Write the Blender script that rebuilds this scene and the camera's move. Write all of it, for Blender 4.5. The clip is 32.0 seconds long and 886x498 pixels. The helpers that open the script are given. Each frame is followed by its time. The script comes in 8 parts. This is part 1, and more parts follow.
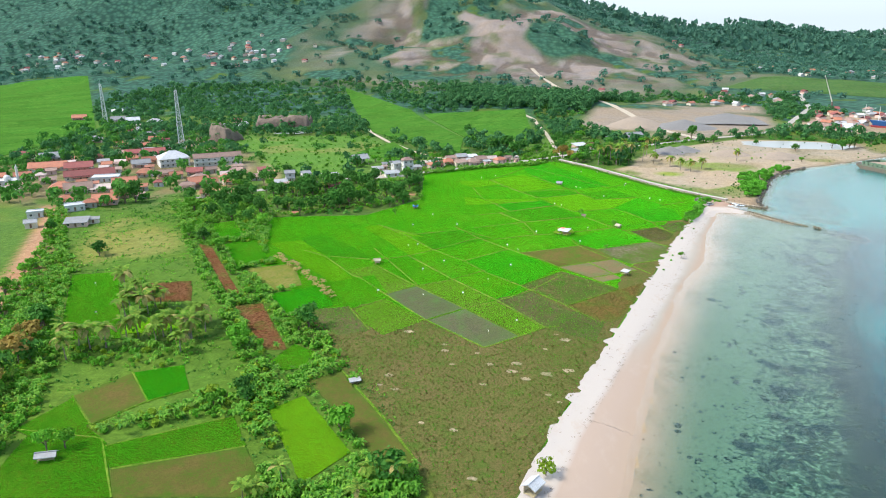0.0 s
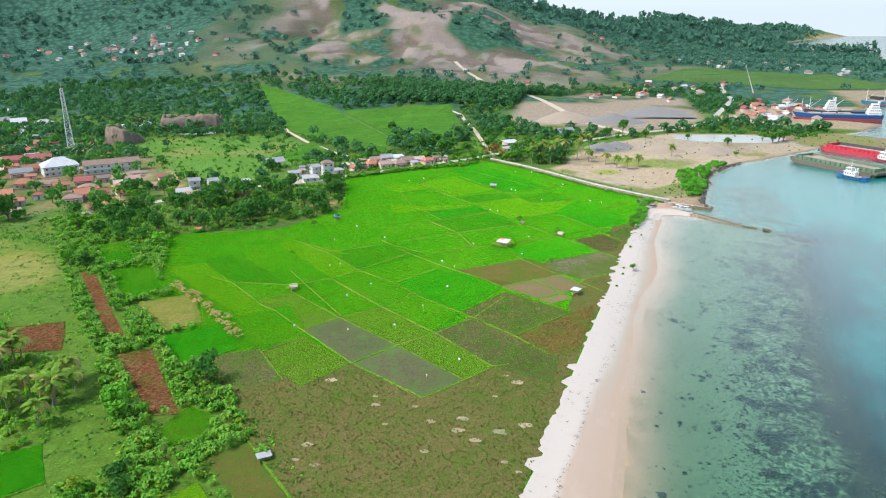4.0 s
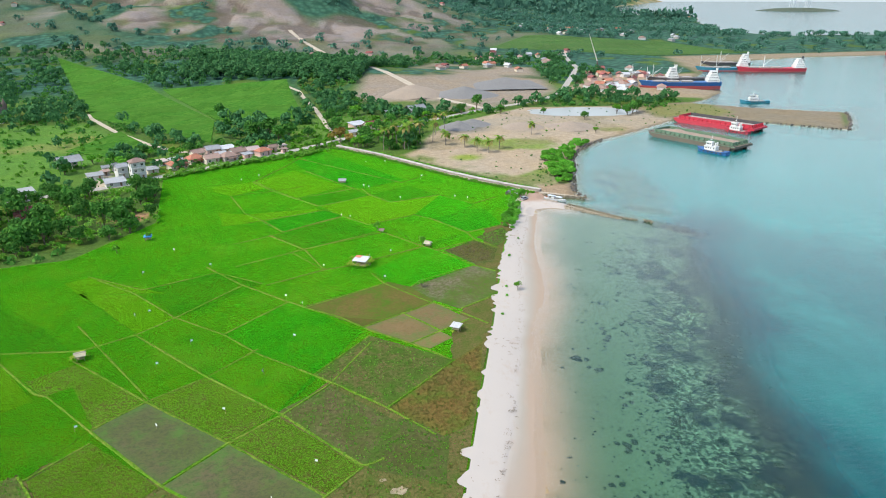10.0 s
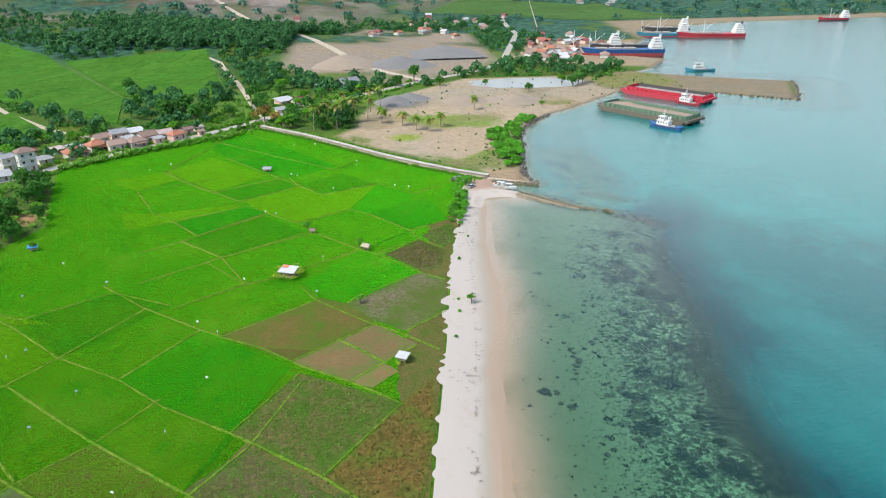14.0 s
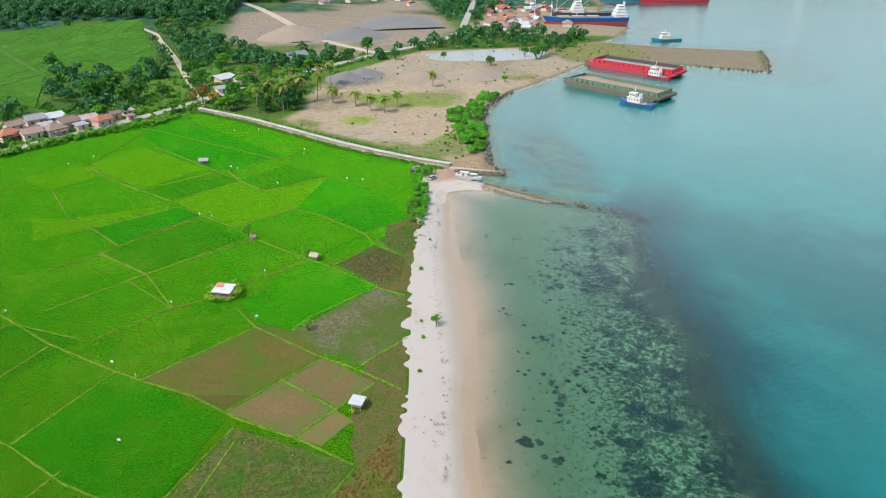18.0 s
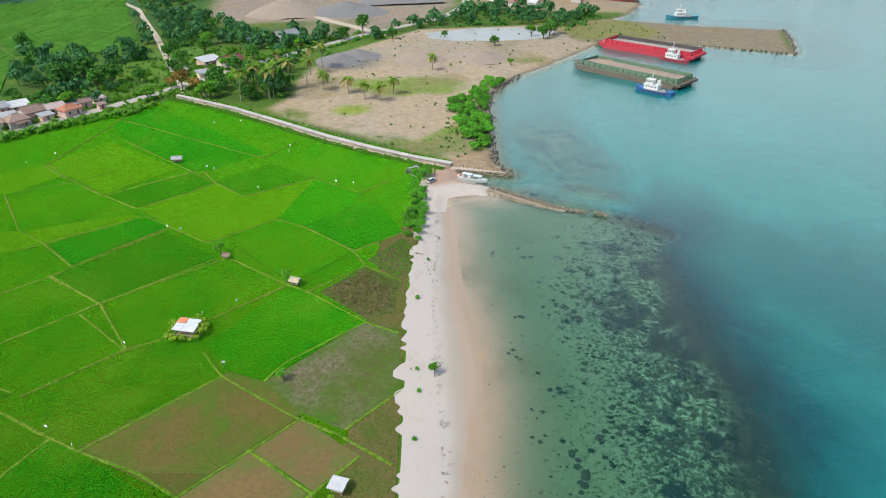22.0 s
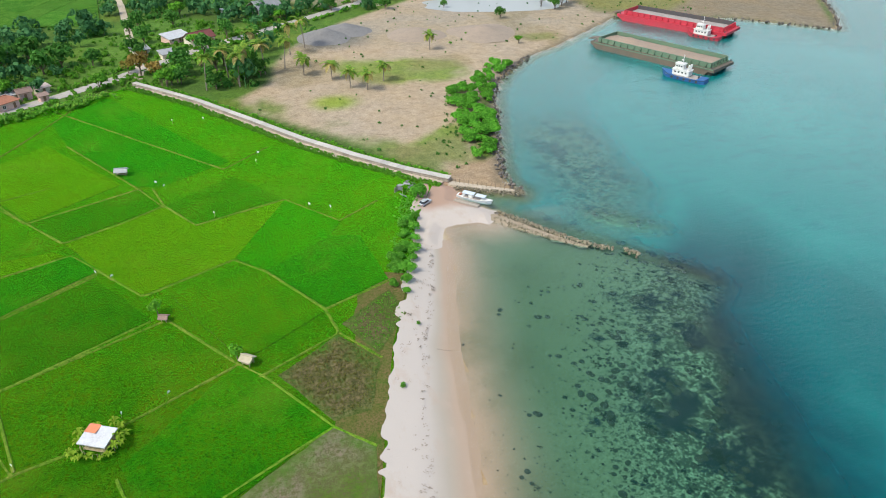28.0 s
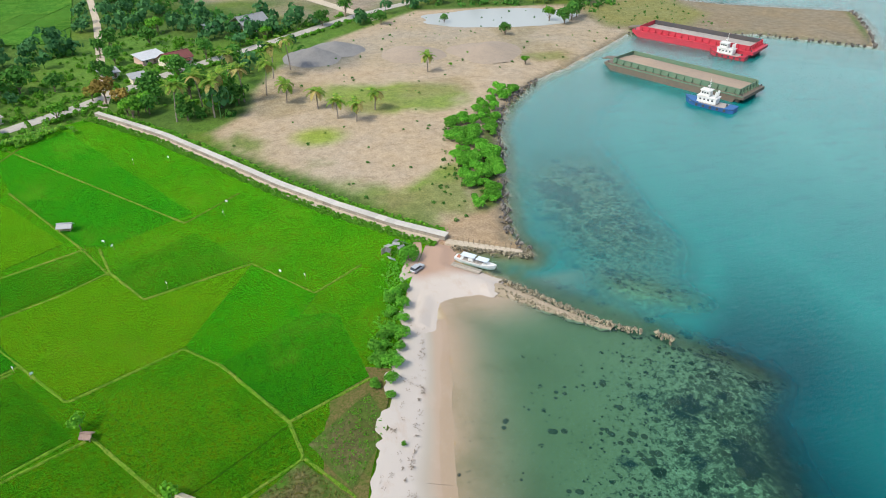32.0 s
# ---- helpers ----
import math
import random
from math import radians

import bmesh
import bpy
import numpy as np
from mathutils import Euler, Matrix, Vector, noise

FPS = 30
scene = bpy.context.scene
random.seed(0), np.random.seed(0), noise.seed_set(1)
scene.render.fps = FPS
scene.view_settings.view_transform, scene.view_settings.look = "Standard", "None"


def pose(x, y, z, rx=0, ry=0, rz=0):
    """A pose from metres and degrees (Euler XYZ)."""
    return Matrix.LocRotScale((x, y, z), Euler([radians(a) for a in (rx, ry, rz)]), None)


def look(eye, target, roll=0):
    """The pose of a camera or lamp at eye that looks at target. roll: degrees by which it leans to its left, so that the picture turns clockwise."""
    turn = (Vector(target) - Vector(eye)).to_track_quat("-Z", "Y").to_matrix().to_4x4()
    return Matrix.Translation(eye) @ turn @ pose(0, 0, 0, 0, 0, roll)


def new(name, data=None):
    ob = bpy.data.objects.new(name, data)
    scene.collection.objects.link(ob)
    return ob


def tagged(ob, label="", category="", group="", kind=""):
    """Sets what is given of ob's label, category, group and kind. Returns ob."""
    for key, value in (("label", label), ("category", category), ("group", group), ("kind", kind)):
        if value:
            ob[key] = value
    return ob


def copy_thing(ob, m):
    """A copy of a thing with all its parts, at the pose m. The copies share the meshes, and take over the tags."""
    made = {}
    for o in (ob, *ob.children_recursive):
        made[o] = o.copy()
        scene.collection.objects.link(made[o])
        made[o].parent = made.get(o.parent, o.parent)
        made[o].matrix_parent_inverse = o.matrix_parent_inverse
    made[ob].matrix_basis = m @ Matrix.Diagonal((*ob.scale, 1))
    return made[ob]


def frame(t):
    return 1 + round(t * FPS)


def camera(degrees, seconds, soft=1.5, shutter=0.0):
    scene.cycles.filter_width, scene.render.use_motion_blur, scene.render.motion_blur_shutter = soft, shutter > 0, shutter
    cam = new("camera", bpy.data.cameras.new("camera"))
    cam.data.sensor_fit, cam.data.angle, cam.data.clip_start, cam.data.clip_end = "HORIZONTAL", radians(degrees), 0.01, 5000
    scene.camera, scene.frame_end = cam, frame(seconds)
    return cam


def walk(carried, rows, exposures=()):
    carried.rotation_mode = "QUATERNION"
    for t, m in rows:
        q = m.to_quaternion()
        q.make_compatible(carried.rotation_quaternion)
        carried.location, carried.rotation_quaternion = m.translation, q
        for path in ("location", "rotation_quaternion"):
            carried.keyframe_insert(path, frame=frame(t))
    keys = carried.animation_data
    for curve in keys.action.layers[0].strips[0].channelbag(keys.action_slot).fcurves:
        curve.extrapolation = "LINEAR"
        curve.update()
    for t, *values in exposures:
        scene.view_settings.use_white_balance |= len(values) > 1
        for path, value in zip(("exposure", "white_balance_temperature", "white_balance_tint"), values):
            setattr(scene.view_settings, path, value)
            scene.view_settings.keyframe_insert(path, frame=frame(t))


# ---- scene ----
LENS = 64.84
PATH = [
    (0, (31.38, -40.79, 94.00), (13.88, 53.09, 64.32), -0.68),
    (3, (26.44, -13.04, 92.47), (16.25, 81.71, 62.16), -0.66),
    (6, (23.68, 14.69, 92.87), (23.61, 109.54, 61.20), -0.59),
    (9, (23.73, 43.24, 93.29), (34.60, 136.64, 59.25), -0.47),
    (11, (25.74, 61.02, 93.72), (41.98, 152.76, 57.38), -0.27),
    (13, (27.98, 78.03, 93.58), (47.97, 168.11, 55.02), -0.09),
    (17, (34.82, 107.40, 93.77), (61.34, 193.71, 50.79), 0.08),
    (19, (38.79, 121.06, 93.76), (65.72, 206.32, 48.99), 0.33),
    (21, (43.38, 135.82, 93.35), (69.97, 220.29, 46.90), 0.37),
    (23, (48.21, 149.91, 93.90), (74.35, 233.45, 45.55), 0.41),
    (25, (52.70, 164.19, 93.92), (78.59, 246.73, 43.74), 0.50),
    (28, (60.94, 186.70, 94.09), (86.24, 267.82, 41.37), 0.45),
    (30, (67.30, 203.18, 94.11), (92.26, 284.19, 41.07), 0.42),
    (32, (73.14, 219.11, 93.23), (97.91, 300.48, 40.64), 0.31),
]
cam = camera(LENS, 32.0, 1.0)
walk(cam, [(t, look(eye, target, roll)) for t, eye, target, roll in PATH], [(0.0, 0.96, 6150, 6), (5.0, 0.86, 6150, 6), (10.0, 0.74, 6150, 6), (15.0, 0.65, 6200, 6), (20.0, 0.55, 6250, 6), (24.0, 0.53, 6250, 6), (28.0, 0.6, 6300, 6), (32.0, 0.64, 6350, 6)])

# ---- sky, sun ----
world = bpy.data.worlds.new("sky")
scene.world = world
world.use_nodes = True
SUN_ELEVATION, SUN_TURN = 52.0, 250.0
wn = world.node_tree.nodes
sky = wn.new("ShaderNodeTexSky")
sky.sky_type = "NISHITA"
sky.sun_disc = False
sky.sun_elevation, sky.sun_rotation = radians(SUN_ELEVATION), radians(SUN_TURN)
sky.air_density, sky.dust_density, sky.ozone_density = 1.0, 2.0, 1.0
wn["Background"].inputs["Strength"].default_value = 0.15
world.node_tree.links.new(sky.outputs["Color"], wn["Background"].inputs["Color"])
sun = new("sun", bpy.data.lights.new("sun", "SUN"))
sun.data.energy, sun.data.angle, sun.data.color = 2.2, radians(14), (1.0, 0.94, 0.84)
_az = radians(SUN_TURN)
sun.matrix_world = look((0, 0, 300), (-200 * math.sin(_az), -200 * math.cos(_az), 300 - 200 * math.tan(radians(SUN_ELEVATION))))


# a plain pale backdrop of hazy sky, beyond everything
bd = bpy.data.meshes.new("backdrop")
_a = np.radians(np.linspace(-80, 80, 41))
bd.from_pydata([(4890 * math.sin(a), 4890 * math.cos(a), z) for z in (-60, 400, 1200, 2600) for a in _a], [], [(r * 41 + i, r * 41 + i + 1, r * 41 + i + 42, r * 41 + i + 41) for r in range(3) for i in range(40)])
bm_ = bpy.data.materials.new("hazy_sky")
bm_.use_nodes = True
_em = bm_.node_tree.nodes.new("ShaderNodeEmission")
# an overcast sky is dimmest at the horizon
_tc, _sx, _up = (bm_.node_tree.nodes.new(k) for k in ("ShaderNodeNewGeometry", "ShaderNodeSeparateXYZ", "ShaderNodeMapRange"))
for _k, _v in (("From Min", 150), ("From Max", 2400), ("To Min", 0.51), ("To Max", 1.35)):
    _up.inputs[_k].default_value = _v
_em.inputs["Color"].default_value = (0.86, 0.94, 1.0, 1)
bm_.node_tree.links.new(_tc.outputs["Position"], _sx.inputs["Vector"])
bm_.node_tree.links.new(_sx.outputs["Z"], _up.inputs["Value"])
bm_.node_tree.links.new(_up.outputs["Result"], _em.inputs["Strength"])
bm_.node_tree.links.new(_em.outputs[0], bm_.node_tree.nodes["Material Output"].inputs["Surface"])
bd.materials.append(bm_)
backdrop = tagged(new("backdrop", bd), "pale hazy sky low over the horizon", "sky", kind="structure")


# ---- materials ----
def nodes_of(name):
    m = bpy.data.materials.new(name)
    m.use_nodes = True
    return m, m.node_tree.nodes, m.node_tree.links, m.node_tree.nodes["Principled BSDF"]


def mixed(n, l, a, b, fac, mode="MIX"):
    """A colour mix; a, b and fac are sockets or values."""
    x = n.new("ShaderNodeMix")
    x.data_type, x.blend_type = "RGBA", mode
    for key, v in ((0, fac), (6, a), (7, b)):
        if isinstance(v, bpy.types.NodeSocket):
            l.new(v, x.inputs[key])
        else:
            x.inputs[key].default_value = v if key == 0 else (*v, 1)
    return x.outputs[2]


def noisy(n, l, scale, detail=4.0, rough=0.6, lo=0.35, hi=0.65, where="Object", stretch=(1, 1, 1), warp=0.0):
    """A noise, spread from 0 to 1 between lo and hi."""
    co = n.new("ShaderNodeTexCoord")
    mp = n.new("ShaderNodeMapping")
    mp.inputs["Scale"].default_value = stretch
    if where == "World":
        geo = n.new("ShaderNodeNewGeometry")
        l.new(geo.outputs["Position"], mp.inputs["Vector"])
    else:
        l.new(co.outputs[where], mp.inputs["Vector"])
    t = n.new("ShaderNodeTexNoise")
    t.inputs["Scale"].default_value, t.inputs["Detail"].default_value = scale, detail
    t.inputs["Roughness"].default_value, t.inputs["Distortion"].default_value = rough, warp
    l.new(mp.outputs["Vector"], t.inputs["Vector"])
    r = n.new("ShaderNodeMapRange")
    r.inputs["From Min"].default_value, r.inputs["From Max"].default_value = lo, hi
    l.new(t.outputs["Fac"], r.inputs["Value"])
    return r.outputs["Result"]


def bumped(n, l, bsdf, height, strength=0.4, distance=0.1):
    b = n.new("ShaderNodeBump")
    b.inputs["Strength"].default_value, b.inputs["Distance"].default_value = strength, distance
    l.new(height, b.inputs["Height"])
    l.new(b.outputs["Normal"], bsdf.inputs["Normal"])


def paint(name, colour, second=None, scale=1.5, rough=0.7, metal=0.0, bump=0.15, spread=0.0, fine=12.0):
    """A surface with stains (large scale), grain (fine) and a difference from object to object (spread)."""
    m, n, l, b = nodes_of(name)
    second = second or tuple(c * 0.7 for c in colour)
    c = mixed(n, l, colour, second, noisy(n, l, scale, 5, 0.65, 0.38, 0.68, "World"))
    g = noisy(n, l, scale * fine, 3, 0.6, 0.3, 0.7, "World")
    c = mixed(n, l, c, tuple(min(1, v * 1.25) for v in colour), g)
    if spread:
        info = n.new("ShaderNodeObjectInfo")
        h = n.new("ShaderNodeHueSaturation")
        r = n.new("ShaderNodeMapRange")
        r.inputs["To Min"].default_value, r.inputs["To Max"].default_value = 1 - spread, 1 + spread
        l.new(info.outputs["Random"], r.inputs["Value"])
        l.new(r.outputs["Result"], h.inputs["Value"])
        l.new(c, h.inputs["Color"])
        c = h.outputs["Color"]
    l.new(c, b.inputs["Base Color"])
    b.inputs["Roughness"].default_value, b.inputs["Metallic"].default_value = rough, metal
    if bump:
        bumped(n, l, b, g, bump, 0.05)
    return m


def cover_material(name):
    """The land: the cover colour, broken up at three scales; far crowns hold painted haze and shade."""
    m, n, l, b = nodes_of(name)
    at = n.new("ShaderNodeVertexColor")
    at.layer_name = "cover"
    c = at.outputs["Color"]
    big = noisy(n, l, 0.035, 6, 0.65, 0.36, 0.64, "World")
    mid = noisy(n, l, 0.35, 6, 0.7, 0.32, 0.68, "World")
    fine = noisy(n, l, 2.2, 4, 0.7, 0.3, 0.7, "World")
    c = mixed(n, l, c, (0.55, 0.5, 0.42), big, "SOFT_LIGHT")
    c = mixed(n, l, c, mixed(n, l, (0.16, 0.17, 0.13), (0.8, 0.78, 0.7), mid), 0.45, "SOFT_LIGHT")
    c = mixed(n, l, c, mixed(n, l, (0.15, 0.16, 0.12), (0.85, 0.85, 0.75), fine), 0.6, "SOFT_LIGHT")
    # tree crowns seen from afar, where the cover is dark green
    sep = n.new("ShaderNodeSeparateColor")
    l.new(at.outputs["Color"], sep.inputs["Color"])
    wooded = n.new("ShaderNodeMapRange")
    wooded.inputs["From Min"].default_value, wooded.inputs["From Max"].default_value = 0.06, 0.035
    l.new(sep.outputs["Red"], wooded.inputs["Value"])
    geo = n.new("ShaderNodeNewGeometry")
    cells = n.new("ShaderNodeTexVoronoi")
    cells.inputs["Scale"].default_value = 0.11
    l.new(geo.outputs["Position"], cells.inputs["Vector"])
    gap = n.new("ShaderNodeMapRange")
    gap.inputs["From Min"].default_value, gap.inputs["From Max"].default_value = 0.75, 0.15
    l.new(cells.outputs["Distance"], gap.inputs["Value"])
    # haze tints the crown colours bluish; shade between crowns is painted as dark gaps
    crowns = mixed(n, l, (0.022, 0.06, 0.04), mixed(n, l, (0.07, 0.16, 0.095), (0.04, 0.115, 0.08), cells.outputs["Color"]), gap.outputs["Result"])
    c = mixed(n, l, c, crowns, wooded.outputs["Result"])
    l.new(c, b.inputs["Base Color"])
    b.inputs["Roughness"].default_value = 0.9
    b.inputs["Specular IOR Level"].default_value = 0.1
    bumped(n, l, b, mid, 0.5, 0.5)
    return m


# ---- mesh helpers ----
def raw(name, verts, faces, material, parent=None, label="", smooth=False):
    """A mesh object from lists of corners and faces."""
    me = bpy.data.meshes.new(name)
    me.from_pydata([tuple(map(float, v)) for v in verts], [], [tuple(map(int, f)) for f in faces])
    me.update()
    for mt in material if isinstance(material, (list, tuple)) else [material]:
        me.materials.append(mt)
    if smooth:
        me.polygons.foreach_set("use_smooth", np.ones(len(me.polygons), bool))
    ob = new(name, me)
    ob.parent = parent
    if label:
        ob["label"] = label
    return ob


def part(name, bm, material, parent=None, label="", smooth=False):
    me = bpy.data.meshes.new(name)
    bm.to_mesh(me)
    bm.free()
    for mt in material if isinstance(material, (list, tuple)) else [material]:
        me.materials.append(mt)
    if smooth:
        for p in me.polygons:
            p.use_smooth = True
    ob = new(name, me)
    ob.parent = parent
    if label:
        ob["label"] = label
    return ob


def box(bm, x0, x1, y0, y1, z0, z1, bevel=0.0, m=None):
    """A block with softened edges, added to bm."""
    r = bmesh.ops.create_cube(bm, size=1)
    vs = r["verts"]
    bmesh.ops.transform(bm, verts=vs, matrix=Matrix.Translation(((x0 + x1) / 2, (y0 + y1) / 2, (z0 + z1) / 2)) @ Matrix.Diagonal((x1 - x0, y1 - y0, z1 - z0, 1)))
    if bevel:
        es = list({e for v in vs for e in v.link_edges})
        vs = list({v for f in bmesh.ops.bevel(bm, geom=es, offset=bevel, segments=1, affect="EDGES")["faces"] for v in f.verts})
    if m is not None:
        bmesh.ops.transform(bm, verts=vs, matrix=m)
    return vs


def rod(bm, a, b, r0, r1=None, seg=6):
    a, b = Vector(a), Vector(b)
    d = b - a
    r = bmesh.ops.create_cone(bm, cap_ends=True, segments=seg, radius1=r0, radius2=r0 if r1 is None else r1, depth=d.length)
    bmesh.ops.transform(bm, verts=r["verts"], matrix=Matrix.Translation((a + b) / 2) @ d.to_track_quat("Z", "Y").to_matrix().to_4x4())
    return r["verts"]


def empty(name, m, label="", category="", group="", kind=""):
    ob = new(name)
    ob.matrix_world = m
    return tagged(ob, label, category, group, kind)


# ---- the lie of the land ----
def smooth01(v):
    v = np.clip(v, 0, 1)
    return v * v * (3 - 2 * v)


def lattice(ix, iy, seed):
    h = (ix.astype(np.int64) * 374761393 + iy.astype(np.int64) * 668265263 + seed * 974711) & 0x7FFFFFFF
    h = ((h ^ (h >> 13)) * 1274126177) & 0x7FFFFFFF
    return ((h ^ (h >> 16)) & 0xFFFF) / 65535.0


def value_noise(x, y, size, seed=0, octaves=4):
    """Smooth noise between 0 and 1."""
    out, amp, total = 0 * x, 1.0, 0.0
    for o in range(octaves):
        u, v = x / size * 2**o + 17.3 * o, y / size * 2**o - 9.1 * o
        iu, iv = np.floor(u), np.floor(v)
        fu, fv = smooth01(u - iu), smooth01(v - iv)
        a, b = lattice(iu, iv, seed + o), lattice(iu + 1, iv, seed + o)
        c, d = lattice(iu, iv + 1, seed + o), lattice(iu + 1, iv + 1, seed + o)
        out = out + amp * ((a * (1 - fu) + b * fu) * (1 - fv) + (c * (1 - fu) + d * fu) * fv)
        total += amp
        amp *= 0.5
    return out / total


def to_outline(x, y, ring):
    """Distance to a closed outline, positive inside."""
    p = np.array(ring, float)
    q = np.roll(p, -1, 0)
    best, inside = np.full(x.shape, 1e9), np.zeros(x.shape, bool)
    for (ax, ay), (bx, by) in zip(p, q):
        dx, dy = bx - ax, by - ay
        t = np.clip(((x - ax) * dx + (y - ay) * dy) / (dx * dx + dy * dy + 1e-9), 0, 1)
        best = np.minimum(best, np.hypot(x - ax - t * dx, y - ay - t * dy))
        if dy:
            inside ^= ((ay > y) != (by > y)) & (x < (y - ay) / dy * dx + ax)
    return np.where(inside, best, -best)


BAY = [(-112, -400), (35, 55), (45.5, 96), (48.5, 113), (53, 134), (57.5, 157), (64, 182), (70, 206), (77.5, 231), (84, 245), (87, 254), (91, 271), (96, 295), (103, 321), (107.3, 336.8), (109.3, 340.8), (112.6, 341.7)]
# where the dry sand ends
DRY = [(20, 50), (32.7, 93), (37.9, 116), (45.2, 138), (52.5, 163), (63.6, 195), (68.3, 212), (74, 230), (79, 247), (83.8, 267), (89.5, 290), (99, 317), (104.5, 336), (106, 341)]
HARBOUR = [(119.5, 341.4), (124, 342), (126, 345.5), (122, 350), (117, 356), (119.5, 362), (136, 353), (138, 356.5), (135, 363), (139, 376), (143, 389), (151, 412), (160, 439), (173, 460), (193, 481), (212, 493), (243, 517), (268, 537)]
SPIT = [(329, 518), (370, 482), (392, 508), (416, 545), (357, 580), (322, 612), (345, 628), (384, 672), (352, 705)]
NORTH = [(431, 802), (505, 912), (654, 956), (818, 962), (1250, 990), (1500, 1150), (1250, 1330), (900, 1360), (860, 1500), (1000, 1900), (1170, 2230), (1010, 2450), (1200, 3100), (1800, 4100), (2600, 5200)]
LAND = BAY + HARBOUR + SPIT + NORTH + [(-5000, 5200), (-5000, -400)]

# centre, height, spread across and along, turn
HILLS = [(-225, 1560, 118, 255, 245, 0.1), (70, 1420, 38, 190, 150, -0.3), (-430, 2650, 215, 330, 340, 0.1), (330, 2800, 62, 330, 300, -0.2), (-40, 2100, 50, 260, 200, -0.2), (760, 3420, 92, 300, 300, 0),
         (-1200, 2300, 330, 720, 520, 0.1), (-760, 2050, 200, 340, 300, 0.3), (-40, 850, 20, 150, 60, -0.35), (420, 1180, 14, 110, 90, 0.2), (1000, 1170, 10, 170, 70, 0), (1250, 4200, 55, 900, 300, 0), (-2600, 2600, 420, 900, 700, 0), (560, 1330, 18, 150, 100, 0)]


def height(x, y):
    d = to_outline(x, y, LAND)
    land = -0.12 + 1.15 * smooth01((d + 2.5) / 11) + 0.0015 * np.clip(d - 230, 0, 2000)
    up = 0 * x
    for cx, cy, h, sx, sy, a in HILLS:
        u, v = (x - cx) * math.cos(a) + (y - cy) * math.sin(a), (y - cy) * math.cos(a) - (x - cx) * math.sin(a)
        up = up + h * np.exp(-0.5 * ((u / sx) ** 2 + (v / sy) ** 2))
    rough = value_noise(x, y, 260, 5, 5) - 0.5
    up = np.where(up > 3, (up - 3) * (1 + 0.7 * rough) + rough * np.clip(up - 3, 0, 40) * 0.5, 0)
    # gullies in the quarried slopes
    cut = 1 - np.abs(value_noise(x, y, 95, 13, 4) - 0.5) * 4
    up = np.where(up > 6, up - 7 * smooth01(cut) * smooth01((up - 6) / 25) * smooth01(1.5 - np.hypot((x + 150) / 360, (y - 1380) / 330)), up)
    reef = -0.06 - 0.75 * smooth01(-d / 20) - 0.95 * smooth01((-d - 18) / 36) - 7 * smooth01((-d - 52) / 34)
    # beyond the breakwater the harbour is dredged, but for a shoal along its bank
    harbour = smooth01((y - 345 + (x - 125) * 1.15) / 14) * (x > 112)
    shoal = np.exp(-(((x - 166) - (y - 370) * 0.06) / 17) ** 4 - ((y - 371) / 36) ** 4)
    bar = np.exp(-(((x - 160) * 0.77 + (y - 330) * -0.64) / 15) ** 4 - (((x - 160) * 0.64 + (y - 330) * 0.77) / 5.5) ** 2)
    dredged = -0.1 - 3.4 * smooth01(-d / 7) - 3.5 * smooth01((-d - 25) / 60) + 0.9 * shoal * smooth01(-d / 8) + 1.3 * bar
    reef = reef * (1 - harbour) + dredged * harbour
    wobble = 0.2 * (value_noise(x, y, 15, 41, 3) - 0.5) * np.exp(-((d / 9) ** 2))
    return np.where(d > 0, land + up * smooth01(d / 60), reef) + wobble, d


def steps(*runs):
    """Grid lines: runs of (from, to, step)."""
    out = []
    for a, b, s in runs:
        out += list(np.linspace(a, b, max(1, round((b - a) / s)), endpoint=False))
    return np.array(out + [runs[-1][1]])


def sheet(name, xs, ys, z, material, layer=None, smooth=True, keep=None, parent=None):
    """A grid as one mesh; z and layer are arrays of len(ys) by len(xs)."""
    nx, ny = len(xs), len(ys)
    gx, gy = np.meshgrid(xs, ys)
    co = np.stack([gx, gy, z], -1).reshape(-1, 3)
    i = np.arange(nx * ny).reshape(ny, nx)
    quads = np.stack([i[:-1, :-1], i[:-1, 1:], i[1:, 1:], i[1:, :-1]], -1).reshape(-1, 4)
    if keep is not None:
        quads = quads[keep[:-1, :-1].ravel()]
    me = bpy.data.meshes.new(name)
    me.vertices.add(len(co))
    me.vertices.foreach_set("co", co.ravel())
    me.loops.add(quads.size)
    me.loops.foreach_set("vertex_index", quads.ravel())
    me.polygons.add(len(quads))
    me.polygons.foreach_set("loop_start", np.arange(0, quads.size, 4))
    me.polygons.foreach_set("loop_total", np.full(len(quads), 4))
    if smooth:
        me.polygons.foreach_set("use_smooth", np.ones(len(quads), bool))
    me.update(calc_edges=True)
    if layer is not None:
        at = me.attributes.new("cover", "FLOAT_COLOR", "POINT")
        full = np.ones((nx * ny, 4))
        full[:, : layer.shape[-1]] = layer.reshape(nx * ny, -1)
        at.data.foreach_set("color", full.ravel())
    me.materials.append(material)
    ob = new(name, me)
    ob.parent = parent
    return ob


XS = steps((-5000, -1500, 120), (-1500, -320, 14), (-320, 440, 3.0), (440, 1500, 14), (1500, 5000, 120))
YS = steps((-400, 40, 8), (40, 720, 3.0), (720, 1700, 8), (1700, 3200, 24), (3200, 5200, 60))
GX, GY = np.meshgrid(XS, YS)
GZ, GD = height(GX, GY)

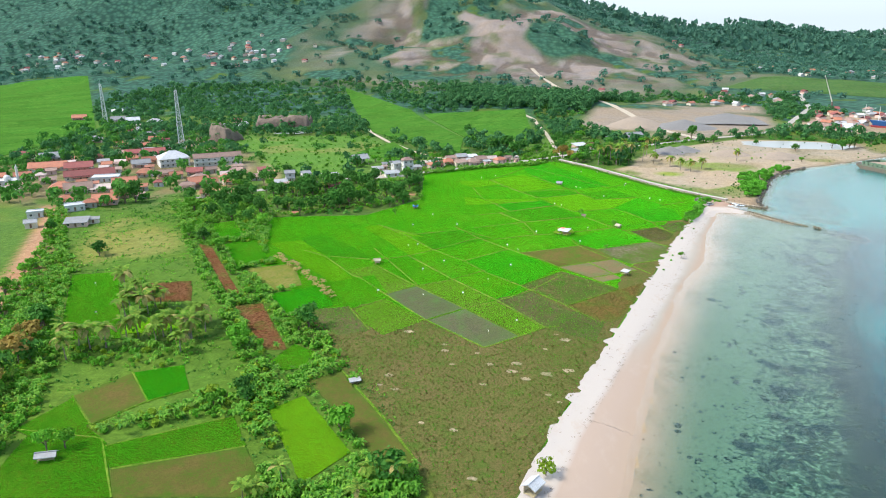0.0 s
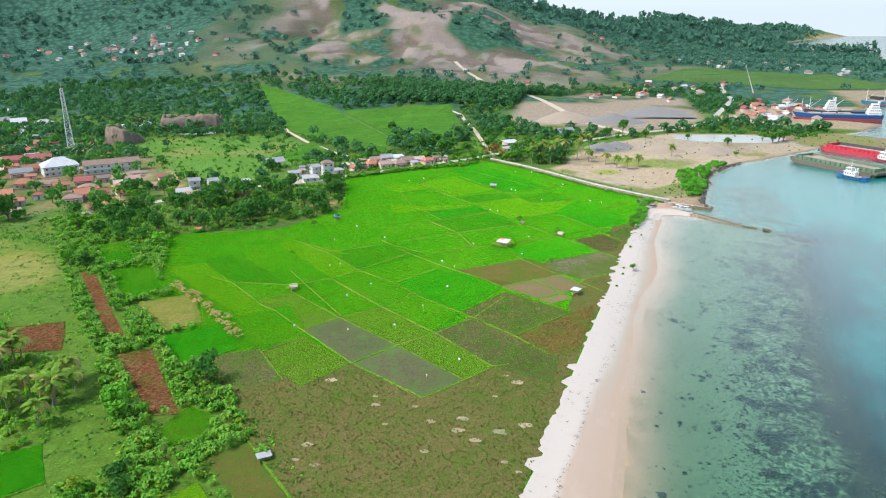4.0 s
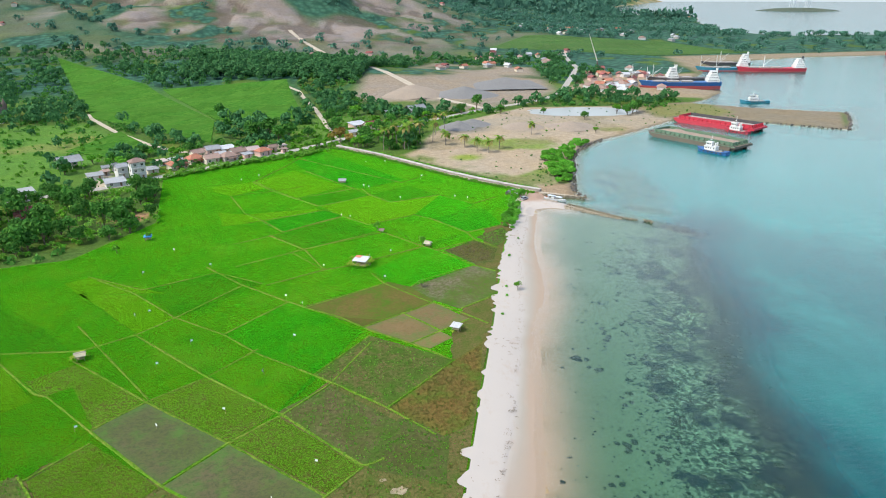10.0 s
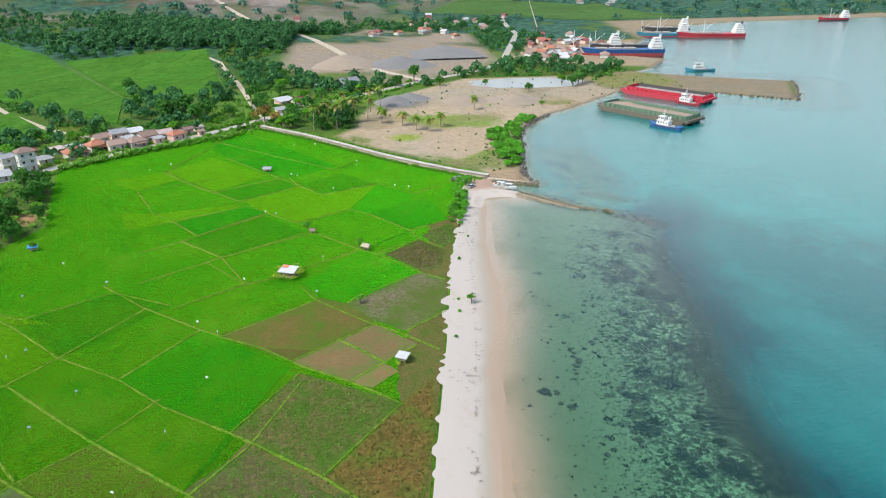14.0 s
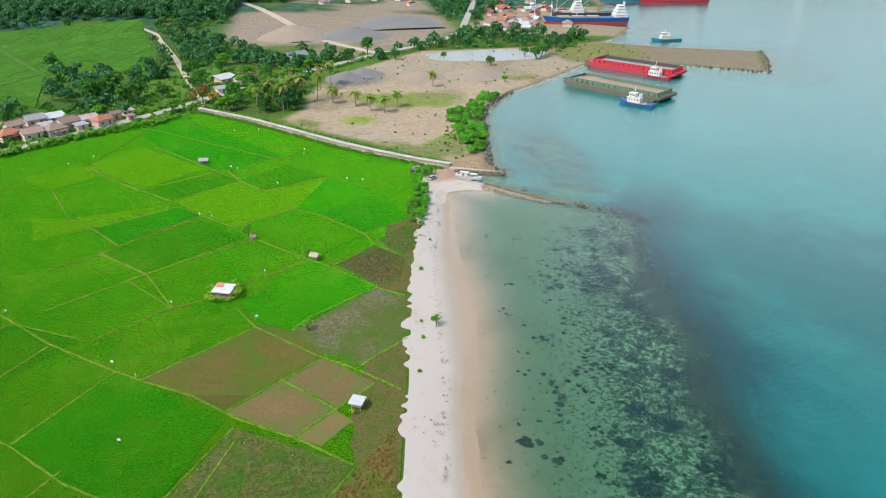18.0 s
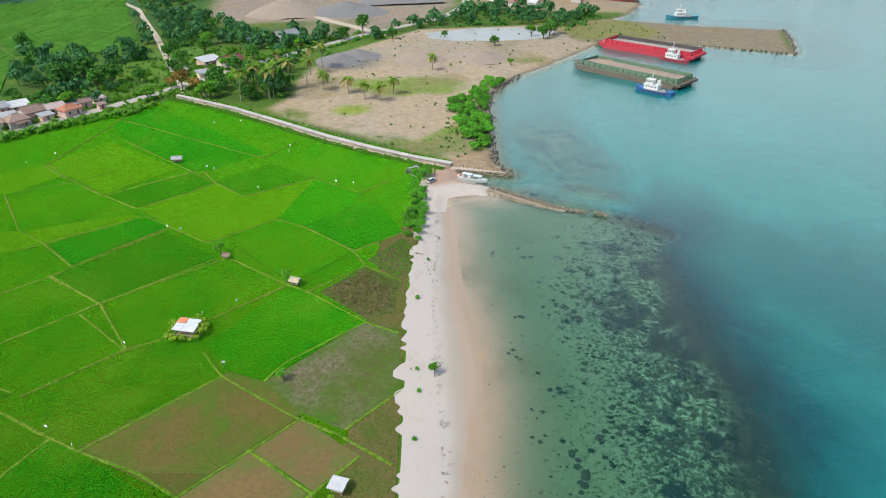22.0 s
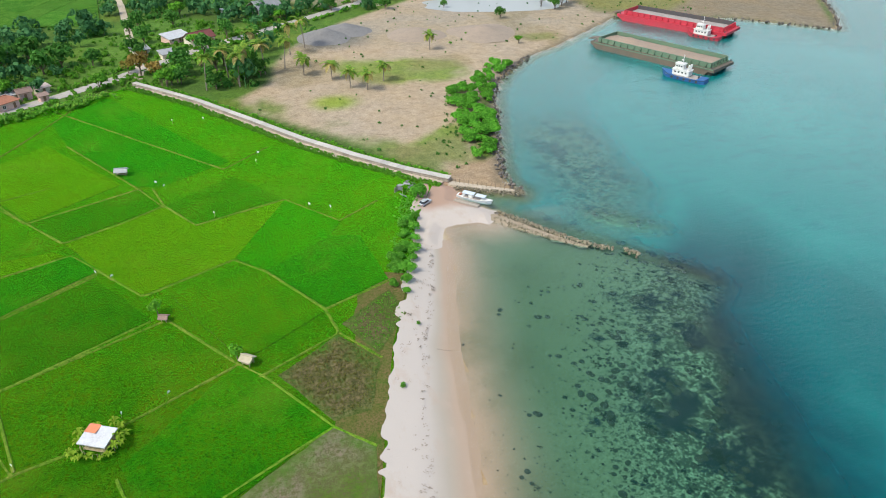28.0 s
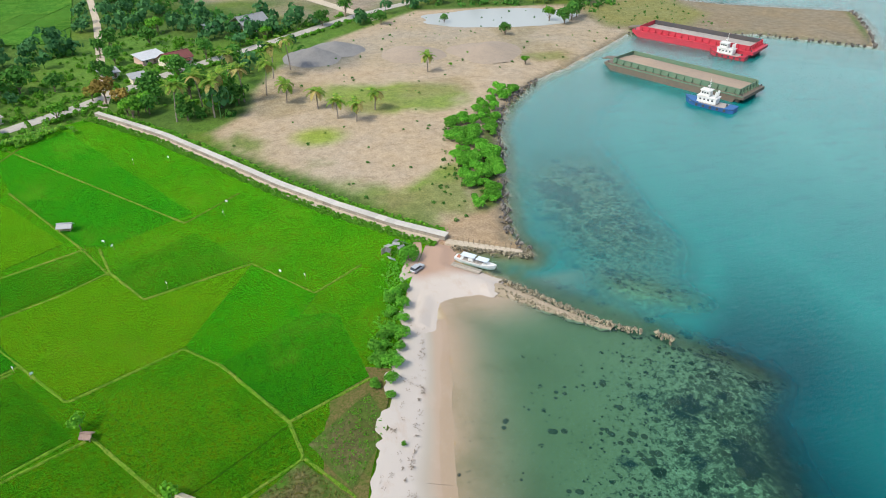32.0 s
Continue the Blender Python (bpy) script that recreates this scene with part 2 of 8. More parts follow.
# covers: surface colours, the forest one tinted bluish for distance haze
GRASS, SHRUB, SOIL, SAND, ROCK, FOREST_HAZED, MUD, CONCRETE = (0.075, 0.15, 0.025), (0.062, 0.115, 0.025), (0.34, 0.25, 0.16), (0.62, 0.53, 0.43), (0.195, 0.166, 0.172), (0.025, 0.075, 0.045), (0.16, 0.12, 0.06), (0.42, 0.4, 0.36)
COVER = np.empty(GX.shape + (3,))
COVER[:] = SHRUB
n1, n2, n3 = value_noise(GX, GY, 90, 1), value_noise(GX, GY, 30, 2), value_noise(GX, GY, 400, 3)


def lay(mask, colour):
    """Lays a cover over the land where mask is 1."""
    m = np.clip(mask, 0, 1)[..., None]
    COVER[:] = COVER * (1 - m) + np.array(colour) * m


def area(ring, soft=3.0):
    return smooth01(to_outline(GX, GY, ring) / soft + 0.5)


lay(smooth01((n1 - 0.42) * 6), GRASS)
lay(smooth01((n2 - 0.55) * 8) * 0.5, (0.13, 0.17, 0.03))
LOT = [(119, 372), (92, 410), (68, 440), (62, 456), (76, 474), (80, 498), (90, 522), (120, 562), (175, 610), (262, 602), (272, 542), (244, 515), (205, 489), (180, 464), (152, 432), (136, 392), (130, 374)]
PADDY = [(19, 481), (-28, 452), (-67, 422), (-54, 347), (-75, 307), (-112, 299), (-140, 291), (-147, 274), (-108, 233), (-70, 192), (-51, 167), (-29, 133), (2, 90), (12, 74), (23, 86), (46, 166), (66, 234), (85, 297), (103, 346), (113, 365), (97, 390), (62, 434), (40, 460)]
FLATS = [(-215, 292), (-200, 180), (-100, 60), (-30, 50), (10, 70), (-20, 130), (-60, 180), (-140, 270), (-160, 310)]
VEG_EDGE = [(-20, -60), (0, 8), (23, 86), (31, 119), (36.5, 134), (45, 166), (57, 206), (65.5, 234), (76.5, 272), (84, 297), (91, 314), (97, 330), (101, 339)]
# the ground sheet dips under the beach
GZ[:] -= 0.22 * smooth01((GD + 4) / 3) * smooth01((14 - GD) / 5) * (GY < 336) * (GY > -60) * (GX < 115)
GZ[:] = np.where(to_outline(GX, GY, PADDY) > -6, np.minimum(GZ, 1.03), GZ)
lay(area(FLATS, 20) * 0.6, (0.08, 0.16, 0.015))
lay(area(PADDY, 2), (0.08, 0.2, 0.012))
MOOR = [(-58, 172), (-45, 180), (-32, 188), (-14, 172), (-2, 182), (8, 194), (22, 212), (36, 200), (50, 190), (47, 174), (23, 86), (10, 74), (0, 92), (-30, 133)]
lay(area(MOOR, 6), (0.11, 0.105, 0.03))
lay(area(LOT, 4), (0.35, 0.28, 0.225))
lay(smooth01((n1 - 0.55) * 7) * area(LOT) * 0.45, (0.26, 0.235, 0.205))
# damp grey heaps, yellow turf and pools on the sandy lot
lay(smooth01(1.5 - np.hypot((GX - 108) / 19, (GY - 538) / 22)) * area(LOT), (0.13, 0.13, 0.13))
lay(smooth01((n2 - 0.42) * 6) * area([(110, 502), (158, 482), (160, 462), (141, 453), (115, 461), (103, 482)], 8) * 0.9, (0.15, 0.22, 0.04))
lay(smooth01((n2 - 0.45) * 7) * area([(112, 420), (140, 436), (134, 396), (130, 376), (116, 384)], 5) * 0.9, (0.12, 0.2, 0.03))
lay(smooth01((n2 - 0.38) * 6) * area([(118, 372), (122, 382), (98, 420), (72, 456), (66, 446), (92, 408)], 6) * 0.85, (0.1, 0.16, 0.03))
lay(smooth01((n2 - 0.45) * 7) * area([(200, 515), (220, 514), (218, 503), (204, 503)], 5) * 0.8, (0.14, 0.2, 0.04))
lay(smooth01(1.4 - np.hypot((GX - 97) / 9, (GY - 443) / 8)) * 0.9, (0.19, 0.26, 0.03))
lay(smooth01((n2 - 0.58) * 9) * area(LOT) * 0.5, (0.2, 0.17, 0.11))
# far rice land, dry flats and the quarried slopes
FAR_RICE = [[(-300, 965), (-160, 620), (-57, 512), (-66, 590), (-160, 790)], [(-140, 766), (-66, 596), (0, 590), (-24, 782)], [(-920, 1000), (-790, 1060), (-440, 590), (-425, 450), (-500, 440)], [(250, 1080), (470, 1010), (640, 1030), (560, 1150), (330, 1190)], [(-140, 500), (-105, 475), (-90, 500), (-125, 560)]]
# far ground darkened in colour to match the self-shadowed leaves standing on it
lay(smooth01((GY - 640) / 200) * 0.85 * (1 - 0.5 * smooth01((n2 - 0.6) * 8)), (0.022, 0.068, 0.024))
for ring in FAR_RICE:
    lay(area(ring, 18) * 0.9, (0.065, 0.17, 0.02))
hill = smooth01(1.65 - np.hypot((GX + 90) / 330, (GY - 1310) / 270))
lay(hill * smooth01((n1 - 0.4) * 7), ROCK)
lay(hill * smooth01((value_noise(GX, GY, 60, 9) - 0.52) * 8) * 0.8, (0.245, 0.208, 0.212))
lay(hill * smooth01((1 - np.abs(value_noise(GX, GY, 95, 13, 4) - 0.5) * 14) * 2) * 0.75, (0.1, 0.08, 0.075))
lay(hill * smooth01((value_noise(GX, GY, 110, 8, 2) - 0.57) * 10), (0.04, 0.1, 0.055))
lay(hill * smooth01((value_noise(GX, GY, 40, 19, 3) - 0.62) * 10) * 0.7, (0.09, 0.11, 0.05))
lay(smooth01(1.3 - np.hypot((GX - 330) / 240, (GY - 2300) / 260)) * smooth01((n3 - 0.4) * 5) * 0.85, (0.2, 0.155, 0.145))
YARD = [(120, 600), (60, 640), (40, 700), (60, 820), (150, 960), (260, 900), (230, 700), (190, 640)]
lay(area(YARD, 20) * smooth01((n1 - 0.3) * 6), (0.25, 0.205, 0.18))
lay(area([(262, 545), (330, 520), (370, 484), (412, 545), (357, 578), (320, 612), (260, 600)], 5), (0.205, 0.17, 0.135))
lay(area([(262, 550), (300, 535), (330, 560), (330, 605), (270, 600)], 12) * 0.7, (0.16, 0.18, 0.05))
lay(area([(350, 705), (390, 675), (345, 630), (300, 650), (230, 690), (300, 800), (430, 805)], 12), (0.28, 0.22, 0.17))
lay(area([(500, 915), (430, 810), (480, 1000), (820, 1010), (1250, 1040), (1250, 985), (820, 960), (654, 955)], 12), (0.24, 0.195, 0.155))
# forest on the heights, with haze put into its bluish colour
lay(smooth01((GZ - 25) / 40) * (1 - hill) * smooth01((n3 - 0.3) * 4), FOREST_HAZED)
# a dirt road by the village, and bare yards
lay(smooth01(1.5 - np.abs(to_outline(GX, GY, [(-165, 150), (-188, 198), (-235, 275), (-262, 300), (-238, 270), (-192, 195), (-172, 152)])) / 4), (0.36, 0.21, 0.14))
lay(area([(-400, 400), (-340, 320), (-240, 290), (-180, 335), (-150, 380), (-210, 470), (-300, 560), (-340, 540)], 25) * smooth01((n2 - 0.4) * 6) * 0.75, (0.2, 0.15, 0.1))
lay(area([(-183, 222), (-193, 238), (-203, 262), (-206, 281), (-196, 284), (-178, 272), (-158, 259), (-147, 246), (-142, 229), (-150, 215), (-162, 205), (-172, 209)], 12) * smooth01((n2 - 0.25) * 5), (0.19, 0.2, 0.055))
MEADOW = [(-292, 566), (-215, 590), (-160, 600), (-110, 520), (-112, 470), (-122, 412), (-164, 414), (-200, 450), (-215, 480)]
lay(area(MEADOW, 14) * 0.9, (0.085, 0.19, 0.03))
lay(area(MEADOW, 14) * smooth01((n2 - 0.52) * 7) * 0.7, (0.17, 0.19, 0.06))
lay(area([(0, 500), (14, 498), (60, 545), (50, 590), (20, 600), (-10, 560)], 12) * 0.8, (0.085, 0.18, 0.03))
lay(area([(-195, 448), (-171, 418), (-143, 358), (-157, 359)], 6) * 0.9, (0.34, 0.25, 0.17))
lay(area([(-168, 330), (-100, 345), (-95, 400), (-160, 405)], 15) * 0.7, (0.06, 0.13, 0.02))
lay(area([(-180, 330), (-170, 352), (-190, 375), (-196, 348)], 3), (0.4, 0.26, 0.17))
lay(area([(-108, 440), (-100, 402), (-92, 405), (-96, 440)], 3), (0.42, 0.36, 0.3))
lay(area([(-62, 350), (-58, 362), (-68, 364), (-74, 352)], 2), (0.33, 0.2, 0.12))
lay(area([(-360, 560), (-180, 320), (-150, 360), (-300, 600)], 20) * smooth01((n2 - 0.52) * 7) * 0.8, (0.3, 0.24, 0.19))
lay(area([(103, 346), (112, 366), (120, 366), (118, 356), (124, 346), (120, 340), (110, 340)], 2), (0.42, 0.28, 0.19))
lay(area([(114, 366), (120, 374), (138, 380), (137, 362), (137, 354), (120, 362)], 3), (0.3, 0.22, 0.16))
lay(smooth01(1 - GD / 3) * (GD > 0) * (GY < 345), SAND)
lay(smooth01(1 - GD / 4) * (GD > 0) * (GY >= 345), (0.16, 0.14, 0.12))
# sea floor, by its distance from the shore: red is coral cover, green the depth of the sand's damp, blue the drop
off = np.clip(-GD, 0, 300)
side = smooth01((GY - 345 + (GX - 125) * 1.15) / 14) * (GX > 112)
shoal_ = np.exp(-((((GX - 166) - (GY - 370) * 0.06) / 20) ** 4) - ((GY - 371) / 40) ** 4)
bar_ = np.exp(-(((GX - 160) * 0.77 - (GY - 330) * 0.64) / 16) ** 4 - (((GX - 160) * 0.64 + (GY - 330) * 0.77) / 6.5) ** 2)
# the reef lies farther out towards the breakwater
out_ = off - 12 * smooth01((GY - 262) / 40) + 7 * smooth01((150 - GY) / 50)
coral = (0.12 + 0.5 * smooth01((out_ - 10) / 22) + 0.5 * smooth01((out_ - 24) / 16)) * smooth01((out_ - 5) / 7) * smooth01(0.25 + 1.3 * n1) * (1 - side) + 0.95 * shoal_ * side
rim = smooth01((out_ - 26) / 18) * smooth01((53 - out_) / 5) * (1 - side) * smooth01(2.4 * n2 - 0.55)
FLOOR = np.stack([np.clip(coral, 0, 1), 0.5 * smooth01(off / 20 + side) + 0.5 * np.clip(rim + bar_ * side, 0, 1), smooth01((out_ - 49 - 10 * (n2 - 0.5)) / 6) * (1 - side), np.ones_like(off)], -1)
lay(GD < 0, (0.36, 0.265, 0.19))
land_mat = cover_material("land_cover")


def seabed_material():
    m, n, l, b = nodes_of("reef_floor")
    at = n.new("ShaderNodeVertexColor")
    at.layer_name = "sea_floor"
    sep = n.new("ShaderNodeSeparateColor")
    l.new(at.outputs["Color"], sep.inputs["Color"])
    near, lip = n.new("ShaderNodeMapRange"), n.new("ShaderNodeMapRange")
    near.inputs["From Max"].default_value, lip.inputs["From Min"].default_value = 0.5, 0.5
    l.new(sep.outputs["Green"], near.inputs["Value"])
    l.new(sep.outputs["Green"], lip.inputs["Value"])

    def maths(kind, *args):
        x = n.new("ShaderNodeMath")
        x.operation = kind
        for i, v in enumerate(args):
            if isinstance(v, bpy.types.NodeSocket):
                l.new(v, x.inputs[i])
            else:
                x.inputs[i].default_value = v
        x.use_clamp = kind == "MULTIPLY"
        return x.outputs[0]

    sand = mixed(n, l, (0.36, 0.265, 0.19), (0.17, 0.165, 0.09), near.outputs["Result"])
    sand = mixed(n, l, sand, (0.13, 0.125, 0.06), noisy(n, l, 0.05, 5, 0.6, 0.45, 0.8, "World"))
    sand = mixed(n, l, sand, (0.2, 0.205, 0.125), maths("MULTIPLY", sep.outputs["Red"], 0.75))
    grit = noisy(n, l, 1.8, 7, 0.85, 0.38, 0.62, "World")
    sand = mixed(n, l, sand, mixed(n, l, (0.035, 0.05, 0.03), (0.36, 0.37, 0.26), grit), maths("MULTIPLY", sep.outputs["Red"], 0.75))
    # pale sand and live coral on the outer reef
    bright = maths("MULTIPLY", lip.outputs["Result"], noisy(n, l, 0.6, 9, 0.85, 0.47, 0.66, "World"))
    c = mixed(n, l, sand, (0.42, 0.55, 0.33), bright)
    # turf beds: noise cut by a threshold that falls as the coral thickens
    geo = n.new("ShaderNodeNewGeometry")

    def beds(scale, edge, wide, shift, lift):
        t = n.new("ShaderNodeTexNoise")
        t.inputs["Scale"].default_value, t.inputs["Detail"].default_value, t.inputs["Roughness"].default_value = scale, 7, 0.72
        mp = n.new("ShaderNodeMapping")
        mp.inputs["Location"].default_value = (shift, shift * 2, 0)
        l.new(geo.outputs["Position"], mp.inputs["Vector"])
        l.new(mp.outputs["Vector"], t.inputs["Vector"])
        r = n.new("ShaderNodeMapRange")
        r.inputs["From Min"].default_value, r.inputs["From Max"].default_value = edge, edge + wide
        l.new(maths("MULTIPLY_ADD", sep.outputs["Red"], lift, t.outputs["Fac"]), r.inputs["Value"])
        return r.outputs["Result"]

    # heads: round clumps of uneven size, more of them where the coral is thick
    def heads(scale, share, size, shift):
        bend = n.new("ShaderNodeTexNoise")
        bend.inputs["Scale"].default_value, bend.inputs["Detail"].default_value = scale * 5, 5
        l.new(geo.outputs["Position"], bend.inputs["Vector"])
        mp = n.new("ShaderNodeMapping")
        mp.inputs["Location"].default_value = (shift, -shift, shift * 0.3)
        mp.inputs["Scale"].default_value = (1, 1, 0)
        l.new(geo.outputs["Position"], mp.inputs["Vector"])
        v = n.new("ShaderNodeTexVoronoi")
        v.inputs["Scale"].default_value = scale
        l.new(mp.outputs["Vector"], v.inputs["Vector"])
        pick = n.new("ShaderNodeSeparateColor")
        l.new(v.outputs["Color"], pick.inputs["Color"])
        there = maths("LESS_THAN", pick.outputs["Red"], maths("MULTIPLY_ADD", sep.outputs["Red"], share, 0.02))
        reach = maths("MULTIPLY_ADD", pick.outputs["Green"], size, 0.1)
        d = maths("MULTIPLY_ADD", bend.outputs["Fac"], 0.8, v.outputs["Distance"])
        edge = maths("SUBTRACT", maths("ADD", reach, 0.4), d)
        r = n.new("ShaderNodeMapRange")
        r.inputs["From Min"].default_value, r.inputs["From Max"].default_value = 0.0, 0.09
        l.new(edge, r.inputs["Value"])
        return maths("MULTIPLY", there, r.outputs["Result"])

    c = mixed(n, l, c, (0.05, 0.065, 0.045), beds(0.95, 0.62, 0.07, 3.0, 0.17))
    c = mixed(n, l, c, (0.012, 0.026, 0.03), beds(0.085, 0.665, 0.06, 70.0, 0.16))
    c = mixed(n, l, c, (0.01, 0.02, 0.014), heads(0.21, 0.5, 0.3, 11.0))
    c = mixed(n, l, c, (0.012, 0.024, 0.018), heads(0.5, 0.55, 0.3, 37.0))
    c = mixed(n, l, c, (0.02, 0.03, 0.022), heads(1.1, 0.4, 0.3, 5.0))
    # the weedy slope beyond the rim
    slope = mixed(n, l, (0.012, 0.02, 0.024), (0.05, 0.062, 0.05), noisy(n, l, 0.6, 6, 0.8, 0.42, 0.68, "World"))
    c = mixed(n, l, c, slope, maths("MULTIPLY", sep.outputs["Blue"], 0.93))
    l.new(c, b.inputs["Base Color"])
    b.inputs["Roughness"].default_value = 0.95
    return m


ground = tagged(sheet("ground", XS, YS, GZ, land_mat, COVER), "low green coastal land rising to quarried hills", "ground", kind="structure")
ground.data.materials.append(seabed_material())
at = ground.data.attributes.new("sea_floor", "FLOAT_COLOR", "POINT")
at.data.foreach_set("color", FLOOR.ravel())
_d = GD[:-1, :-1]
ground.data.polygons.foreach_set("material_index", (_d < -0.6).astype(np.int32).ravel())


# ---- sea ----
def sea_material():
    m, n, l, b = nodes_of("sea_water")
    at = n.new("ShaderNodeVertexColor")
    at.layer_name = "cover"
    sep = n.new("ShaderNodeSeparateColor")
    l.new(at.outputs["Color"], sep.inputs["Color"])
    clear = n.new("ShaderNodeBsdfTransparent")
    l.new(mixed(n, l, (0.97, 0.96, 0.93), (0.57, 0.84, 0.75), at.outputs["Alpha"]), clear.inputs["Color"])
    body = n.new("ShaderNodeBsdfDiffuse")
    deep = mixed(n, l, (0.0, 0.05, 0.06), (0.004, 0.165, 0.155), sep.outputs["Green"])
    deep = mixed(n, l, deep, (0.02, 0.225, 0.205), noisy(n, l, 0.014, 5, 0.65, 0.48, 0.9, "World", (1, 0.6, 1)))
    # ripple shading painted into the body colour as stretched darker streaks
    deep = mixed(n, l, deep, (0.0, 0.09, 0.105), noisy(n, l, 0.14, 6, 0.8, 0.5, 1.0, "World", (0.4, 1.3, 1)))
    l.new(mixed(n, l, deep, (0.25, 0.215, 0.13), sep.outputs["Blue"]), body.inputs["Color"])
    mx = n.new("ShaderNodeMixShader")
    l.new(sep.outputs["Red"], mx.inputs["Fac"])
    l.new(clear.outputs[0], mx.inputs[1])
    l.new(body.outputs[0], mx.inputs[2])
    gl = n.new("ShaderNodeBsdfGlossy")
    gl.inputs["Roughness"].default_value = 0.1
    facing = n.new("ShaderNodeLayerWeight")
    facing.inputs["Blend"].default_value = 0.5
    steep, fr = n.new("ShaderNodeMath"), n.new("ShaderNodeMath")
    steep.operation, fr.operation = "POWER", "MULTIPLY_ADD"
    steep.inputs[1].default_value, fr.inputs[1].default_value, fr.inputs[2].default_value = 3.6, 0.99, 0.003
    l.new(facing.outputs["Facing"], steep.inputs[0])
    l.new(steep.outputs[0], fr.inputs[0])
    bp = n.new("ShaderNodeBump")
    bp.inputs["Strength"].default_value, bp.inputs["Distance"].default_value = 0.5, 0.4
    waves = mixed(n, l, noisy(n, l, 0.8, 6, 0.75, 0.2, 0.8, "World", (0.5, 1, 1)), noisy(n, l, 0.12, 4, 0.65, 0.2, 0.8, "World", (0.5, 1.2, 1)), 0.5)
    l.new(waves, bp.inputs["Height"])
    l.new(bp.outputs["Normal"], gl.inputs["Normal"])
    calm = n.new("ShaderNodeBump")
    calm.inputs["Strength"].default_value, calm.inputs["Distance"].default_value = 0.22, 0.4
    l.new(waves, calm.inputs["Height"])
    l.new(calm.outputs["Normal"], facing.inputs["Normal"])
    m2 = n.new("ShaderNodeMixShader")
    l.new(fr.outputs[0], m2.inputs["Fac"])
    l.new(mx.outputs[0], m2.inputs[1])
    l.new(gl.outputs[0], m2.inputs[2])
    l.new(m2.outputs[0], n["Material Output"].inputs["Surface"])
    return m


WX = steps((-140, 20, 10), (20, 460, 3), (460, 1500, 20), (1500, 5000, 100))
WY = steps((-400, 40, 10), (40, 620, 3), (620, 1600, 20), (1600, 5200, 100))
wx, wy = np.meshgrid(WX, WY)
wz, wd = height(wx, wy)
depth = np.clip(-wz, 0, 9)
cloudy = np.exp(-np.clip(-wd, 0, 60) / 10.0) * smooth01((-wd - 1.5) / 11) * 0.9 * (0.35 + 0.9 * value_noise(wx, wy, 40, 21, 3)) * (wd < 0) * (wy < 345)
murk = np.stack([np.clip(smooth01((depth - 1.6) / 2.8) * 0.97 + cloudy * 0.5 + 0.45 * smooth01((-wd - 51 - 12 * smooth01((wy - 262) / 40)) / 10) * (1 - smooth01((depth - 1.6) / 2.8)) * (wy < 340) + 0.03 * smooth01((depth - 0.3) / 1.2), 0.0, 1), np.clip(0.45 * smooth01((-wd - 62) / 18) + smooth01((wy - 330 + (wx - 125) * 0.8) / 75) * (wx > 112) + 0.7 * smooth01((50 + wd) / 10), 0, 1), np.clip(cloudy * 1.2, 0, 1), smooth01(depth / 0.9)], -1)
water = tagged(sheet("water", WX, WY, 0 * wx, sea_material(), murk, keep=wd < 24), "calm turquoise sea over a shallow reef", "sea", kind="structure")


# ---- the beach ----
def along(line, step):
    """Points at even steps on a line, with the normals to its left."""
    p = np.array(line, float)
    s = np.r_[0, np.cumsum(np.hypot(*np.diff(p, axis=0).T))]
    q = np.arange(0, s[-1], step)
    c = np.stack([np.interp(q, s, p[:, k]) for k in (0, 1)], 1)
    t = np.gradient(c, axis=0)
    t /= np.hypot(*t.T)[:, None] + 1e-9
    return c, np.stack([-t[:, 1], t[:, 0]], 1), q


def sand_material():
    m, n, l, b = nodes_of("beach_sand")
    at = n.new("ShaderNodeVertexColor")
    at.layer_name = "cover"
    c = mixed(n, l, at.outputs["Color"], (0.4, 0.31, 0.24), noisy(n, l, 0.22, 6, 0.7, 0.54, 0.8, "World", (1, 0.5, 1)))
    g = noisy(n, l, 3.5, 5, 0.75, 0.3, 0.7, "World")
    c = mixed(n, l, c, (0.28, 0.23, 0.18), noisy(n, l, 1.1, 6, 0.85, 0.62, 0.78, "World"))
    l.new(c, b.inputs["Base Color"])
    b.inputs["Roughness"].default_value = 0.9
    bumped(n, l, b, g, 0.3, 0.08)
    return m


sand_mat = sand_material()
edge, left, run = along(VEG_EDGE, 0.45)
rag = value_noise(run, 0 * run, 3.2, 31, 2)
big = value_noise(run, 0 * run + 9, 24, 33, 2)
reach = -1.2 + 2.5 * np.clip((rag - 0.36) * 3.2, 0, 1) ** 0.7 * np.clip((big - 0.15) * 2, 0.35, 1)
ACROSS = np.r_[0, 0.15, 0.3, 0.5, 0.7, 0.85, 1.0, 1.12, 1.3, 1.55, 1.8, 2.0, 2.35, 2.7]
dry_w = np.interp(edge[:, 1], [p[1] for p in DRY], [p[0] for p in DRY]) - edge[:, 0]
shore = np.interp(edge[:, 1], [p[1] for p in BAY], [p[0] for p in BAY])
wet_w = np.maximum(shore - edge[:, 0] - dry_w, 1.0)
creep = value_noise(run, 0 * run + 5, 11, 37, 3) - 0.5
verts, cols = [], []
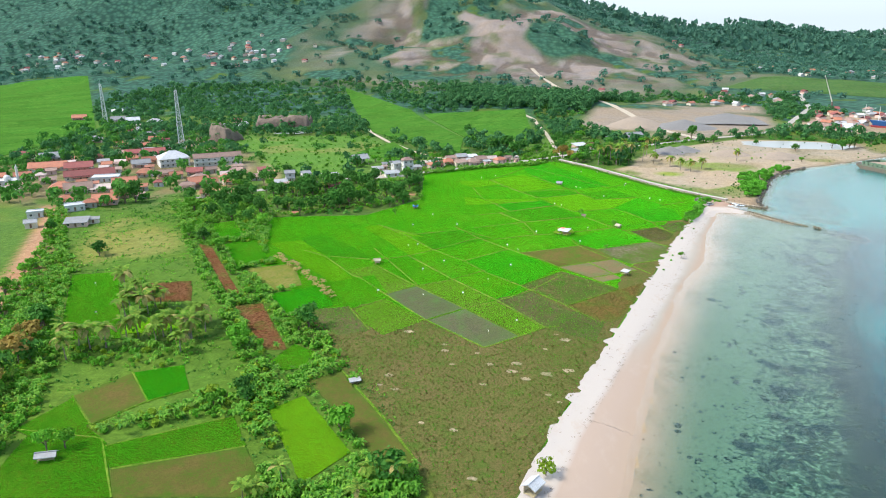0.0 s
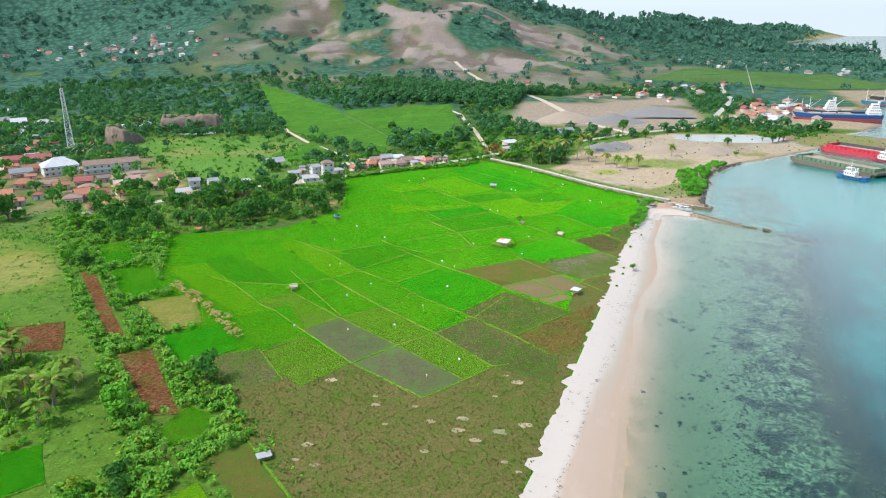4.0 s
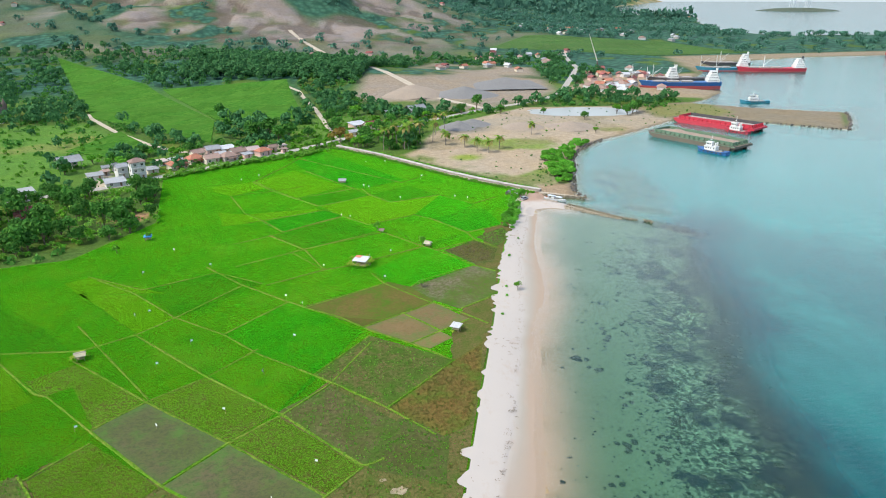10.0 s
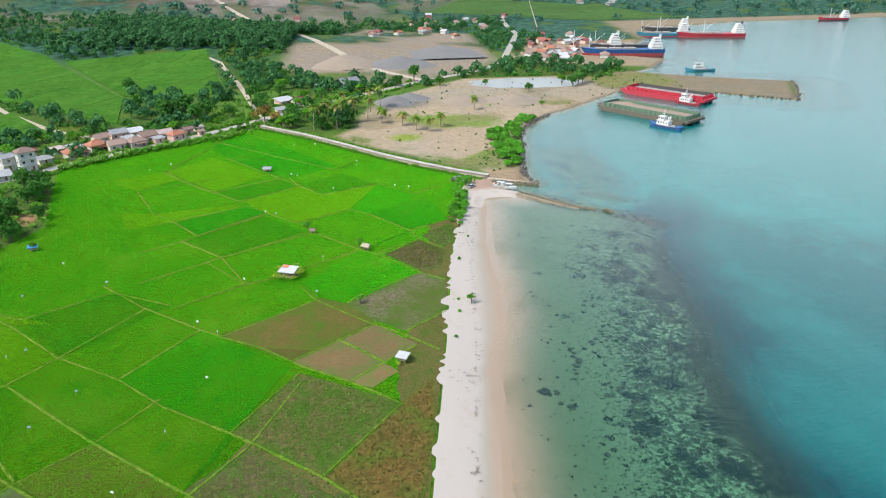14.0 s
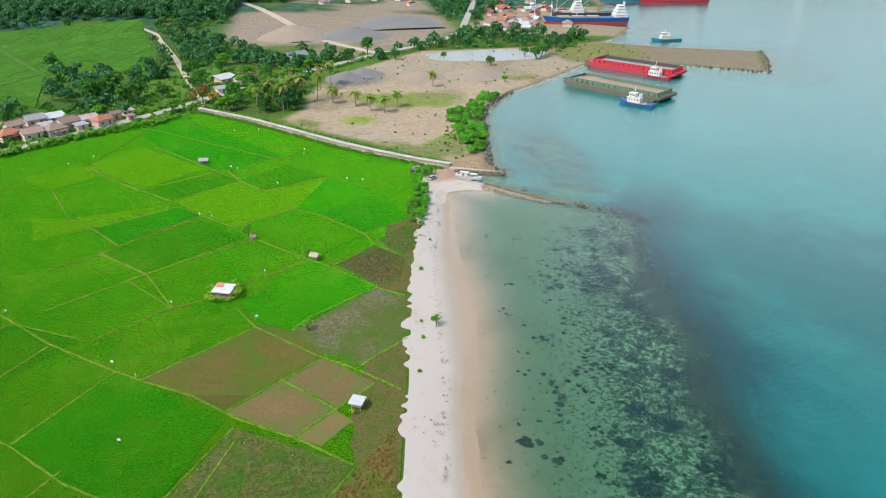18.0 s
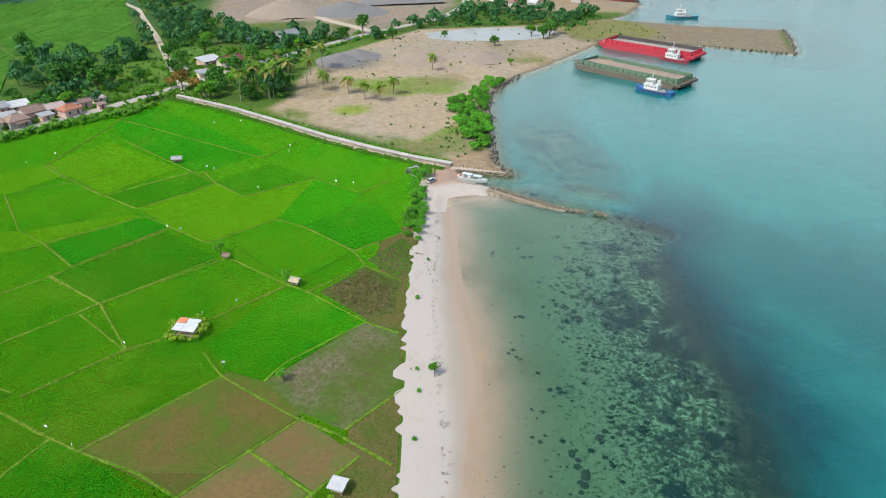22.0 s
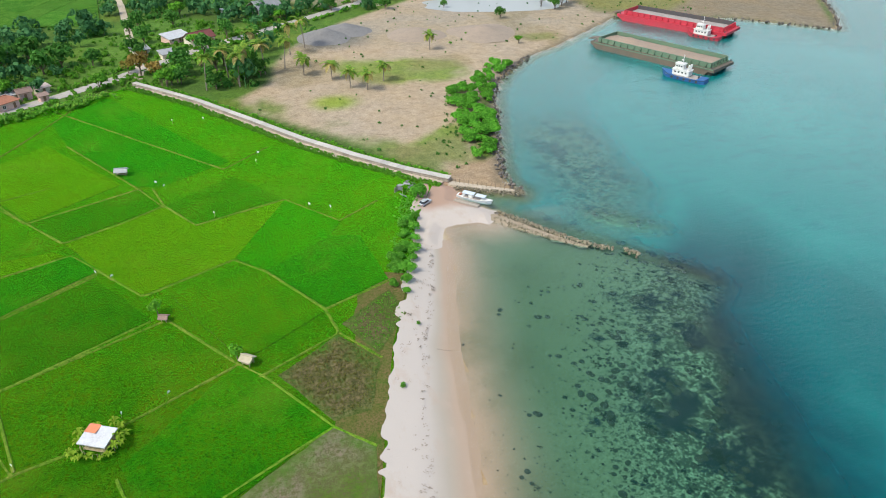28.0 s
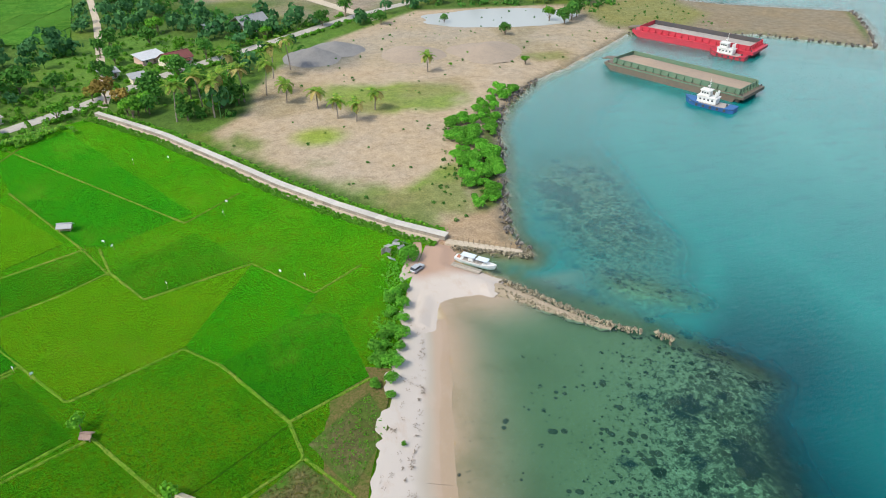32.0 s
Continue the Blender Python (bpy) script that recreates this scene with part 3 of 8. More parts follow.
for i, (e, nl, r) in enumerate(zip(edge, left, reach)):
    dry = max(2.5, dry_w[i] * 0.95 + 1.6 * creep[i])
    wet = max(1.0, wet_w[i] * 0.95)
    for f in ACROSS:
        w = dry * f if f <= 1 else dry + wet * (f - 1) if f <= 2 else dry + wet + 5.0 * (f - 2)
        p = e - nl * w + nl * (r * max(0.0, 1 - f))
        verts.append((p[0], p[1], 0.0))
        south = smooth01((190 - e[1]) / 50)
        damp = smooth01((f - 0.94) / (0.7 - 0.5 * south))
        sea = smooth01((f - 1.5) / 0.6)
        c = np.array((0.44, 0.385, 0.335)) * (1 - damp) + (np.array((0.35, 0.3, 0.235)) * (1 - south) + np.array((0.375, 0.28, 0.212)) * south) * damp
        cols.append(c * (1 - sea) + np.array((0.36, 0.265, 0.19)) * sea)
verts = np.array(verts)
bz, bd = height(verts[:, 0], verts[:, 1])
fa = np.tile(ACROSS, len(edge))
verts[:, 2] = bz + 0.12 * smooth01((bd - 6) / 5) - 0.14 * smooth01((fa - 2.3) / 0.4) + 0.13 * np.clip(1 - fa / 0.45, 0, 1)
k = len(ACROSS)
faces = [(i * k + j, i * k + j + 1, (i + 1) * k + j + 1, (i + 1) * k + j) for i in range(len(edge) - 1) for j in range(k - 1)]
beach = raw("beach", verts, faces, sand_mat, smooth=True)
at = beach.data.attributes.new("cover", "FLOAT_COLOR", "POINT")
at.data.foreach_set("color", np.concatenate([np.array(cols), np.ones((len(cols), 1))], 1).ravel())
tagged(beach, "narrow pale coral sand beach, pinkish where wet", "beach", kind="structure")


# ---- rice plots and bunds ----
def crop(name, a, b, c, grain=1.6, wet=False, bump=0.5):
    """A field: a main colour, patches of b, specks of c."""
    m, n, l, s = nodes_of(name)
    info = n.new("ShaderNodeObjectInfo")
    h = n.new("ShaderNodeHueSaturation")
    r = n.new("ShaderNodeMapRange")
    r.inputs["To Min"].default_value, r.inputs["To Max"].default_value = 0.9, 1.1
    l.new(info.outputs["Random"], r.inputs["Value"])
    l.new(r.outputs["Result"], h.inputs["Value"])
    col = mixed(n, l, a, b, noisy(n, l, 0.05, 6, 0.7, 0.42, 0.62, "World"))
    col = mixed(n, l, col, b, noisy(n, l, 0.28, 6, 0.75, 0.46, 0.66, "World", (1, 0.6, 1)))
    g = noisy(n, l, grain, 6, 0.9, 0.46, 0.57, "World")
    col = mixed(n, l, col, c, g)
    l.new(col, h.inputs["Color"])
    l.new(h.outputs["Color"], s.inputs["Base Color"])
    if not name.startswith("rice") and name != "bund_grass":
        # grass creeps in from the bunds
        at = n.new("ShaderNodeVertexColor")
        at.layer_name = "margin"
        creep = n.new("ShaderNodeMath")
        creep.operation = "MULTIPLY_ADD"
        l.new(at.outputs["Color"], creep.inputs[0])
        creep.inputs[1].default_value = 0.3
        l.new(noisy(n, l, 0.16, 5, 0.7, 0.5, 0.85, "World"), creep.inputs[2])
        creep.use_clamp = True
        col = mixed(n, l, col, (0.055, 0.15, 0.012), creep.outputs[0])
        l.new(col, h.inputs["Color"])
    s.inputs["Roughness"].default_value = 0.55 if wet else 0.8
    s.inputs["Specular IOR Level"].default_value = 0.14 if wet else 0.0
    if name.startswith("rice"):
        col = mixed(n, l, col, (0.1, 0.125, 0.012), noisy(n, l, 0.03, 6, 0.7, 0.52, 0.82, "World"))
        l.new(col, h.inputs["Color"])
        s.inputs["Sheen Weight"].default_value, s.inputs["Sheen Roughness"].default_value = 1.0, 0.38
        lit = 0.42 + 0.6 * min(1.0, a[1] / 0.08)
        s.inputs["Sheen Tint"].default_value = (min(0.29, 0.1 + a[0] / 0.3) * lit, lit, 0.02, 1)
    bumped(n, l, s, g, bump, 0.25)
    return m


CROPS = {
    "rice": (crop("rice_green", (0.024, 0.069, 0.002), (0.072, 0.100, 0.003), (0.011, 0.040, 0.002)), 0.14, "bright green rice standing in a paddy plot"),
    "vivid": (crop("rice_vivid", (0.011, 0.074, 0.002), (0.041, 0.093, 0.002), (0.007, 0.043, 0.002)), 0.15, "vivid green young rice in a paddy plot"),
    "lime": (crop("rice_lime", (0.068, 0.100, 0.003), (0.036, 0.080, 0.002), (0.024, 0.053, 0.002)), 0.14, "yellow-green rice in a paddy plot"),
    "gold": (crop("rice_gold", (0.125, 0.205, 0.006), (0.09, 0.17, 0.006), (0.065, 0.12, 0.004)), 0.14, "bright yellow-lime rice seedlings in a garden plot"),
    "dark": (crop("rice_dark", (0.018, 0.053, 0.002), (0.048, 0.073, 0.003), (0.009, 0.032, 0.002)), 0.12, "dark green rice in a paddy plot"),
    "deep": (crop("rice_deep", (0.009, 0.061, 0.003), (0.029, 0.076, 0.003), (0.007, 0.037, 0.002)), 0.16, "deep green dense rice in a paddy plot"),
    "olive": (crop("rice_olive", (0.03, 0.072, 0.004), (0.062, 0.074, 0.008), (0.016, 0.042, 0.002), 1.2), 0.12, "olive green rice with thin brownish patches"),
    "dull": (crop("rice_thin", (0.057, 0.063, 0.008), (0.088, 0.059, 0.023), (0.032, 0.043, 0.005), 1.2), 0.12, "thin rice in a wet muddy plot"),
    "grey": (crop("wet_mud", (0.1, 0.082, 0.04), (0.075, 0.092, 0.022), (0.055, 0.06, 0.022), 1.2, True, 0.2), 0.04, "flooded grey-brown paddy plot"),
    "mud": (crop("brown_mud", (0.2, 0.13, 0.05), (0.165, 0.115, 0.042), (0.15, 0.1, 0.036), 1.0, True, 0.2), 0.04, "bare brown mud plot between bunds"),
    "umber": (crop("umber_field", (0.15, 0.112, 0.036), (0.085, 0.128, 0.018), (0.11, 0.095, 0.028), 1.4), 0.08, "brown fallow plot with thin grass"),
    "mottle": (crop("weedy_field", (0.065, 0.12, 0.018), (0.15, 0.11, 0.05), (0.05, 0.08, 0.014), 0.9), 0.1, "weedy green and brown fallow plot"),
    "weed": (crop("weedy_mud", (0.15, 0.12, 0.06), (0.08, 0.11, 0.022), (0.08, 0.075, 0.03), 0.9), 0.08, "grey-brown fallow plot with weeds"),
    "ash": (crop("ashy_field", (0.18, 0.15, 0.1), (0.085, 0.13, 0.022), (0.1, 0.1, 0.04), 0.8), 0.08, "ash-grey fallow plot with green weeds"),
    "scrub": (crop("tussock_field", (0.15, 0.12, 0.06), (0.085, 0.085, 0.028), (0.05, 0.055, 0.018), 0.8), 0.1, "fallow plot of brown tussocks"),
    "rust": (crop("rusty_field", (0.18, 0.115, 0.035), (0.13, 0.11, 0.032), (0.1, 0.065, 0.02), 1.0), 0.1, "rusty brown fallow plot by the beach"),
    "red": (crop("red_earth", (0.2, 0.08, 0.035), (0.25, 0.13, 0.06), (0.11, 0.042, 0.02), 0.9, False, 0.9), 0.08, "tilled red earth plot"),
    "straw": (crop("dry_grass", (0.2, 0.2, 0.04), (0.24, 0.2, 0.07), (0.15, 0.17, 0.03), 1.0), 0.12, "pale dry grass clearing"),
}
PLOT_RINGS, PLOT_KINDS = [], []
soil_mat = paint("grassy_plot_side", (0.06, 0.15, 0.015), (0.1, 0.13, 0.03), 0.5, 0.9)


def plot(kind, ring):
    """One plot: a slab with uneven sides, a little above the soil."""
    mat, tall, label = CROPS[kind]
    rng = random.Random(len(PLOT_RINGS) + 5)
    PLOT_RINGS.append(ring)
    PLOT_KINDS.append((kind, ring))
    top = 1.1 + 0.25 * tall + 0.0015 * len(PLOT_RINGS)
    pts = []
    mx_, my_ = sum(p[0] for p in ring) / len(ring), sum(p[1] for p in ring) / len(ring)
    ring = [(x + 0.45 * (x - mx_) / math.hypot(x - mx_, y - my_), y + 0.45 * (y - my_) / math.hypot(x - mx_, y - my_)) for x, y in ring]
    for (ax, ay), (bx, by) in zip(ring, ring[1:] + ring[:1]):
        n = max(1, round(math.hypot(bx - ax, by - ay) / 2.5))
        for i in range(n):
            f = i / n
            j = 0.18 if i else 0.1
            pts.append((ax + (bx - ax) * f + rng.uniform(-j, j), ay + (by - ay) * f + rng.uniform(-j, j)))
    n = len(pts)
    cx, cy = sum(p[0] for p in pts) / n, sum(p[1] for p in pts) / n
    vs = [(x, y, 0.8) for x, y in pts] + [(x, y, top - 0.03) for x, y in pts] + [(x + (cx - x) * 0.012, y + (cy - y) * 0.012, top) for x, y in pts]
    fs = [(i, (i + 1) % n, n + (i + 1) % n, n + i) for i in range(n)] + [(n + i, n + (i + 1) % n, 2 * n + (i + 1) % n, 2 * n + i) for i in range(n)]
    fs.append(tuple(range(2 * n, 3 * n)))
    area2 = sum(ax * by - bx * ay for (ax, ay), (bx, by) in zip(pts, pts[1:] + pts[:1]))
    if area2 < 0:
        fs = [f[::-1] for f in fs]
    ob = raw("field_plot", [(x, y, z - 0.03) for x, y, z in vs[: 2 * n]], [f for f in fs if max(f) < 2 * n], soil_mat)
    # the surface: its side, a margin beside the bund and the middle
    rad = sum(math.hypot(x - cx, y - cy) for x, y in pts) / n
    tops = [(x + (cx - x) * min(0.6, 3.2 / rad), y + (cy - y) * min(0.6, 3.2 / rad), top) for x, y in pts]
    fs2 = [(i, (i + 1) % n, n + (i + 1) % n, n + i) for i in range(n)] + [(n + i, n + (i + 1) % n, 2 * n + (i + 1) % n, 2 * n + i) for i in range(n)] + [tuple(range(2 * n, 3 * n))]
    crop_part = raw("rice_crop" if "rice" in label else "field_surface", vs[n:] + tops, [f[::-1] for f in fs2] if area2 < 0 else fs2, mat, ob)
    at = crop_part.data.attributes.new("margin", "FLOAT_COLOR", "POINT")
    at.data.foreach_set("color", np.repeat([1.0, 0.0], (2 * n, n)).repeat(4))
    return tagged(ob, label, "rice plot" if "rice" in label else "field plot", "plots of the coastal fields")


base_z = 1.075
base_ring = PADDY
tagged(raw("rice_field", [(x, y, base_z) for x, y in base_ring] + [(x, y, 0.7) for x, y in base_ring], [tuple(range(len(base_ring)))[::-1]] + [(i, (i + 1) % len(base_ring), len(base_ring) + (i + 1) % len(base_ring), len(base_ring) + i) for i in range(len(base_ring))], CROPS["rice"][0]), "wide bright green rice field by the sea", "rice field", kind="structure")
moor_mat = crop("fallow_moor", (0.13, 0.135, 0.036), (0.19, 0.135, 0.06), (0.08, 0.11, 0.022), 1.7)
tagged(raw("fallow_field", [(x, y, 1.085) for x, y in MOOR] + [(x, y, 0.7) for x, y in MOOR], [tuple(range(len(MOOR)))] + [(i, (i + 1) % len(MOOR), len(MOOR) + (i + 1) % len(MOOR), len(MOOR) + i) for i in range(len(MOOR))], moor_mat), "brown-green fallow field behind the beach", "field", kind="structure")
# a weedy verge between the plots and the sand
_vc = [(e - nl * 0.6, e + nl * (6.0 + 6.0 * b + 3.0 * (value_noise(e[:1], e[1:], 6, 61, 3)[0] - 0.5))) for e, nl, b in zip(edge[::2], left[::2], big[::2]) if 60 < e[1] < 322]
_vv = [(*p, 1.098) for pair in _vc for p in pair]
tagged(raw("weedy_verge", _vv, [(2 * i, 2 * i + 2, 2 * i + 3, 2 * i + 1) for i in range(len(_vc) - 1)], moor_mat), "weedy brown-green verge along the beach", "verge", kind="structure")
bund_mat = crop("bund_grass", (0.11, 0.25, 0.015), (0.2, 0.26, 0.04), (0.06, 0.16, 0.01), 1.3)


def bund(line, wide=0.44, tall=0.26):
    """A low grassy bank between plots."""
    c, nl, q = along(line, 1.6)
    if len(c) < 2:
        return
    c = np.vstack([c, line[-1]])
    nl = np.vstack([nl, nl[-1]])
    rng = np.random.default_rng(len(line) + int(abs(line[0][0]) * 10))
    w = wide * rng.uniform(0.75, 1.3, len(c))
    h = 1.0 + tall * rng.uniform(0.9, 1.15, len(c))
    vs = []
    for p, n, a, z in zip(c, nl, w, h):
        for s, zz in ((-1, 0.9), (-0.45, z), (0.45, z), (1, 0.9)):
            vs.append((p[0] + n[0] * a * s, p[1] + n[1] * a * s, zz))
    fs = [(i * 4 + j, i * 4 + j + 1, i * 4 + j + 5, i * 4 + j + 4)[::-1] for i in range(len(c) - 1) for j in range(3)]
    tagged(raw("bund", vs, fs, bund_mat, smooth=False), "low grassy earth bund between field plots", "bund", "bunds of the coastal fields")


plot("lime", [(-39, 401), (-19.6, 407.4), (-12.6, 394.9), (-27.9, 383.6), (-37, 393)])
plot("rice", [(-27.4, 381.6), (-10, 390), (2.4, 372), (11.6, 357.8), (-17.2, 353.8), (-25.5, 368.7)])
plot("deep", [(6.5, 426), (-2.7, 451), (14.8, 471), (56, 399), (36.5, 387), (29.8, 388.2)])
plot("rice", [(-20.5, 316.6), (-5.3, 320.4), (8.6, 304), (-15, 290.8)])
plot("lime", [(-29.5, 356.5), (-17.4, 352.4), (11.7, 355.6), (14.4, 353), (-9, 341.6), (-25, 337.4)])
plot("lime", [(-72, 282), (-55.8, 268), (-62, 274), (-43.4, 271.6), (-34.4, 270.3), (-41, 274.4), (-62.6, 288)])
plot("dark", [(-40.8, 273.8), (-20.3, 285), (-4.3, 273.2), (-26.8, 251.4)])
plot("weed", [(-58.9, 174.6), (-44.4, 179.6), (-31, 161.9), (-40.4, 156.5), (-50, 165)])
plot("dull", [(-57, 218.6), (-47.8, 225.6), (-25.7, 206), (-34.3, 194), (-50, 210.8)])
plot("dark", [(-92.7, 261), (-86, 268.5), (-65.6, 251), (-52, 235), (-70.2, 236.2), (-87.8, 250.5)])
plot("rice", [(-85.6, 271.5), (-69.7, 284), (-37, 241.5), (-47.8, 234.3)])
plot("lime", [(-60.6, 273.6), (-43.4, 270.2), (-27, 250.2), (-36.3, 242.2)])
plot("grey", [(-33.9, 194.6), (-24.4, 203.9), (-4, 185.2), (-14.9, 173.4)])
plot("grey", [(-13.8, 172.2), (-2.9, 183.9), (17, 164.9), (7.5, 155)])
plot("dull", [(-24.1, 205), (-12.2, 213.6), (5.6, 194.8), (-3.5, 185.8)])
plot("dull", [(-2.4, 184.9), (6.8, 193.3), (24.8, 172.3), (18, 165.4)])
plot("dull", [(-41.2, 177.9), (-32.6, 189.1), (-15.3, 172.2), (-26, 158.7), (-34.4, 167.2)])
plot("weed", [(7, 195.1), (18.3, 204.8), (33.5, 187), (25.8, 173.1)])
plot("vivid", [(-11.4, 214.4), (-0.7, 226.5), (14.8, 209.2), (6.7, 195.4)])
plot("weed", [(26.2, 173.1), (34.3, 188), (44.6, 181.4), (41.3, 164.4), (27.6, 171.4)])
plot("lime", [(-104.2, 250.1), (-91.6, 256.6), (-71.6, 234.1), (-51.8, 209.2), (-58.8, 204.6), (-78.6, 223.4)])
plot("rice", [(-51.5, 209.2), (-44.6, 213.9), (-34.6, 195.3), (-42.6, 179.2), (-55.6, 191.6), (-56.9, 204.2)])
plot("umber", [(11.7, 251.8), (36.4, 266.2), (50.4, 249), (28.7, 235.9)])
plot("mud", [(29, 235.3), (40.3, 243.1), (49.1, 230.2), (40.9, 224.2)])
plot("mud", [(41.1, 243.6), (50.7, 248.6), (59.1, 236.4), (50.3, 230.7)])
plot("mud", [(41.7, 223.5), (49.5, 229), (52.5, 225), (45.8, 220.3)])
plot("mottle", [(15.3, 210.2), (29.8, 229.6), (50.6, 212.9), (32.6, 193.3)])
plot("rust", [(33.2, 192.8), (51.2, 212.3), (60.4, 220.6), (54.4, 197), (49.8, 183.6), (43.6, 180.2)])
plot("vivid", [(-10.9, 237.1), (6.1, 256.3), (27.6, 232.8), (14.8, 211.4), (0.1, 224.2)])
plot("rice", [(-11.1, 214.7), (-0.1, 223.8), (13.9, 210.5), (6.4, 195.7)])
plot("rice", [(-26.3, 250.6), (-11.9, 237.9), (-0.8, 224.4), (-11.4, 215.2), (-36.1, 240.2)])
plot("umber", [(11.5, 252.9), (38, 267.4), (44.7, 261.9), (50.7, 250.3), (40.4, 244.2), (33.9, 240), (20.8, 243.9)])
plot("ash", [(45.4, 262.2), (69.1, 277.4), (75.1, 271.2), (71.5, 253.1), (58.4, 243.7), (51.4, 250.9)])
plot("scrub", [(61.3, 294), (74.2, 302.8), (80.7, 293), (76.3, 280.3), (69.5, 279.5)])
plot("weed", [(76.2, 306.7), (88.3, 316.1), (89.5, 306.5), (81.3, 295.5)])
plot("lime", [(-19.4, 407.7), (-0.6, 427.5), (24.8, 391.1), (3, 374.6)])
plot("dark", [(3.8, 373), (30.8, 385.7), (36.9, 373.4), (13.7, 360.3)])
plot("lime", [(14.8, 358.8), (37.6, 372.3), (45.9, 358.9), (69.6, 367.3), (54.7, 340.3), (34.3, 330.4), (23.9, 343.7)])
plot("dark", [(38.3, 374), (56.8, 387.1), (69.3, 369.3), (46.1, 360.6)])
plot("vivid", [(55.5, 340.4), (70.4, 367.5), (83, 351.1), (77.9, 343.5), (62, 332.5)])
plot("deep", [(62.7, 332.2), (78.9, 344), (86.5, 342.2), (88.9, 320.9), (73.6, 313.8)])
plot("rice", [(41.1, 327.4), (54.5, 338.8), (72.7, 312.4), (54.6, 300.7)])
plot("dark", [(-4.5, 321.2), (22.8, 340.2), (36, 319.9), (9.4, 304.6)])
plot("vivid", [(33.9, 279), (53.8, 299.4), (58.6, 294), (68.7, 278), (44.8, 262.9), (38, 268.3)])
plot("rice", [(-2.3, 272), (16.3, 282.5), (4.4, 300.2), (-6.8, 293.7)])
plot("deep", [(-9.1, 340.3), (16.5, 352.3), (23.6, 343.8), (-0.3, 326.5)])
plot("olive", [(-166.5, 195.9), (-150.2, 201.8), (-108.9, 143.1), (-128.1, 139.2)])
plot("red", [(-130.8, 191.1), (-114.5, 196.8), (-103.1, 176.5), (-118.8, 174.1)])
plot("red", [(-137.2, 244.2), (-129, 240.9), (-89, 186.8), (-93.7, 186.1)])
plot("red", [(-84.5, 174.3), (-76.2, 178.3), (-52.3, 143.5), (-59.4, 142.4)])
plot("straw", [(-98.9, 213.8), (-82.3, 223), (-69.4, 199.1), (-78, 191.5)])
plot("vivid", [(-77.1, 187.4), (-62.2, 198.2), (-50.5, 180.6), (-61.9, 168.8)])
plot("dark", [(-149.5, 277.8), (-141.3, 284.6), (-122.3, 257.7), (-130.3, 252.7)])
plot("dark", [(-125.4, 245.9), (-112.4, 252.4), (-95.9, 227.2), (-103.4, 215.3)])
plot("olive", [(-74.4, 86.5), (-50.8, 103.8), (-41.7, 92.1), (-67.6, 79)])
plot("umber", [(-66.8, 78), (-41.2, 91.3), (-29, 74.9), (-60.2, 69.5)])
plot("vivid", [(-89.8, 121.6), (-78.4, 128.1), (-69.3, 115.1), (-76.9, 108)])
plot("umber", [(-98, 107), (-90.2, 120.8), (-77.5, 107.6), (-84.5, 95.3)])
plot("gold", [(-42.4, 108.3), (-36.3, 116.4), (-16.4, 93.7), (-23.1, 80.3)])
plot("umber", [(-37.9, 124.8), (-30.9, 131.7), (-0.1, 92.1), (-6.5, 88.9)])
plot("olive", [(-92.2, 74.2), (-96.7, 90.1), (-85, 93.4), (-75.2, 87.3), (-61.2, 69.3), (-84.3, 65.4)])
plot("olive", [(-100.9, 89.4), (-97.7, 105.5), (-84.7, 94.7), (-94.4, 87.4)])
plot("gold", [(-116, 158), (-96, 163), (-91, 153), (-110, 146)])
plot("olive", [(-53.6, 134.7), (-51.5, 147), (-42.3, 142.3), (-42.3, 132.8), (-48.1, 130.1)])
bund([(-84.6, 242.1), (-72.3, 235.1), (-52.7, 212.4), (-49.3, 210.8), (-34.0, 193.6), (-14.6, 172.6), (-4.6, 164.4), (7.6, 154.1), (17.8, 164.4), (25.5, 172.3)])
bund([(-54.3, 249.7), (-24.5, 205.6)])
bund([(-70.2, 235.5), (-48.5, 233.6), (-36.2, 241.3)])
bund([(-44, 180.1), (-31.2, 161.6)])
bund([(-18.3, 314), (-5, 321.3), (23.1, 341.1)])
bund([(-4.7, 321.2), (9.2, 304), (16.6, 282.6)])
bund([(-14.4, 290.3), (9.2, 304), (36.4, 319.3)])
bund([(-27.8, 382.5), (-18, 353.3), (-8.9, 341.2), (-0.3, 325.8)])
bund([(6, 425.5), (29.6, 387.4), (37.8, 372)])
bund([(-18.9, 408.6), (-12, 395), (2.7, 373)])
bund([(-63.3, 288.9), (-42.2, 274.2), (-20.3, 285.5), (-3.7, 273.2)])
bund([(-48.7, 228.2), (-24.9, 204.6), (-3.3, 184.9), (17.8, 164.4)])
bund([(-36.9, 241.8), (-12.2, 214.0), (7.7, 194.0), (25.5, 172.3), (29.9, 174.2)])
bund([(-14.7, 172.2), (-3.3, 184.9), (7.7, 194.0), (18.3, 205.2), (30.0, 226.2)])
bund([(-34.4, 194.6), (-24.9, 204.6), (-12.2, 214.0), (-0.8, 227.0)])
bund([(-42.4, 178.6), (-33.0, 189.4)])
bund([(-59.2, 285.1), (-44.1, 271.7), (-27.3, 250.8), (-11.4, 237.3), (-0.2, 223.8), (14.5, 210.8), (22.2, 203.2), (32.1, 193.0), (41.6, 181.0)])
bund([(-36.8, 240.4), (-27.3, 250.8), (-10.4, 272.3)])
bund([(-24.5, 291.3), (-10.6, 273.4), (5.7, 257.0), (11.1, 251.9), (21.5, 243.4), (30.8, 232.6), (41.4, 223.3), (50.6, 212.9)])
bund([(11.1, 251.9), (36.5, 266.6)])
bund([(33.0, 276.2), (36.5, 266.6), (49.3, 249.9), (56.8, 242.6), (64.6, 232.2)])
bund([(14.5, 210.8), (29.8, 230.1)])
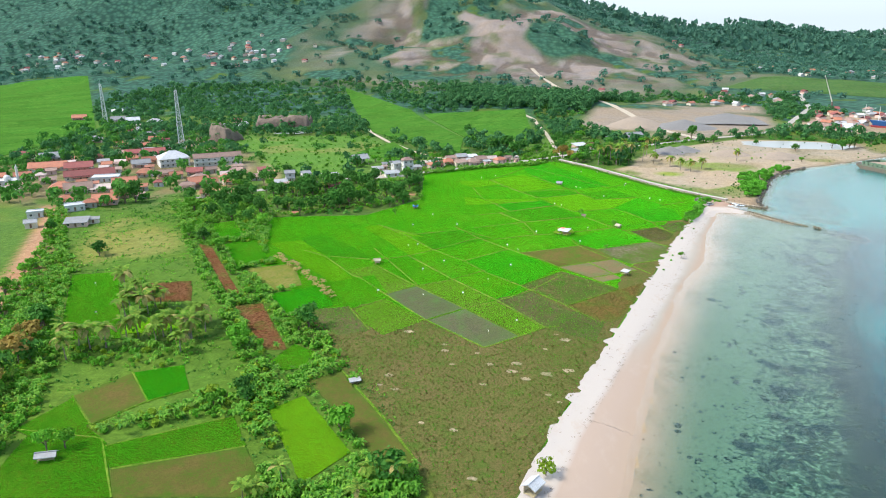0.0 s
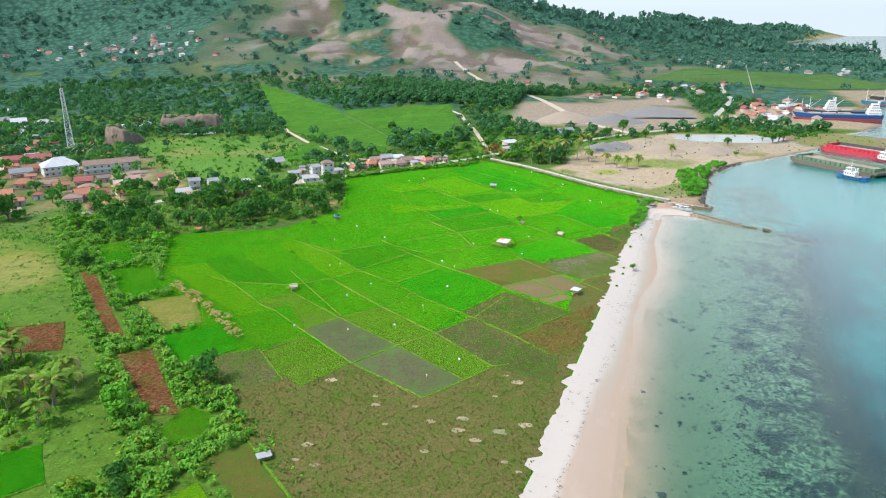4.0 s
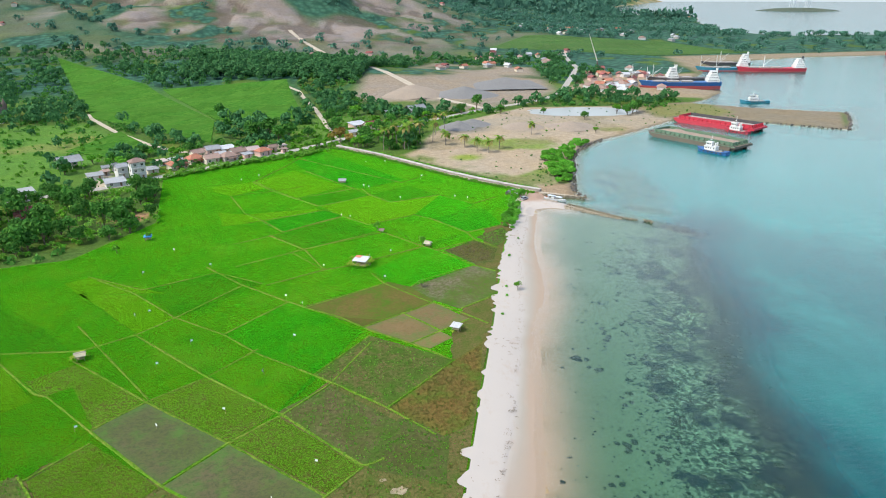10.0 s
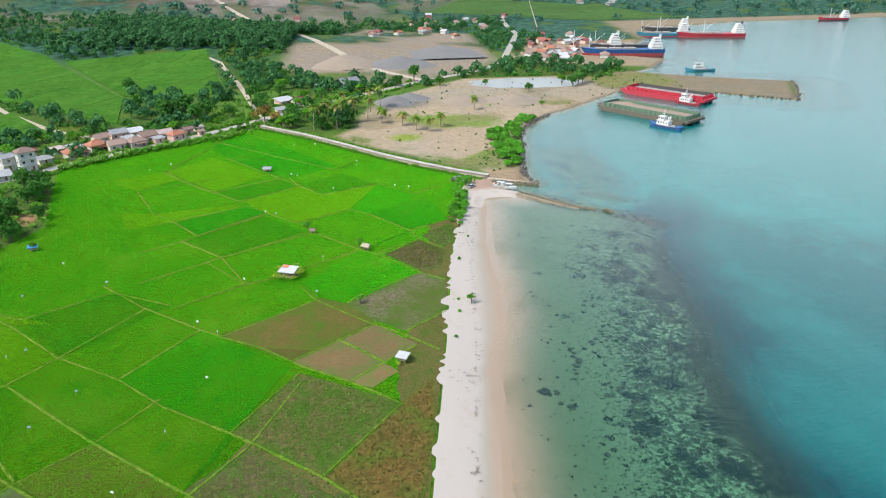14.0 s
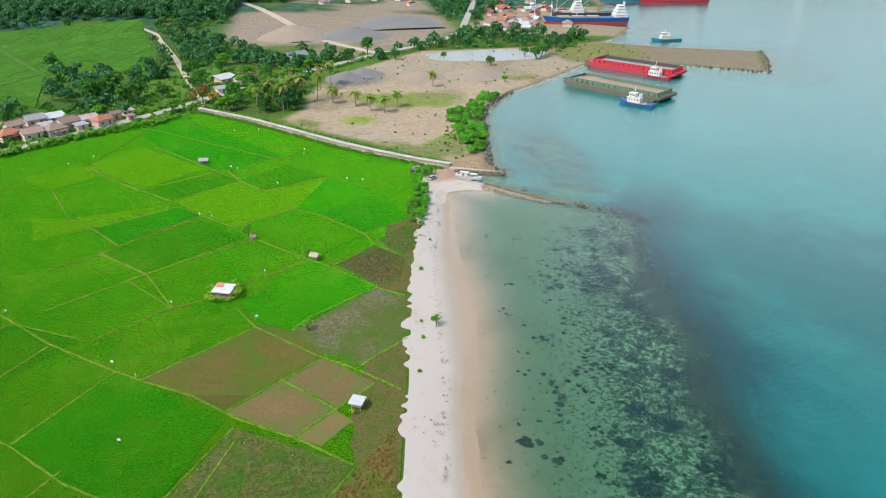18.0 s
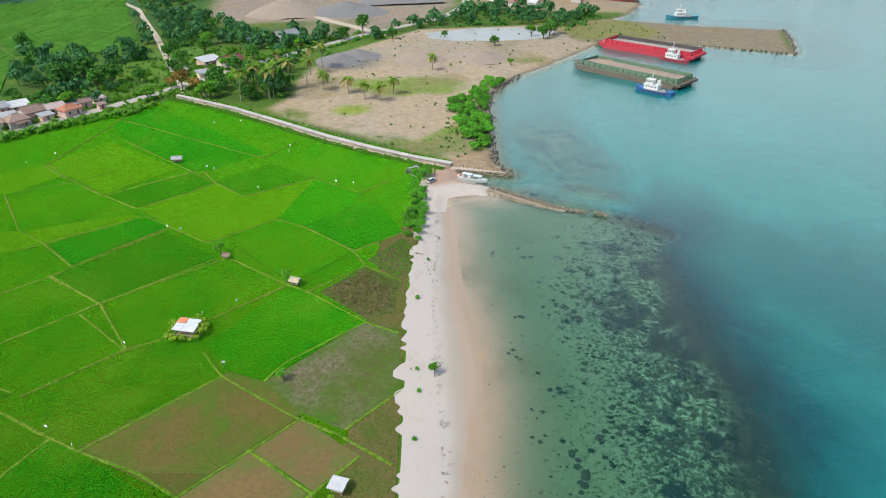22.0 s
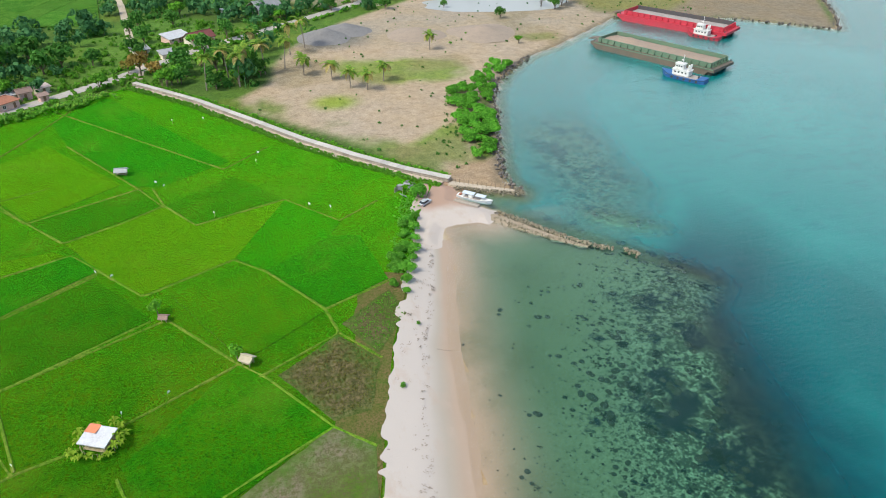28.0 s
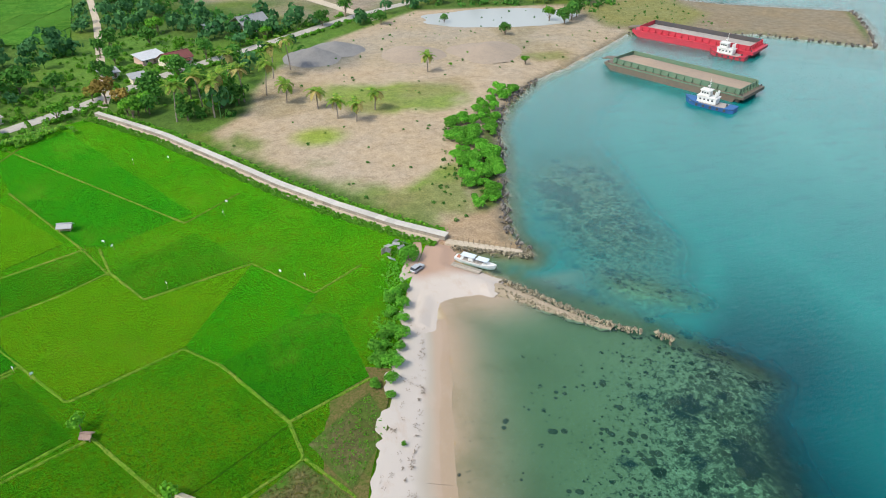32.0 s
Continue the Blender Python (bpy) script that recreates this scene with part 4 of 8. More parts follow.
bund([(-11.4, 237.3), (5.7, 257.0)])
bund([(32.1, 193.0), (51.3, 212.7)])
bund([(28.4, 235.7), (51.1, 249.2)])
bund([(40.9, 223.7), (59.6, 236.0)])
bund([(40.3, 243.4), (50.1, 229.9)])
bund([(-25.8, 384.0), (-8.4, 388.2), (5.6, 394.1)])
bund([(-20.1, 406.8), (-7.2, 385.4), (3.1, 373.2), (13.6, 359.5), (27.2, 366.1), (37.6, 373.7)])
bund([(3.1, 373.2), (18.1, 380.4), (30.8, 386.7)])
bund([(34.1, 385.7), (37.6, 373.7), (45.9, 359.8), (70.1, 368.1), (83.0, 351.5), (95.3, 360.2)])
bund([(-16.4, 339.6), (16.5, 352.7), (24.0, 343.0), (34.3, 329.4), (54.6, 339.5), (61.9, 332.1), (73.1, 313.0)])
bund([(-9.2, 340.6), (-0.2, 325.9), (24.0, 343.0)])
bund([(73.1, 313.0), (89.3, 320.0)])
bund([(39.9, 318.7), (53.8, 299.6)])
bund([(69.1, 277.6), (49.4, 267.3), (44.8, 262.4)])
bund([(-6.9, 294.1), (8.7, 304.1), (38.9, 318.4)])
bund([(-5.3, 322.8), (8.7, 304.1)])
bund([(-2.2, 271.5), (16.3, 282.0), (25.2, 284.5), (53.8, 299.6)])
bund([(5.0, 300.5), (16.3, 282.0)])
bund([(53.8, 299.6), (58.6, 294.2), (69.1, 277.6), (75.6, 271.0)])
bund([(57.3, 294.6), (74.7, 303.9), (73.1, 313.0)])
bund([(74.7, 303.9), (81.6, 293.5)])
bund([(58.1, 243.3), (65.3, 247.9), (71.7, 251.7)])
bund([(-1.8, 459.5), (30.0, 421.9), (54.4, 393.4), (69.0, 407.3)])
bund([(6.3, 469.2), (-5.8, 438.9), (-20.1, 406.8)])
bund([(-74.4, 86.5), (-50.8, 103.8)])
bund([(-67.3, 78.6), (-41.4, 91.7)])
bund([(-31.1, 132.8), (-12.2, 109.3), (0.4, 91.8)])
bund([(-100.9, 89.4), (-77.5, 89.4), (-60.9, 69.3)])
bund([(-98.8, 106.9), (-82.0, 92.5)])
bund([(-90.8, 122.2), (-76.2, 106.9)])
bund([(-84.1, 94.3), (-76.9, 107.4), (-68.9, 114.9)])

# ---- far rice land: small plots stepped over the slope, each clipped to its field ----
def clipped(ring, cell):
    """The part of a ring inside a convex cell that runs anticlockwise."""
    out = list(ring)
    for (ax, ay), (bx, by) in zip(cell, cell[1:] + cell[:1]):
        side = lambda p: (bx - ax) * (p[1] - ay) - (by - ay) * (p[0] - ax)
        src, out = out, []
        for p, q in zip(src, src[1:] + src[:1]):
            a, b = side(p), side(q)
            if a >= 0:
                out.append(p)
            if a * b < 0:
                f = a / (a - b)
                out.append((p[0] + (q[0] - p[0]) * f, p[1] + (q[1] - p[1]) * f))
        if len(out) < 3:
            return []
    return out


FAR_CROPS = [crop("far_rice_green", (0.055, 0.165, 0.022), (0.09, 0.19, 0.028), (0.042, 0.13, 0.017), 0.25), crop("far_rice_lime", (0.085, 0.19, 0.028), (0.055, 0.155, 0.022), (0.065, 0.15, 0.022), 0.25), crop("far_rice_dull", (0.07, 0.135, 0.045), (0.095, 0.145, 0.05), (0.055, 0.11, 0.035), 0.25)]
for ring, a, long, wide in zip(FAR_RICE, (62, 70, 52, 5, 60), (34, 30, 62, 60, 16), (13, 14, 24, 22, 10)):
    field = empty("far_rice_field", Matrix(), "distant bright green rice field in small plots", "rice field", kind="structure")
    rng = random.Random(long)
    c, s = math.cos(radians(a)), math.sin(radians(a))
    u = [x * c + y * s for x, y in ring]
    v = [-x * s + y * c for x, y in ring]
    q = min(v)
    while q < max(v):
        w = wide * rng.uniform(0.7, 1.3)
        p = min(u) - rng.uniform(0, long)
        while p < max(u):
            e = long * rng.uniform(0.6, 1.4)
            cell = [(p + 0.08, q + 0.08), (p + e - 0.08, q + 0.08), (p + e - 0.08, q + w - 0.08), (p + 0.08, q + w - 0.08)]
            cut = clipped(ring, [(x * c - y * s, x * s + y * c) for x, y in cell])
            p += e
            if len(cut) < 3:
                continue
            xy = np.array(cut)
            # more corners along the edges, so that a plot follows the slope
            xy = np.concatenate([np.linspace(xy[i], xy[(i + 1) % len(xy)], 4, endpoint=False) for i in range(len(xy))])
            z = height(xy[:, 0], xy[:, 1])[0] + 0.45 + rng.uniform(-0.12, 0.12)
            k = len(xy)
            mid_ = xy.mean(0)
            vs = [(*b, t) for b, t in zip(xy, z)] + [(*b, t - 0.6) for b, t in zip(xy, z)] + [(*mid_, float(height(mid_[:1], mid_[1:])[0][0]) + 0.45)]
            turn_ = sum(x0 * y1 - x1 * y0 for (x0, y0), (x1, y1) in zip(xy, np.roll(xy, -1, 0))) > 0
            fs = [(i, (i + 1) % k, 2 * k) for i in range(k)] + [(i, k + i, k + (i + 1) % k, (i + 1) % k) for i in range(k)]
            raw("rice_plot", vs, fs if turn_ else [f[::-1] for f in fs], FAR_CROPS[2 if wide == 22 else rng.random() < 0.35], field)
        q += w
# ---- plants ----
def leaf_material(name, a, b, c=None, rough=0.7):
    """Leaves that differ one by one, and by stand."""
    m, n, l, s = nodes_of(name)
    geo = n.new("ShaderNodeNewGeometry")
    info = n.new("ShaderNodeObjectInfo")
    col = mixed(n, l, a, b, geo.outputs["Random Per Island"])
    col = mixed(n, l, col, c or b, noisy(n, l, 0.06, 4, 0.6, 0.45, 0.7, "World"))
    h = n.new("ShaderNodeHueSaturation")
    r = n.new("ShaderNodeMapRange")
    r.inputs["To Min"].default_value, r.inputs["To Max"].default_value = 0.75, 1.25
    l.new(info.outputs["Random"], r.inputs["Value"])
    l.new(r.outputs["Result"], h.inputs["Value"])
    l.new(col, h.inputs["Color"])
    l.new(h.outputs["Color"], s.inputs["Base Color"])
    s.inputs["Roughness"].default_value = rough
    s.inputs["Specular IOR Level"].default_value = 0.1
    thin = n.new("ShaderNodeBsdfTranslucent")
    l.new(h.outputs["Color"], thin.inputs["Color"])
    mx = n.new("ShaderNodeMixShader")
    mx.inputs["Fac"].default_value = 0.35
    l.new(s.outputs[0], mx.inputs[1])
    l.new(thin.outputs[0], mx.inputs[2])
    l.new(mx.outputs[0], n["Material Output"].inputs["Surface"])
    return m


LEAF = leaf_material("tree_leaves", (0.04, 0.145, 0.024), (0.11, 0.265, 0.04), (0.064, 0.195, 0.029))
LEAF_BRIGHT = leaf_material("bright_leaves", (0.07, 0.25, 0.02), (0.2, 0.42, 0.035), (0.12, 0.33, 0.025))
LEAF_LIME = leaf_material("lime_leaves", (0.18, 0.33, 0.02), (0.34, 0.46, 0.04), (0.26, 0.4, 0.03))
LEAF_BANANA = leaf_material("banana_leaves", (0.08, 0.26, 0.025), (0.25, 0.46, 0.05), (0.13, 0.35, 0.03), 0.5)
LEAF_PALM = leaf_material("palm_fronds", (0.07, 0.2, 0.02), (0.27, 0.36, 0.05), (0.15, 0.26, 0.03))
LEAF_RUST = leaf_material("rusty_leaves", (0.24, 0.16, 0.04), (0.34, 0.25, 0.06), (0.2, 0.2, 0.04))
LEAF_FAR = leaf_material("woodland_leaves", (0.042, 0.145, 0.05), (0.115, 0.275, 0.085), (0.068, 0.2, 0.066))
LEAF_DRY = leaf_material("dry_leaves", (0.5, 0.4, 0.15), (0.34, 0.3, 0.09), (0.42, 0.34, 0.12))
BARK = paint("bark", (0.16, 0.12, 0.08), (0.09, 0.07, 0.05), 1.2, 0.9, bump=0.5)
PALM_BARK = paint("palm_bark", (0.24, 0.2, 0.16), (0.14, 0.11, 0.09), 1.5, 0.9, bump=0.4)


class Geo:
    """Corners and faces of a mesh in the making."""

    def __init__(self):
        self.v, self.f = [], []

    def add(self, vs, fs):
        k = len(self.v)
        self.v += [tuple(map(float, p)) for p in vs]
        self.f += [tuple(i + k for i in f) for f in fs]

    def tube(self, path, radii, seg=6):
        vs, fs = [], []
        for (x, y, z), r in zip(path, radii):
            vs += [(x + r * math.cos(6.2832 * i / seg), y + r * math.sin(6.2832 * i / seg), z) for i in range(seg)]
        for a in range(len(path) - 1):
            fs += [(a * seg + i, a * seg + (i + 1) % seg, (a + 1) * seg + (i + 1) % seg, (a + 1) * seg + i) for i in range(seg)]
        fs.append(tuple(range((len(path) - 1) * seg, len(path) * seg)))
        self.add(vs, fs)

    def leaf(self, p, d, u, size, wide=0.6, bend=0.25):
        """A folded leaf clump at p, pointing along d, with u its upper side."""
        d, u = np.array(d), np.array(u)
        s = np.cross(d, u)
        s /= np.linalg.norm(s) + 1e-9
        p = np.array(p)
        tip, mid = p + d * size - u * size * bend, p + d * size * 0.5
        self.add([p, mid + s * size * wide * 0.5, tip, mid - s * size * wide * 0.5], [(0, 1, 2, 3)])

    def cloud(self, rng, centre, radii, n, size, wide=0.9):
        """Leaf clumps over an uneven lump."""
        c, r = np.array(centre), np.array(radii)
        for _ in range(n):
            d = rng.normal(size=3)
            d[2] = abs(d[2]) * 0.9 - 0.28
            d /= np.linalg.norm(d)
            k = rng.uniform(0.72, 1.05)
            p = c + d * r * k
            t = np.cross(d, rng.normal(size=3))
            t /= np.linalg.norm(t) + 1e-9
            u = d + rng.normal(size=3) * 0.45
            u /= np.linalg.norm(u)
            self.leaf(p, t, u, size * rng.uniform(0.7, 1.4), wide)


def tree_geo(seed, tall=8.0, wide=6.0, lumps=7, leaves=34, size=1.1, trunk=0.28, low=0.35):
    rng = np.random.default_rng(seed)
    wood, crown = Geo(), Geo()
    fork = tall * low
    wood.tube([(0, 0, -0.3), (0.1, 0.05, fork * 0.6), (0.05, 0.1, fork), (0, 0, tall * 0.75)], [trunk * 1.25, trunk, trunk * 0.85, trunk * 0.25])
    for i in range(lumps):
        a = 6.2832 * i / lumps + rng.uniform(-0.4, 0.4)
        r = wide * rng.uniform(0.16, 0.36) if i else 0
        z = fork + (tall - fork) * (rng.uniform(0.35, 0.75) if i else 0.72)
        c = (r * math.cos(a), r * math.sin(a), z)
        if i:
            wood.tube([(0, 0, fork * 0.9), (c[0] * 0.6, c[1] * 0.6, (fork + z) / 2), c], [trunk * 0.5, trunk * 0.3, trunk * 0.1], 4)
        k = rng.uniform(0.75, 1.15)
        crown.cloud(rng, c, (wide * 0.26 * k, wide * 0.26 * k, (tall - fork) * 0.3 * k), leaves, size)
    return wood, crown


def shrub_geo(seed, tall=1.6, wide=2.2, leaves=60, size=0.55):
    rng = np.random.default_rng(seed)
    g = Geo()
    for i in range(3):
        g.cloud(rng, (rng.uniform(-0.25, 0.25) * wide, rng.uniform(-0.25, 0.25) * wide, tall * rng.uniform(0.35, 0.55)), (wide * 0.36, wide * 0.36, tall * 0.45), leaves // 3, size)
    return g


def banana_geo(seed, tall=3.2):
    rng = np.random.default_rng(seed)
    g = Geo()
    for i in range(8):
        a = 6.2832 * i / 8 + rng.uniform(-0.3, 0.3)
        up, out = tall * rng.uniform(0.55, 0.8), rng.uniform(1.3, 2.1)
        c, s = math.cos(a), math.sin(a)
        w = rng.uniform(0.28, 0.42)
        pts = [(0.1, up * 0.75, 0.3), (out * 0.4, up * 1.15, 1.0), (out * 0.75, up * 1.12, 0.9), (out, up * 0.85, 0.15)]
        vs = []
        for r, z, k in pts:
            for q in (-1, 0, 1):
                vs.append((c * r - s * q * w * k, s * r + c * q * w * k, z + (0.0 if q == 0 else 0.1)))
        g.add(vs, [(j * 3 + q, j * 3 + q + 1, j * 3 + q + 4, j * 3 + q + 3) for j in range(3) for q in (0, 1)])
    return g


def frond_geo(seed, reach=3.4, droop=0.5):
    """One palm frond from the origin along +x: two rows of leaflets on an arching rib."""
    rng = np.random.default_rng(seed)
    g = Geo()
    n = 15
    at = lambda f: np.array((reach * f * (1 - 0.25 * droop * f), 0, reach * (0.55 * f - (0.55 + droop) * f * f)))
    for i in range(n):
        f, f2 = i / n, (i + 0.8) / n
        p, q = at(f), at(f2)
        long = 0.85 * math.sin(3.14 * min(1, 0.15 + f * 0.85)) + 0.12
        for s in (-1, 1):
            k = long * rng.uniform(0.8, 1.15)
            g.add([p, q, q + np.array((0.3, s * k, -0.35 * k)), p + np.array((0.2, s * k * 0.9, -0.3 * k))], [(0, 1, 2, 3)])
    return g


def plain(geo, name, mat, smooth=False):
    me = bpy.data.meshes.new(name)
    me.from_pydata(geo.v, [], geo.f)
    me.materials.append(mat)
    me.update()
    return me


def child(name, mesh, parent, m=None, label=""):
    ob = new(name, mesh)
    ob.parent = parent
    if m is not None:
        ob.matrix_basis = m
    if label:
        ob["label"] = label
    return ob


def land_z(x, y):
    return float(height(np.array([float(x)]), np.array([float(y)]))[0][0]) if to_outline(np.array([float(x)]), np.array([float(y)]), PADDY)[0] < -6 else 1.03


TREES = {}


def tree_kind(key, leaf, label, category="tree", **kw):
    """Builds the first tree of a kind; it is then copied."""
    wood, crown = tree_geo(**kw)
    TREES[key] = (plain(wood, "trunk", BARK), plain(crown, "crown", leaf), label, category)


def plant(key, x, y, size=1.0, group="", z=None):
    trunk, crown, label, category = TREES[key]
    rng = random.Random(int(x * 13 + y * 7))
    ob = empty("tree" if category == "tree" else "bush", pose(x, y, land_z(x, y) if z is None else z, 0, 0, rng.uniform(0, 360)) @ Matrix.Diagonal((size, size, size * rng.uniform(0.88, 1.12), 1)), label, category, group)
    child("trunk", trunk, ob)
    child("crown", crown, ob)
    return ob


tree_kind("round", LEAF, "dense dark green broadleaf tree", seed=1, tall=8, wide=8, lumps=8, leaves=40, low=0.16)
tree_kind("tall", LEAF, "tall dark green broadleaf tree", seed=2, tall=11, wide=7.5, lumps=9, leaves=36, low=0.2)
tree_kind("open", LEAF_BRIGHT, "bright green spreading tree", seed=3, tall=7, wide=7, lumps=7, leaves=38, size=1.0, low=0.18)
tree_kind("small", LEAF_BRIGHT, "small bright green tree with an open crown", seed=4, tall=4, wide=3.6, lumps=6, leaves=26, size=0.6, trunk=0.12)
tree_kind("rust", LEAF_RUST, "tree with rusty brown leaves", seed=5, tall=8, wide=8, lumps=8, leaves=34)
tree_kind("lime", LEAF_LIME, "yellow-green leafy tree on the beach edge", seed=6, tall=4.5, wide=5, lumps=6, leaves=30, size=0.8, trunk=0.14, low=0.25)
LEAF_SHORE = leaf_material("shore_leaves", (0.075, 0.29, 0.027), (0.2, 0.47, 0.047), (0.13, 0.38, 0.033))
tree_kind("shore", LEAF_SHORE, "bright green shore bush with low branches", "bush", seed=7, tall=3.8, wide=5.2, lumps=11, leaves=46, size=0.6, trunk=0.12, low=0.15)

FRONDS = [plain(frond_geo(i, 3.9, 0.05 + 0.2 * i), "frond", LEAF_PALM) for i in range(3)] + [plain(frond_geo(9, 3.6, 0.55), "frond", LEAF_DRY)]
PALM_TRUNKS = []
for i, tall in enumerate((6.5, 8.5, 11)):
    g = Geo()
    lean = 0.5 + 0.35 * i
    g.tube([(0, 0, -0.3), (lean * 0.15, 0, tall * 0.3), (lean * 0.5, 0.1, tall * 0.65), (lean, 0.15, tall)], [0.26, 0.19, 0.16, 0.14], 7)
    PALM_TRUNKS.append((plain(g, "trunk", PALM_BARK), (lean, 0.15, tall)))


def palm(x, y, kind=1, size=1.0, group="coconut palms", dry=3):
    rng = random.Random(int(x * 31 + y * 17))
    mesh, top = PALM_TRUNKS[kind]
    ob = empty("coconut_palm", pose(x, y, land_z(x, y), 0, 0, rng.uniform(0, 360)) @ Matrix.Scale(size, 4), "coconut palm with a slender leaning trunk and arching fronds", "palm", group)
    child("trunk", mesh, ob)
    n = 15
    for i in range(n):
        f = FRONDS[3] if i < dry else FRONDS[rng.randrange(3)]
        child("frond", f, ob, Matrix.Translation(top) @ Euler((0, radians(rng.uniform(-38, 22) + (26 if i < dry else 0)), radians(360 / n * i * (1 if i >= dry else 4.3) + rng.uniform(-12, 12)))).to_matrix().to_4x4(), "drooping brown frond" if i < dry else "")
    return ob


def sow(ring, n, seed, apart=1.0, clear=0.8, keep_off=True):
    """Places inside a ring, off the plots."""
    rng = np.random.default_rng(seed)
    p = np.array(ring)
    out = []
    (x0, y0), (x1, y1) = p.min(0), p.max(0)
    q = rng.uniform((x0, y0), (x1, y1), (n * 8, 2))
    ok = to_outline(q[:, 0], q[:, 1], ring) > 0
    if keep_off:
        for r in PLOT_RINGS:
            ok &= to_outline(q[:, 0], q[:, 1], r) < -clear
    return q[ok][:n]


def spread(name, geos, spots, mat, sizes, seed, label, category, zs=None):
    """Many plants as one mesh: a copy of one of geos at each spot."""
    rng = np.random.default_rng(seed)
    if zs is None:
        zs = height(spots[:, 0], spots[:, 1])[0]
        zs = np.where(to_outline(spots[:, 0], spots[:, 1], PADDY) > -6, np.minimum(zs, 1.03), zs)
    protos = [(np.array(g.v), np.array([f for f in g.f if len(f) == 4])) for g in geos]
    pick = rng.integers(0, len(protos), len(spots))
    V, F, k = [], [], 0
    for (x, y), z, i in zip(spots, zs, pick):
        v, f = protos[i]
        s, a = rng.uniform(*sizes), rng.uniform(0, 6.283)
        c, d = math.cos(a) * s, math.sin(a) * s
        V.append(np.stack([v[:, 0] * c - v[:, 1] * d + x, v[:, 0] * d + v[:, 1] * c + y, v[:, 2] * s * rng.uniform(0.85, 1.2) + z], 1))
        F.append(f + k)
        k += len(v)
    V, F = np.concatenate(V), np.concatenate(F)
    me = bpy.data.meshes.new(name)
    me.vertices.add(len(V))
    me.vertices.foreach_set("co", V.ravel())
    me.loops.add(F.size)
    me.loops.foreach_set("vertex_index", F.ravel())
    me.polygons.add(len(F))
    me.polygons.foreach_set("loop_start", np.arange(0, F.size, 4))
    me.polygons.foreach_set("loop_total", np.full(len(F), 4))
    me.update(calc_edges=True)
    me.materials.append(mat)
    return tagged(new(name, me), label, category, kind="stuff")


BELT = [(-196, 318), (-167, 344), (-125, 300), (-103, 242), (-72, 196), (-52, 168), (-22, 122), (5, 82), (-11, 76), (-37, 108), (-64, 133), (-92, 174), (-139, 237)]
WEST = [(-262, 290), (-246, 296), (-200, 236), (-166, 200), (-127, 139), (-100, 95), (-97, 75), (-130, 75), (-168, 150), (-190, 200), (-236, 270)]
GROVE = [(-144, 190), (-134, 195), (-117, 170), (-97, 171), (-80, 147), (-77, 127), (-91, 123), (-116, 125), (-130, 143), (-110, 142)]
ROWS = [(-83, 92), (-75, 99), (-56, 117), (-60, 134), (-37, 111), (-34, 90), (-44, 98), (-50, 104), (-62, 101), (-75, 90)]
FOOT = [(-41, 89), (-24, 79), (-4, 87), (5, 80), (-8, 70), (-33, 70)]
WOOD = [(-151, 282), (-185, 330), (-160, 345), (-128, 352), (-127, 385), (-90, 402), (-66, 400), (-52, 346), (-67, 327), (-87, 317), (-109, 301)]
TOP_HEDGE = [(-68, 428), (-66, 420), (-26, 447), (18, 468), (14, 474), (-28, 453)]
CORNER = [(-3, 478), (30, 478), (66, 498), (78, 530), (70, 560), (37, 604), (0, 555)]
MANGROVE = [(143, 442), (152, 447), (160, 457), (172, 474), (180, 470), (166, 452), (158, 436), (151, 414), (145, 396), (138, 381), (132, 379), (134, 400), (138, 424)]
bananas = [banana_geo(i, 2.6 + 0.5 * i) for i in range(4)]
shrubs = [shrub_geo(20 + i) for i in range(4)]
low = [shrub_geo(40 + i, 0.9, 1.6, 24, 0.5) for i in range(3)]

spread("banana_plants", bananas, np.vstack([sow(BELT, 900, 1), sow(WEST, 700, 2), sow(ROWS, 90, 3), sow(FOOT, 130, 4), sow(WOOD, 420, 5), sow(TOP_HEDGE, 160, 6), sow(GROVE, 60, 7)]), LEAF_BANANA, (0.5, 0.95), 1, "thick stands of banana plants with broad ragged leaves", "banana plants")
spread("shrubs", shrubs, np.vstack([sow(BELT, 900, 11), sow(WEST, 800, 12), sow(ROWS, 60, 13), sow(FOOT, 130, 14), sow(WOOD, 420, 15), sow(GROVE, 90, 16), sow(TOP_HEDGE, 180, 17)]), LEAF_BRIGHT, (0.4, 1.3), 2, "bright green shrubs between the field plots", "shrubs")
spread("lime_shrubs", shrubs, np.vstack([sow(BELT, 130, 21), sow(WEST, 110, 22), sow(ROWS, 50, 23), sow(FOOT, 30, 24), sow(GROVE, 40, 25)]), LEAF_LIME, (0.6, 1.2), 3, "yellow-green shrubs between the field plots", "shrubs")

under = []
for i in range(3):
    rng = np.random.default_rng(700 + i)
    g = Geo()
    for _ in range(2):
        g.cloud(rng, (rng.uniform(-1.5, 1.5), rng.uniform(-1.5, 1.5), 0.6), (2.0, 2.0, 1.3 + 0.4 * i), 9, 1.7)
    under.append(g)
tufts = []
for i in range(3):
    rng = np.random.default_rng(740 + i)
    g = Geo()
    for _ in range(4):
        g.cloud(rng, (rng.uniform(-1.6, 1.6), rng.uniform(-1.6, 1.6), 0.1), (0.6, 0.6, 0.45), 4, 0.7)
    tufts.append(g)
spread("rough_grass", tufts, np.vstack([sow(FLATS, 800, 81, clear=0.3), sow(BELT, 250, 82, clear=0.3), sow([(-260, 300), (-210, 290), (-150, 275), (-120, 300), (-190, 340), (-230, 330)], 350, 83)]), LEAF, (0.35, 0.9), 84, "rough tufts of grass and weeds on the open ground", "grass")
